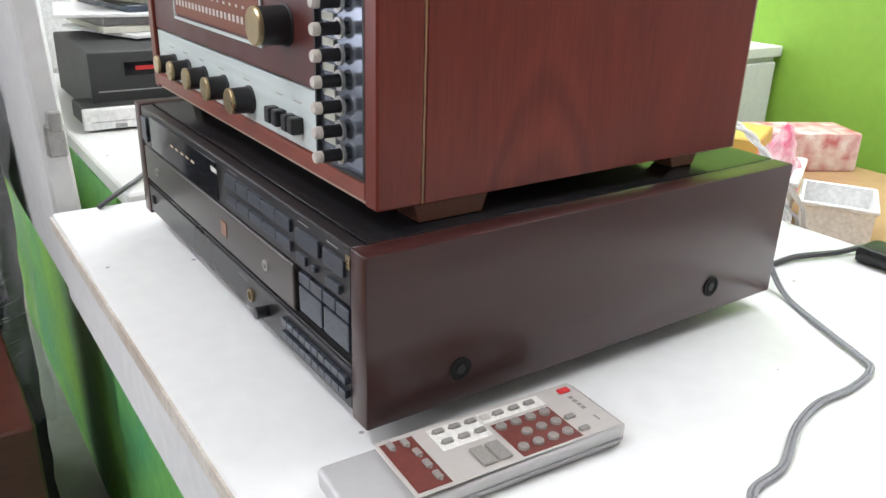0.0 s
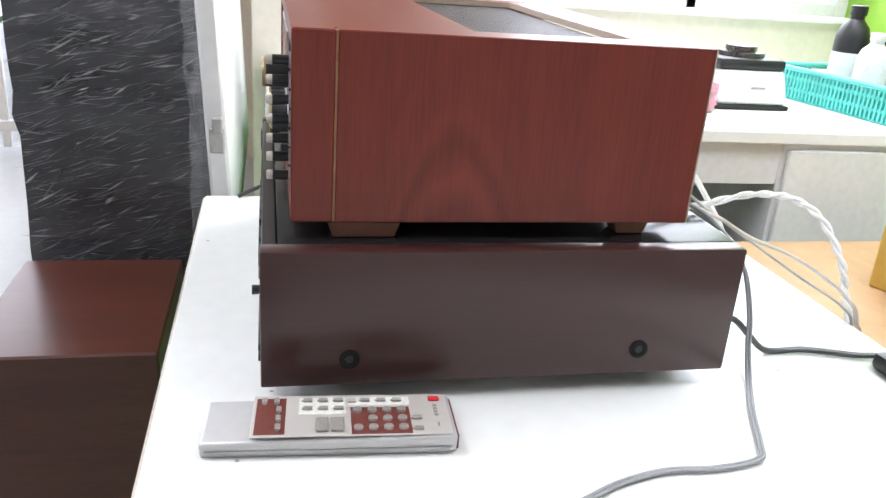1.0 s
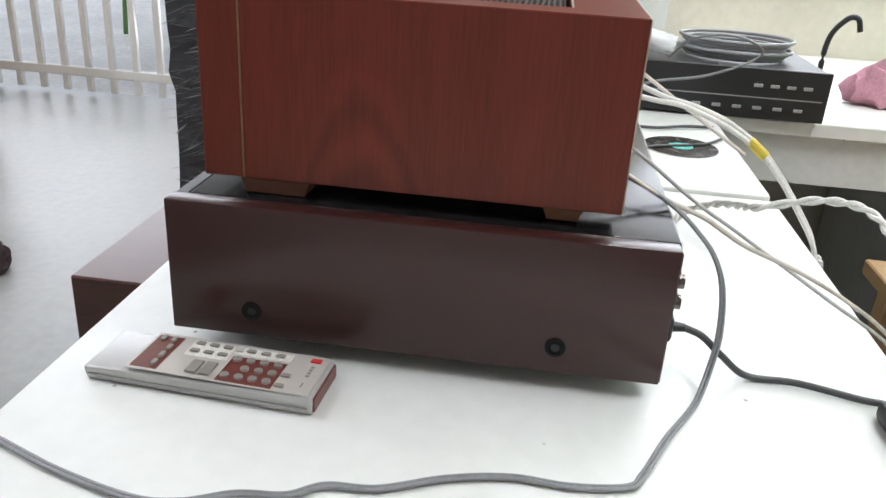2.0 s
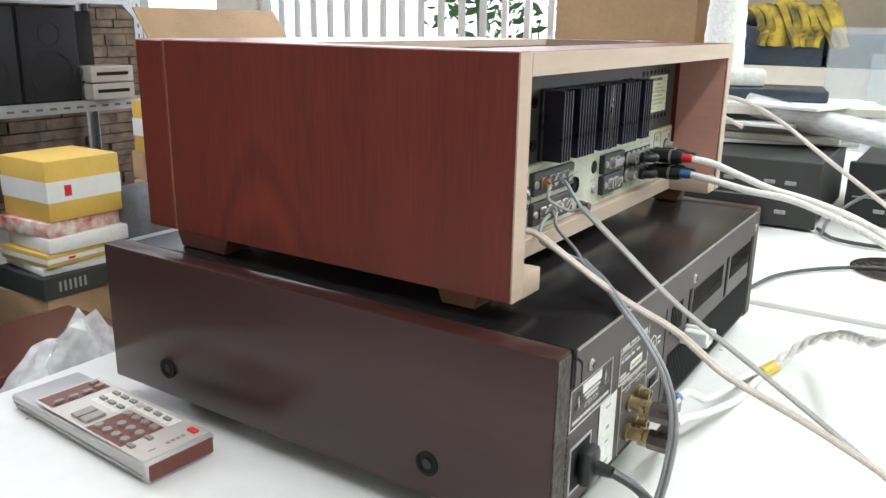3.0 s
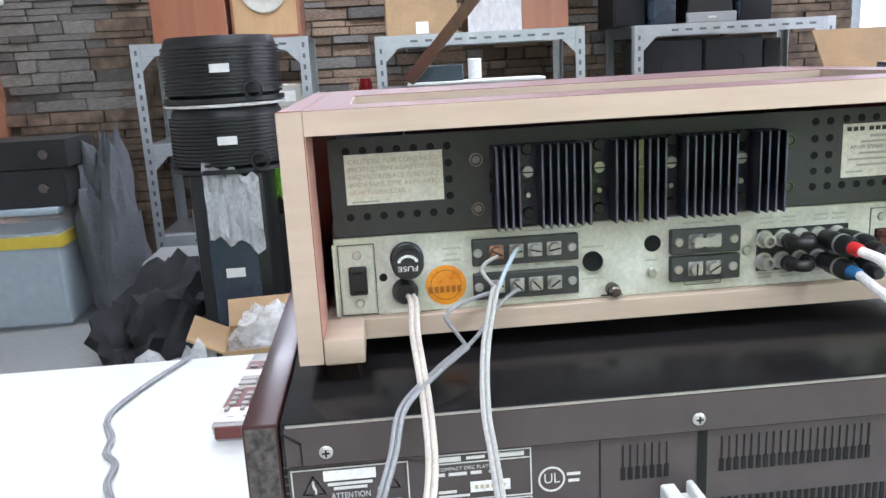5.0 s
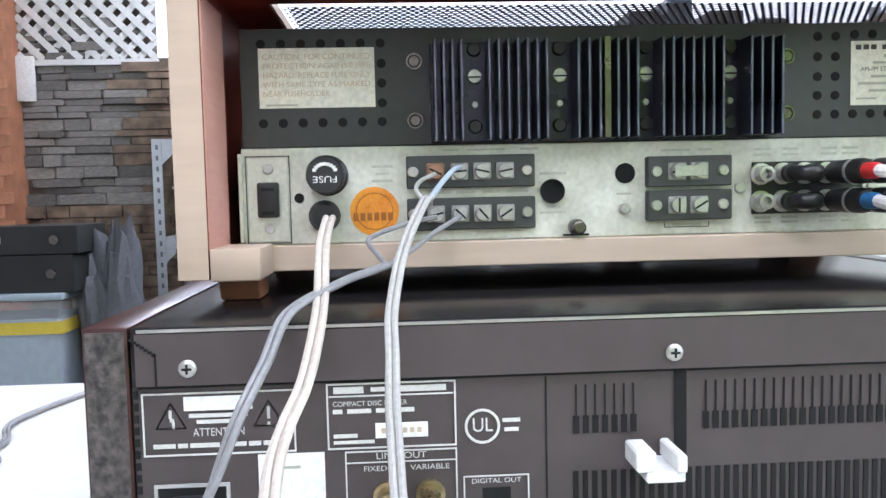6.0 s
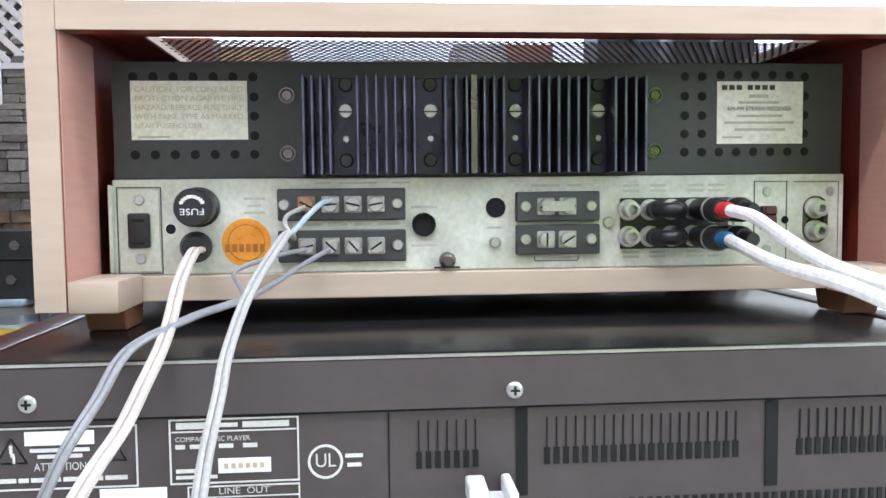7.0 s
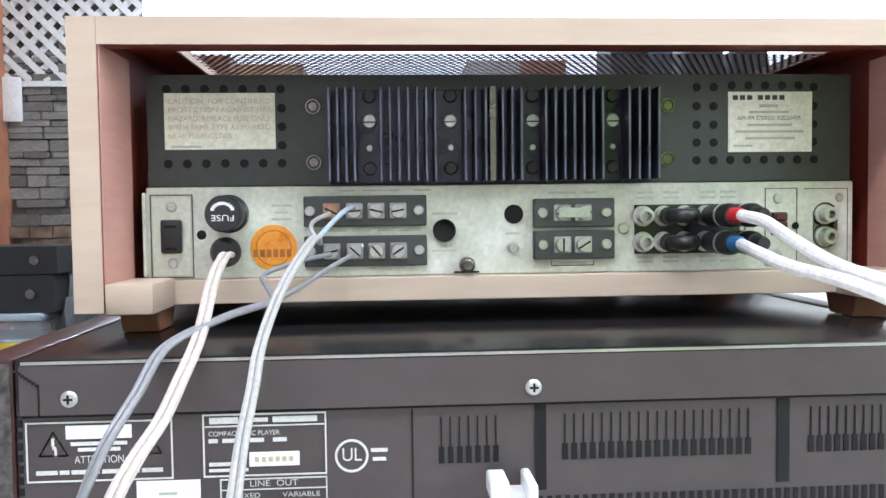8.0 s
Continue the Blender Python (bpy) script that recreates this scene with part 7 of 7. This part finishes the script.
# round ribbed loudspeakers on a tall black column
def ribbed(x, y, z, h, r, lab):
    t = thing("ribbed_speaker", (x, y, z), lab, "speaker", "ribbed speakers")
    prof = [(r * 0.86, 0.0), (r * 0.95, 0.02)]
    n = 13
    for k in range(n):
        z0 = 0.025 + (h - 0.05) * k / n
        prof += [(r, z0), (r, z0 + (h - 0.05) / n * 0.55), (r * 0.955, z0 + (h - 0.05) / n * 0.6), (r * 0.955, z0 + (h - 0.05) / n * 0.97)]
    prof += [(r * 0.95, h - 0.02), (r * 0.9, h)]
    part("body", lathe(bmesh.new(), (0, 0, 0), prof, "z", 40), M["black"], t, "black ribbed body")
    part("badge", boxes((-0.055, 0.005, r - 0.001, r + 0.004, h * 0.45, h * 0.58), bevel=0.001), M["white_label"], t, "white badge")
    part("port", ring(bmesh.new(), (-r * 0.62, r * 0.80, 0.035), "y", 0.03, 0.022, 0.02, 20), M["black"], t)
    part("lip", ring(bmesh.new(), (0, 0, 0.0), "z", r * 1.03, r * 0.9, 0.014, 40), M["black"], t)
colm = thing("column_speaker", (0.635, -2.12, FL), "tall black column speaker under the ribbed pair", "speaker")
part("cabinet", boxes((-0.115, 0.115, -0.16, 0.15, 0, 0.735), bevel=0.012, seg=2), M["black"], colm)
part("front_panel", boxes((-0.075, 0.075, 0.1505, 0.158, 0.02, 0.70), bevel=0.003), M["slate_blue"], colm, "blue-black glossy front")
part("badge", boxes((-0.03, 0.03, 0.1585, 0.161, 0.40, 0.43)), M["white_label"], colm)
ribbed(0.635, -2.12, -0.004, 0.20, 0.185, "black ribbed round speaker with a white badge")
solid("foam_wrap", lathe(bmesh.new(), (0, 0, 0), [(0.15, 0), (0.192, 0.004), (0.195, 0.012), (0.15, 0.016)], "z", 30), M["white_plastic"], "white foam sheet between the ribbed speakers", "foam sheet", place=(0.635, -2.12, 0.197))
ribbed(0.635, -2.12, 0.214, 0.20, 0.185, "black ribbed round speaker with a white badge")
bagb = bmesh.new()
rg = random.Random(8)
rws = []
for k in range(9):
    z = 0.01 - k * 0.030
    rws.append([bagb.verts.new((-0.085 + 0.17 * i / 14, 0.004 + 0.02 * noise.noise(Vector((i * 0.5, k * 0.5, 3))) + 0.01 * rg.random(), z + 0.03 * noise.noise(Vector((i * 0.4, 1, k * 0.3))) + (0.06 * i / 14))) for i in range(15)])
for a, b in zip(rws, rws[1:]):
    for i in range(14):
        bagb.faces.new((a[i], a[i + 1], b[i + 1], b[i]))
bmesh.ops.solidify(bagb, geom=bagb.faces[:], thickness=0.002)
solid("poly_sheet", bagb, M["poly_white"], "crumpled clear plastic hanging on the column", "plastic sheet", place=(0.615, -1.955, -0.03))
# amplifier rack on two black towers
for xa, xb in ((0.40, 0.62), (0.155, 0.375)):
    speaker("tower_speaker", xa, xb, -2.75, -2.42, FL, -0.215, "black", "cloth_black", "tall black tower speaker on the floor")
for k, z in enumerate((-0.215, -0.10)):
    t = thing("power_amplifier", (0.40, -2.60, z), "worn black power amplifier on the towers", "amplifier", "amplifiers")
    part("case", boxes((-0.225, 0.225, -0.18, 0.16, 0.0, 0.108), bevel=0.003), M["black_sheet"], t)
    part("fascia", boxes((-0.23, 0.23, 0.1602, 0.168, 0.002, 0.106), bevel=0.002), M["black"], t)
    part("rack_line", boxes((-0.22, 0.22, 0.1682, 0.169, 0.086, 0.092)), M["grey_plastic"], t)
    for i in range(5):
        part("socket", rod((-0.16 + i * 0.08, 0.1682, 0.045), "y", 0.008, 0.004, 12), M["gunmetal"], t)
solid("cutting_board", boxes((-0.22, 0.20, -0.10, 0.10, 0, 0.014), bevel=0.003), M["speaker_ply"], "worn pale board on the amplifiers", "board", place=(0.38, -2.54, 0.0085), turn=4)
mop = bmesh.new()
rmp = random.Random(2)
for k in range(420):
    a, z = rmp.uniform(0, 2 * math.pi), rmp.uniform(-0.11, 0.05)
    r = 0.038 * (0.75 + 0.25 * math.sin((z + 0.11) / 0.16 * math.pi))
    p = Vector((r * math.cos(a), r * math.sin(a) * 0.8, z))
    tube(mop, [p * 0.8, p + Vector((0, 0, -0.008)), p * 1.25 + Vector((0, 0, -0.02))], 0.0035, 5, 2)
solid("duster", mop, M["lime_cloth"], "lime green microfibre duster hanging off the board", "duster", place=(0.51, -2.405, -0.008))
solid("rag", boxes((-0.05, 0.06, -0.03, 0.03, 0, 0.012), bevel=0.005, seg=2), M["white_plastic"], "white rag on the board", "rag", place=(0.45, -2.50, 0.0228), turn=15)
solid("pink_sponge", boxes((-0.025, 0.025, -0.02, 0.02, 0, 0.03), bevel=0.006, seg=2), M["red_cloth"], "bright pink sponge on the board", "sponge", place=(0.27, -2.52, 0.0228), turn=30)
rcl = bmesh.new()
rr_ = []
for k in range(14):
    z = 0.42 - k * 0.045
    w = 0.025 + 0.07 * min(k / 9, 1)
    rr_.append([rcl.verts.new((-w + 2 * w * i / 10, 0.012 * math.sin(i * 1.7 + k * 0.2), z)) for i in range(11)])
for a, b in zip(rr_, rr_[1:]):
    for i in range(10):
        rcl.faces.new((a[i], a[i + 1], b[i + 1], b[i]))
bmesh.ops.solidify(rcl, geom=rcl.faces[:], thickness=0.006)
solid("red_cloth", rcl, M["red_cloth"], "red cloth hanging beside the steel shelf", "cloth", place=(0.19, -3.42, -0.18))

# floor clutter between the shelves and the table
speaker("floor_speaker", -0.52, -0.345, -2.72, -2.38, FL, 0.045, "black", "black", "black floor speaker on the floor")
wg = thing("stage_monitor", (-0.63, -2.5, FL), "black wedge stage monitor with a sloping top", "speaker")
wbm = boxes((-0.10, 0.11, -0.2, 0.12, 0, 0.77), bevel=0.006)
for v in wbm.verts:
    if v.co.z > 0.5 and v.co.x < 0:
        v.co.z -= 0.22
part("cabinet", wbm, M["slate_blue"], wg)
part("handle", boxes((-0.03, 0.02, 0.1202, 0.128, 0.44, 0.47), bevel=0.004), M["silver_unit"], wg)
pn = boxes((-0.042, 0.042, -0.010, 0.010, 0, 0.33), bevel=0.004)
bmesh.ops.rotate(pn, cent=(0, 0, 0), matrix=Matrix.Rotation(radians(-22), 3, "Y"), verts=pn.verts[:])
solid("leaning_panel", pn, M["grey_cloth"], "dark grey cloth panel leaning on the speakers", "panel", place=(-0.335, -2.36, -0.27))
crumple("poly_bag", (-0.42, -2.44, 0.0455), (0.055, 0.05, 0.06), "poly_white", "milky crumpled plastic on the black speaker", "plastic bag", 6)
bottle(0.045, -2.1, FL, 0.026, 0.185, "slate_blue", "white_plastic", "blue bottle with a white cap on the floor", "bottles on the floor")
bottle(-0.03, -2.12, FL, 0.024, 0.195, "yellow_plastic", "yellow_plastic", "yellow spray bottle on the floor", "bottles on the floor")
bottle(-0.085, -2.15, FL, 0.022, 0.19, "lime_cloth", "red", "green bottle with a red cap on the floor", "bottles on the floor")
solid("plastic_roll", lathe(bmesh.new(), (0, 0, 0), [(0.034, 0), (0.036, 0.005), (0.036, 0.405), (0.024, 0.41), (0.020, 0.40)], "z", 22), M["white_plastic"], "white roll of wrapping film standing upright", "roll", place=(-0.125, -2.06, FL))
solid("plastic_roll", lathe(bmesh.new(), (0, 0, 0), [(0.034, 0), (0.036, 0.005), (0.036, 0.245), (0.024, 0.25), (0.020, 0.24)], "z", 22), M["white_plastic"], "short white film roll beside the carton", "roll", place=(0.31, -1.66, FL))
carton(0.50, -1.72, FL, 0.28, 0.24, 0.28, "open brown carton with a plastic bag inside", open_top=True, turn=6)
crumple("poly_bag", (0.50, -1.72, FL + 0.20), (0.12, 0.10, 0.11), "poly", "clear crumpled plastic bag in the carton", "plastic bag", 2)
crumple("poly_bag", (0.76, -1.60, FL), (0.13, 0.12, 0.20), "poly", "clear plastic bag with blue print on the floor", "plastic bag", 5)
crumple("red_bundle", (0.90, -1.55, FL), (0.07, 0.06, 0.10), "red_cloth", "red bundle on the floor", "bundle", 7)
crumple("dark_pile", (0.98, -2.3, FL), (0.20, 0.30, 0.22), "cloth_black", "dark heap of cable and cloth on the floor", "heap", 9)
solid("flat_stack", boxes((-0.17, 0.17, -0.15, 0.15, 0, 0.30), bevel=0.004), M["grey_plastic"], "stack of grey sheets by the column", "stack", place=(0.98, -2.85, FL))
crumple("poly_bag", (-0.36, -1.25, FL), (0.20, 0.16, 0.22), "poly", "clear plastic bag on the floor by the table", "plastic bag", 3)
solid("walnut_base", boxes((-0.25, 0.2, -0.2, 0.16, 0, 0.16), bevel=0.004), M["walnut"], "low walnut cabinet on the floor", "cabinet", place=(-0.50, -1.75, FL))

# cartons in the corner by the gate
carton(-0.93, -2.25, FL, 0.36, 0.30, 0.14, "brown carton under the deck", turn=4, tape=False)
deckb = thing("black_deck", (-0.92, -2.22, FL + 0.1405), "black deck on a carton", "audio deck")
part("case", boxes((-0.18, 0.17, -0.14, 0.14, 0.0, 0.075), bevel=0.003), M["black_sheet"], deckb)
for i in range(6):
    part("vent_slot", boxes((0.02 + i * 0.018, 0.028 + i * 0.018, 0.1402, 0.1412, 0.02, 0.055)), M["grey_plastic"], deckb)
zz = FL + 0.216
for k, (h, m) in enumerate(((0.03, "white_label"), (0.045, "yellow_card"), (0.05, "white_label"), (0.05, "box_pattern"), (0.20, "yellow_card"))):
    carton(-0.93 + 0.015 * (k % 2), -2.22 + 0.01 * (k % 3), zz, 0.31 - 0.01 * k, 0.26, h, "flat carton in a tall pile by the gate" if h < 0.1 else "yellow carton with a white band on the pile", m, turn=(k * 7) % 11 - 5, tape=False)
    zz += h + 0.0008
carton(-1.60, -2.30, FL, 0.50, 0.22, 0.42, "brown carton on the floor by the gate", turn=2)
carton(-1.58, -2.29, FL + 0.4215, 0.46, 0.22, 0.11, "brown carton with a red mark in the pile", turn=-6)
carton(-1.59, -2.28, FL + 0.533, 0.47, 0.22, 0.20, "yellow carton with a white band in the pile", "yellow_card", turn=2, tape=False)
carton(-2.10, -2.95, FL, 0.42, 0.4, 0.44, "brown carton on the floor by the gate", turn=-5)
carton(-2.12, -2.92, FL + 0.4415, 0.40, 0.34, 0.30, "brown carton stacked by the gate", turn=4)
carton(-2.22, -2.62, FL + 0.70, 0.86, 0.30, 0.17, "large open carton with torn flaps", open_top=True, turn=-3)
carton(-2.23, -2.62, FL, 0.7, 0.28, 0.699, "large brown carton holding up the open one", turn=-3, tape=False)
crumple("poly_bag", (-2.35, -2.45, FL + 0.3), (0.10, 0.10, 0.35), "poly", "clear crinkled film hanging by the cartons", "plastic bag", 11)
solid("film_stand", boxes((-0.1, 0.1, -0.1, 0.1, 0, 0.299), bevel=0.004), M["cardboard"], "small carton under the crinkled film", "carton", place=(-2.35, -2.45, FL))
carton(-2.62, -0.80, FL, 0.5, 0.62, 0.95, "tall brown carton by the gate pier", turn=2)
carton(-2.60, -0.80, FL + 0.951, 0.46, 0.56, 0.42, "large brown carton on top by the pier", turn=-2)
# grey suitcase
su = thing("soft_case", (-1.43, -2.04, FL), "grey canvas suitcase lying against the cartons", "suitcase", turn=4)
sbm = boxes((-0.36, 0.36, -0.09, 0.09, 0.02, 0.47), bevel=0.05, seg=3)
for v in sbm.verts:
    v.co.y -= 0.12 * (v.co.z - 0.02)
part("body", sbm, M["grey_cloth"], su)
part("handle", tube(bmesh.new(), [(-0.12, -0.05, 0.46), (-0.11, -0.05, 0.50), (0.08, -0.05, 0.50), (0.09, -0.05, 0.46)], 0.010, 8, 6), M["black"], su)
part("zip", boxes((-0.36, 0.34, 0.0905, 0.094, 0.10, 0.108)), M["black"], su)
for wx in (-0.30, 0.30):
    part("wheel", rod((wx, -0.05, 0.025), "y", 0.025, 0.08, 18), M["black"], su)
# yellow child's chair
yc = thing("child_chair", (-1.102, -1.685, FL), "yellow moulded plastic child's chair on the floor", "chair", turn=-38)
part("seat", boxes((-0.13, 0.13, -0.13, 0.13, 0.235, 0.255), bevel=0.008, seg=2), M["yellow_plastic"], yc)
bb = boxes((-0.125, 0.125, -0.135, -0.115, 0.25, 0.47), bevel=0.009, seg=2)
for v in bb.verts:
    v.co.y -= 0.25 * (v.co.z - 0.25)
    v.co.x *= 1 - 0.5 * max(v.co.z - 0.36, 0) / 0.11 * 0.5
part("backrest", bb, M["yellow_plastic"], yc)
part("sticker", rod((0.0, -0.151, 0.40), "y", 0.028, 0.004, 20), M["white_label"], yc, "round white sticker")
for sx in (-1, 1):
    for sy in (-1, 1):
        lb = boxes((sx * 0.115 - 0.025, sx * 0.115 + 0.025, sy * 0.115 - 0.012, sy * 0.115 + 0.012, 0, 0.236), bevel=0.006)
        for v in lb.verts:
            k = 1 - v.co.z / 0.236
            v.co.x += sx * 0.02 * k
            v.co.y += sy * 0.02 * k
        part("leg", lb, M["yellow_plastic"], yc)
part("skirt", boxes((-0.128, 0.128, 0.118, 0.130, 0.19, 0.236), bevel=0.004), M["yellow_plastic"], yc)
part("skirt", boxes((0.118, 0.130, -0.12, 0.118, 0.19, 0.236), bevel=0.004), M["yellow_plastic"], yc)
part("skirt", boxes((-0.130, -0.118, -0.12, 0.118, 0.19, 0.236), bevel=0.004), M["yellow_plastic"], yc)
crumple("dark_bundle", (-1.18, -1.50, FL), (0.06, 0.05, 0.06), "cloth_plum", "small dark bundle on the floor", "bundle", 13)
sl_ = crumple("slipper", (-0.72, -1.42, FL), (0.06, 0.11, 0.035), "slate_blue", "blue slipper on the floor", "slipper", 4)

# bins and decks at the far right of the stone wall
bn = thing("storage_bin", (1.76, -3.05, FL), "pale blue clear storage bin with yellow tape", "bin")
bb2 = boxes((-0.24, 0.24, -0.18, 0.18, 0, 0.50), bevel=0.02, seg=3)
part("tub", bb2, M["acrylic"], bn)
part("contents", boxes((-0.22, 0.22, -0.16, 0.16, 0.01, 0.42), bevel=0.01), M["blue_wire"], bn)
part("lid", boxes((-0.25, 0.25, -0.19, 0.19, 0.501, 0.53), bevel=0.008, seg=2), M["blue_wire"], bn)
part("tape", boxes((-0.243, 0.243, -0.183, 0.183, 0.36, 0.41)), M["yellow_tip"], bn, "black and yellow hazard tape")
for k, h in enumerate((0.16, 0.12)):
    t = thing("black_deck", (1.68 - 0.02 * k, -3.05, FL + 0.531 + 0.161 * k), "black audio deck on the storage bin", "audio deck", "decks on the bin")
    part("case", boxes((-0.21, 0.21, -0.17, 0.15, 0, h - 0.002), bevel=0.003), M["black_sheet"], t)
    part("fascia", boxes((-0.21, 0.21, 0.1502, 0.16, 0.0, h - 0.002), bevel=0.002), M["black"], t)
    part("label", boxes((0.10, 0.16, 0.1602, 0.161, h * 0.4, h * 0.62)), M["white_label"], t)
    part("knob", rod((-0.12, 0.1602, h * 0.5), "y", 0.02, 0.012, 18), M["gunmetal"], t)
crumple("grey_sheet", (1.36, -3.05, FL), (0.12, 0.12, 0.52), "grey_cloth", "grey cloth cover over a low heap", "cover", 15)
# white lattice and cloth over the pier
lat = thing("lattice_panel", (1.74, -3.90, 0.92), "white diagonal garden lattice on the wall", "lattice")
for s in (1, -1):
    for k in range(-7, 16):
        x0 = -0.36 + k * 0.098
        pts = []
        for z in (0.0, 1.0):
            pts.append((x0 + s * z, z))
        (xa, za), (xb, zb) = pts
        lo, hi = -0.36, 0.36
        def cut(xv):
            return za + (xv - xa) * (zb - za) / (xb - xa)
        ta, tb3 = sorted((cut(lo), cut(hi)))
        z0, z1 = max(0.0, ta), min(1.0, tb3)
        if z1 - z0 < 0.03:
            continue
        c = Vector((xa + s * ((z0 + z1) / 2 - za), 0.006 * s, (z0 + z1) / 2))
        L = (z1 - z0) * 1.414
        b = boxes((-0.017, 0.017, -0.0055, 0.0055, -L / 2, L / 2))
        bmesh.ops.rotate(b, cent=(0, 0, 0), matrix=Matrix.Rotation(radians(45 * s), 3, "Y"), verts=b.verts[:])
        bmesh.ops.translate(b, vec=c, verts=b.verts[:])
        part("slat", b, M["white_paint"], lat)
for z in (-0.03, 1.0):
    part("frame", boxes((-0.37, 0.37, -0.012, 0.014, z, z + 0.03)), M["white_paint"], lat)
solid("hanging_rag", boxes((-0.05, 0.05, -0.012, 0.012, 0, 0.24), bevel=0.01, seg=2), M["white_plastic"], "white rag hanging at the lattice corner", "rag", place=(2.06, -3.88, 0.70), turn=10)

# window frame strip beside the gate corner
solid("window_2", boxes((-2.62, -2.56, -3.93, -3.90, -0.2, 1.15), bevel=0.004), M["angle_iron"], "grey metal window jamb on the stone wall", "window frame", kind="structure")

# ---- stones and bricks of the far wall ----
rst = random.Random(21)
def stone_mesh(seed, m):
    r = random.Random(seed)
    b = boxes((-0.5, 0.5, -0.5, 0.5, -0.5, 0.5), bevel=0.06)
    for v in b.verts:
        v.co.z += r.uniform(-0.05, 0.05)
        v.co.y += r.uniform(-0.1, 0.1) if v.co.y > 0 else 0
        v.co.x += r.uniform(-0.02, 0.02)
    return mesh_of("stone", b, m, 20)
kinds = [stone_mesh(k, M["stone_a"]) for k in range(5)] + [stone_mesh(9 + k, M["stone_b"]) for k in range(2)]
grey_kinds = [stone_mesh(20 + k, M["stone_b"]) for k in range(4)]
far_a = bmesh.new()
z = FL
while z < 1.13:
    h = rst.choice((0.035, 0.045, 0.055, 0.065))
    if z + h > 1.15:
        break
    x = -2.56
    while x < 2.02:
        w = rst.uniform(0.09, 0.30)
        pr = rst.uniform(0.02, 0.05)
        if z + h > 0.93 and x < 1.40:
            x += w
            continue
        near = -1.25 < x + w / 2 < 0.95 and 0.0 < z < 0.75
        grey = x > 1.38
        if near or grey and 0.1 < z:
            k = rst.choice(grey_kinds if grey else kinds)
            shared("stone", k, wall_south, (x + w / 2, -3.93 + pr / 2 - 0.008, z + h / 2), (0, 0, 0), (w - 0.006, pr, h - 0.005))
        else:
            box(far_a, x + 0.003, x + w - 0.003, -3.935, -3.93 + pr, z + 0.0025, z + h - 0.0025)
        x += w
    z += h
me = mesh_of("stone_facing", far_a, M["stone_a"])
sf = new("stone_facing", me)
sf.parent = wall_south
tagged(sf, "brown ledge stone facing", kind="stuff")
pier = solid("brick_pier", boxes((2.10, 2.62, -3.929, -3.66, FL, CE)), M["brick"], "terracotta brick pier", "pier", kind="structure")
brk = mesh_of("brick", boxes((-0.098, 0.098, -0.006, 0.006, -0.031, 0.031), bevel=0.003), M["brick"])
for r in range(24):
    for c in range(3):
        xx = 2.10 + 0.1 + c * 0.207 - (0.0 if r % 2 else 0.05)
        if xx + 0.1 < 2.66:
            shared("brick", brk, pier, (xx, -3.656, FL + 0.5 + r * 0.072))
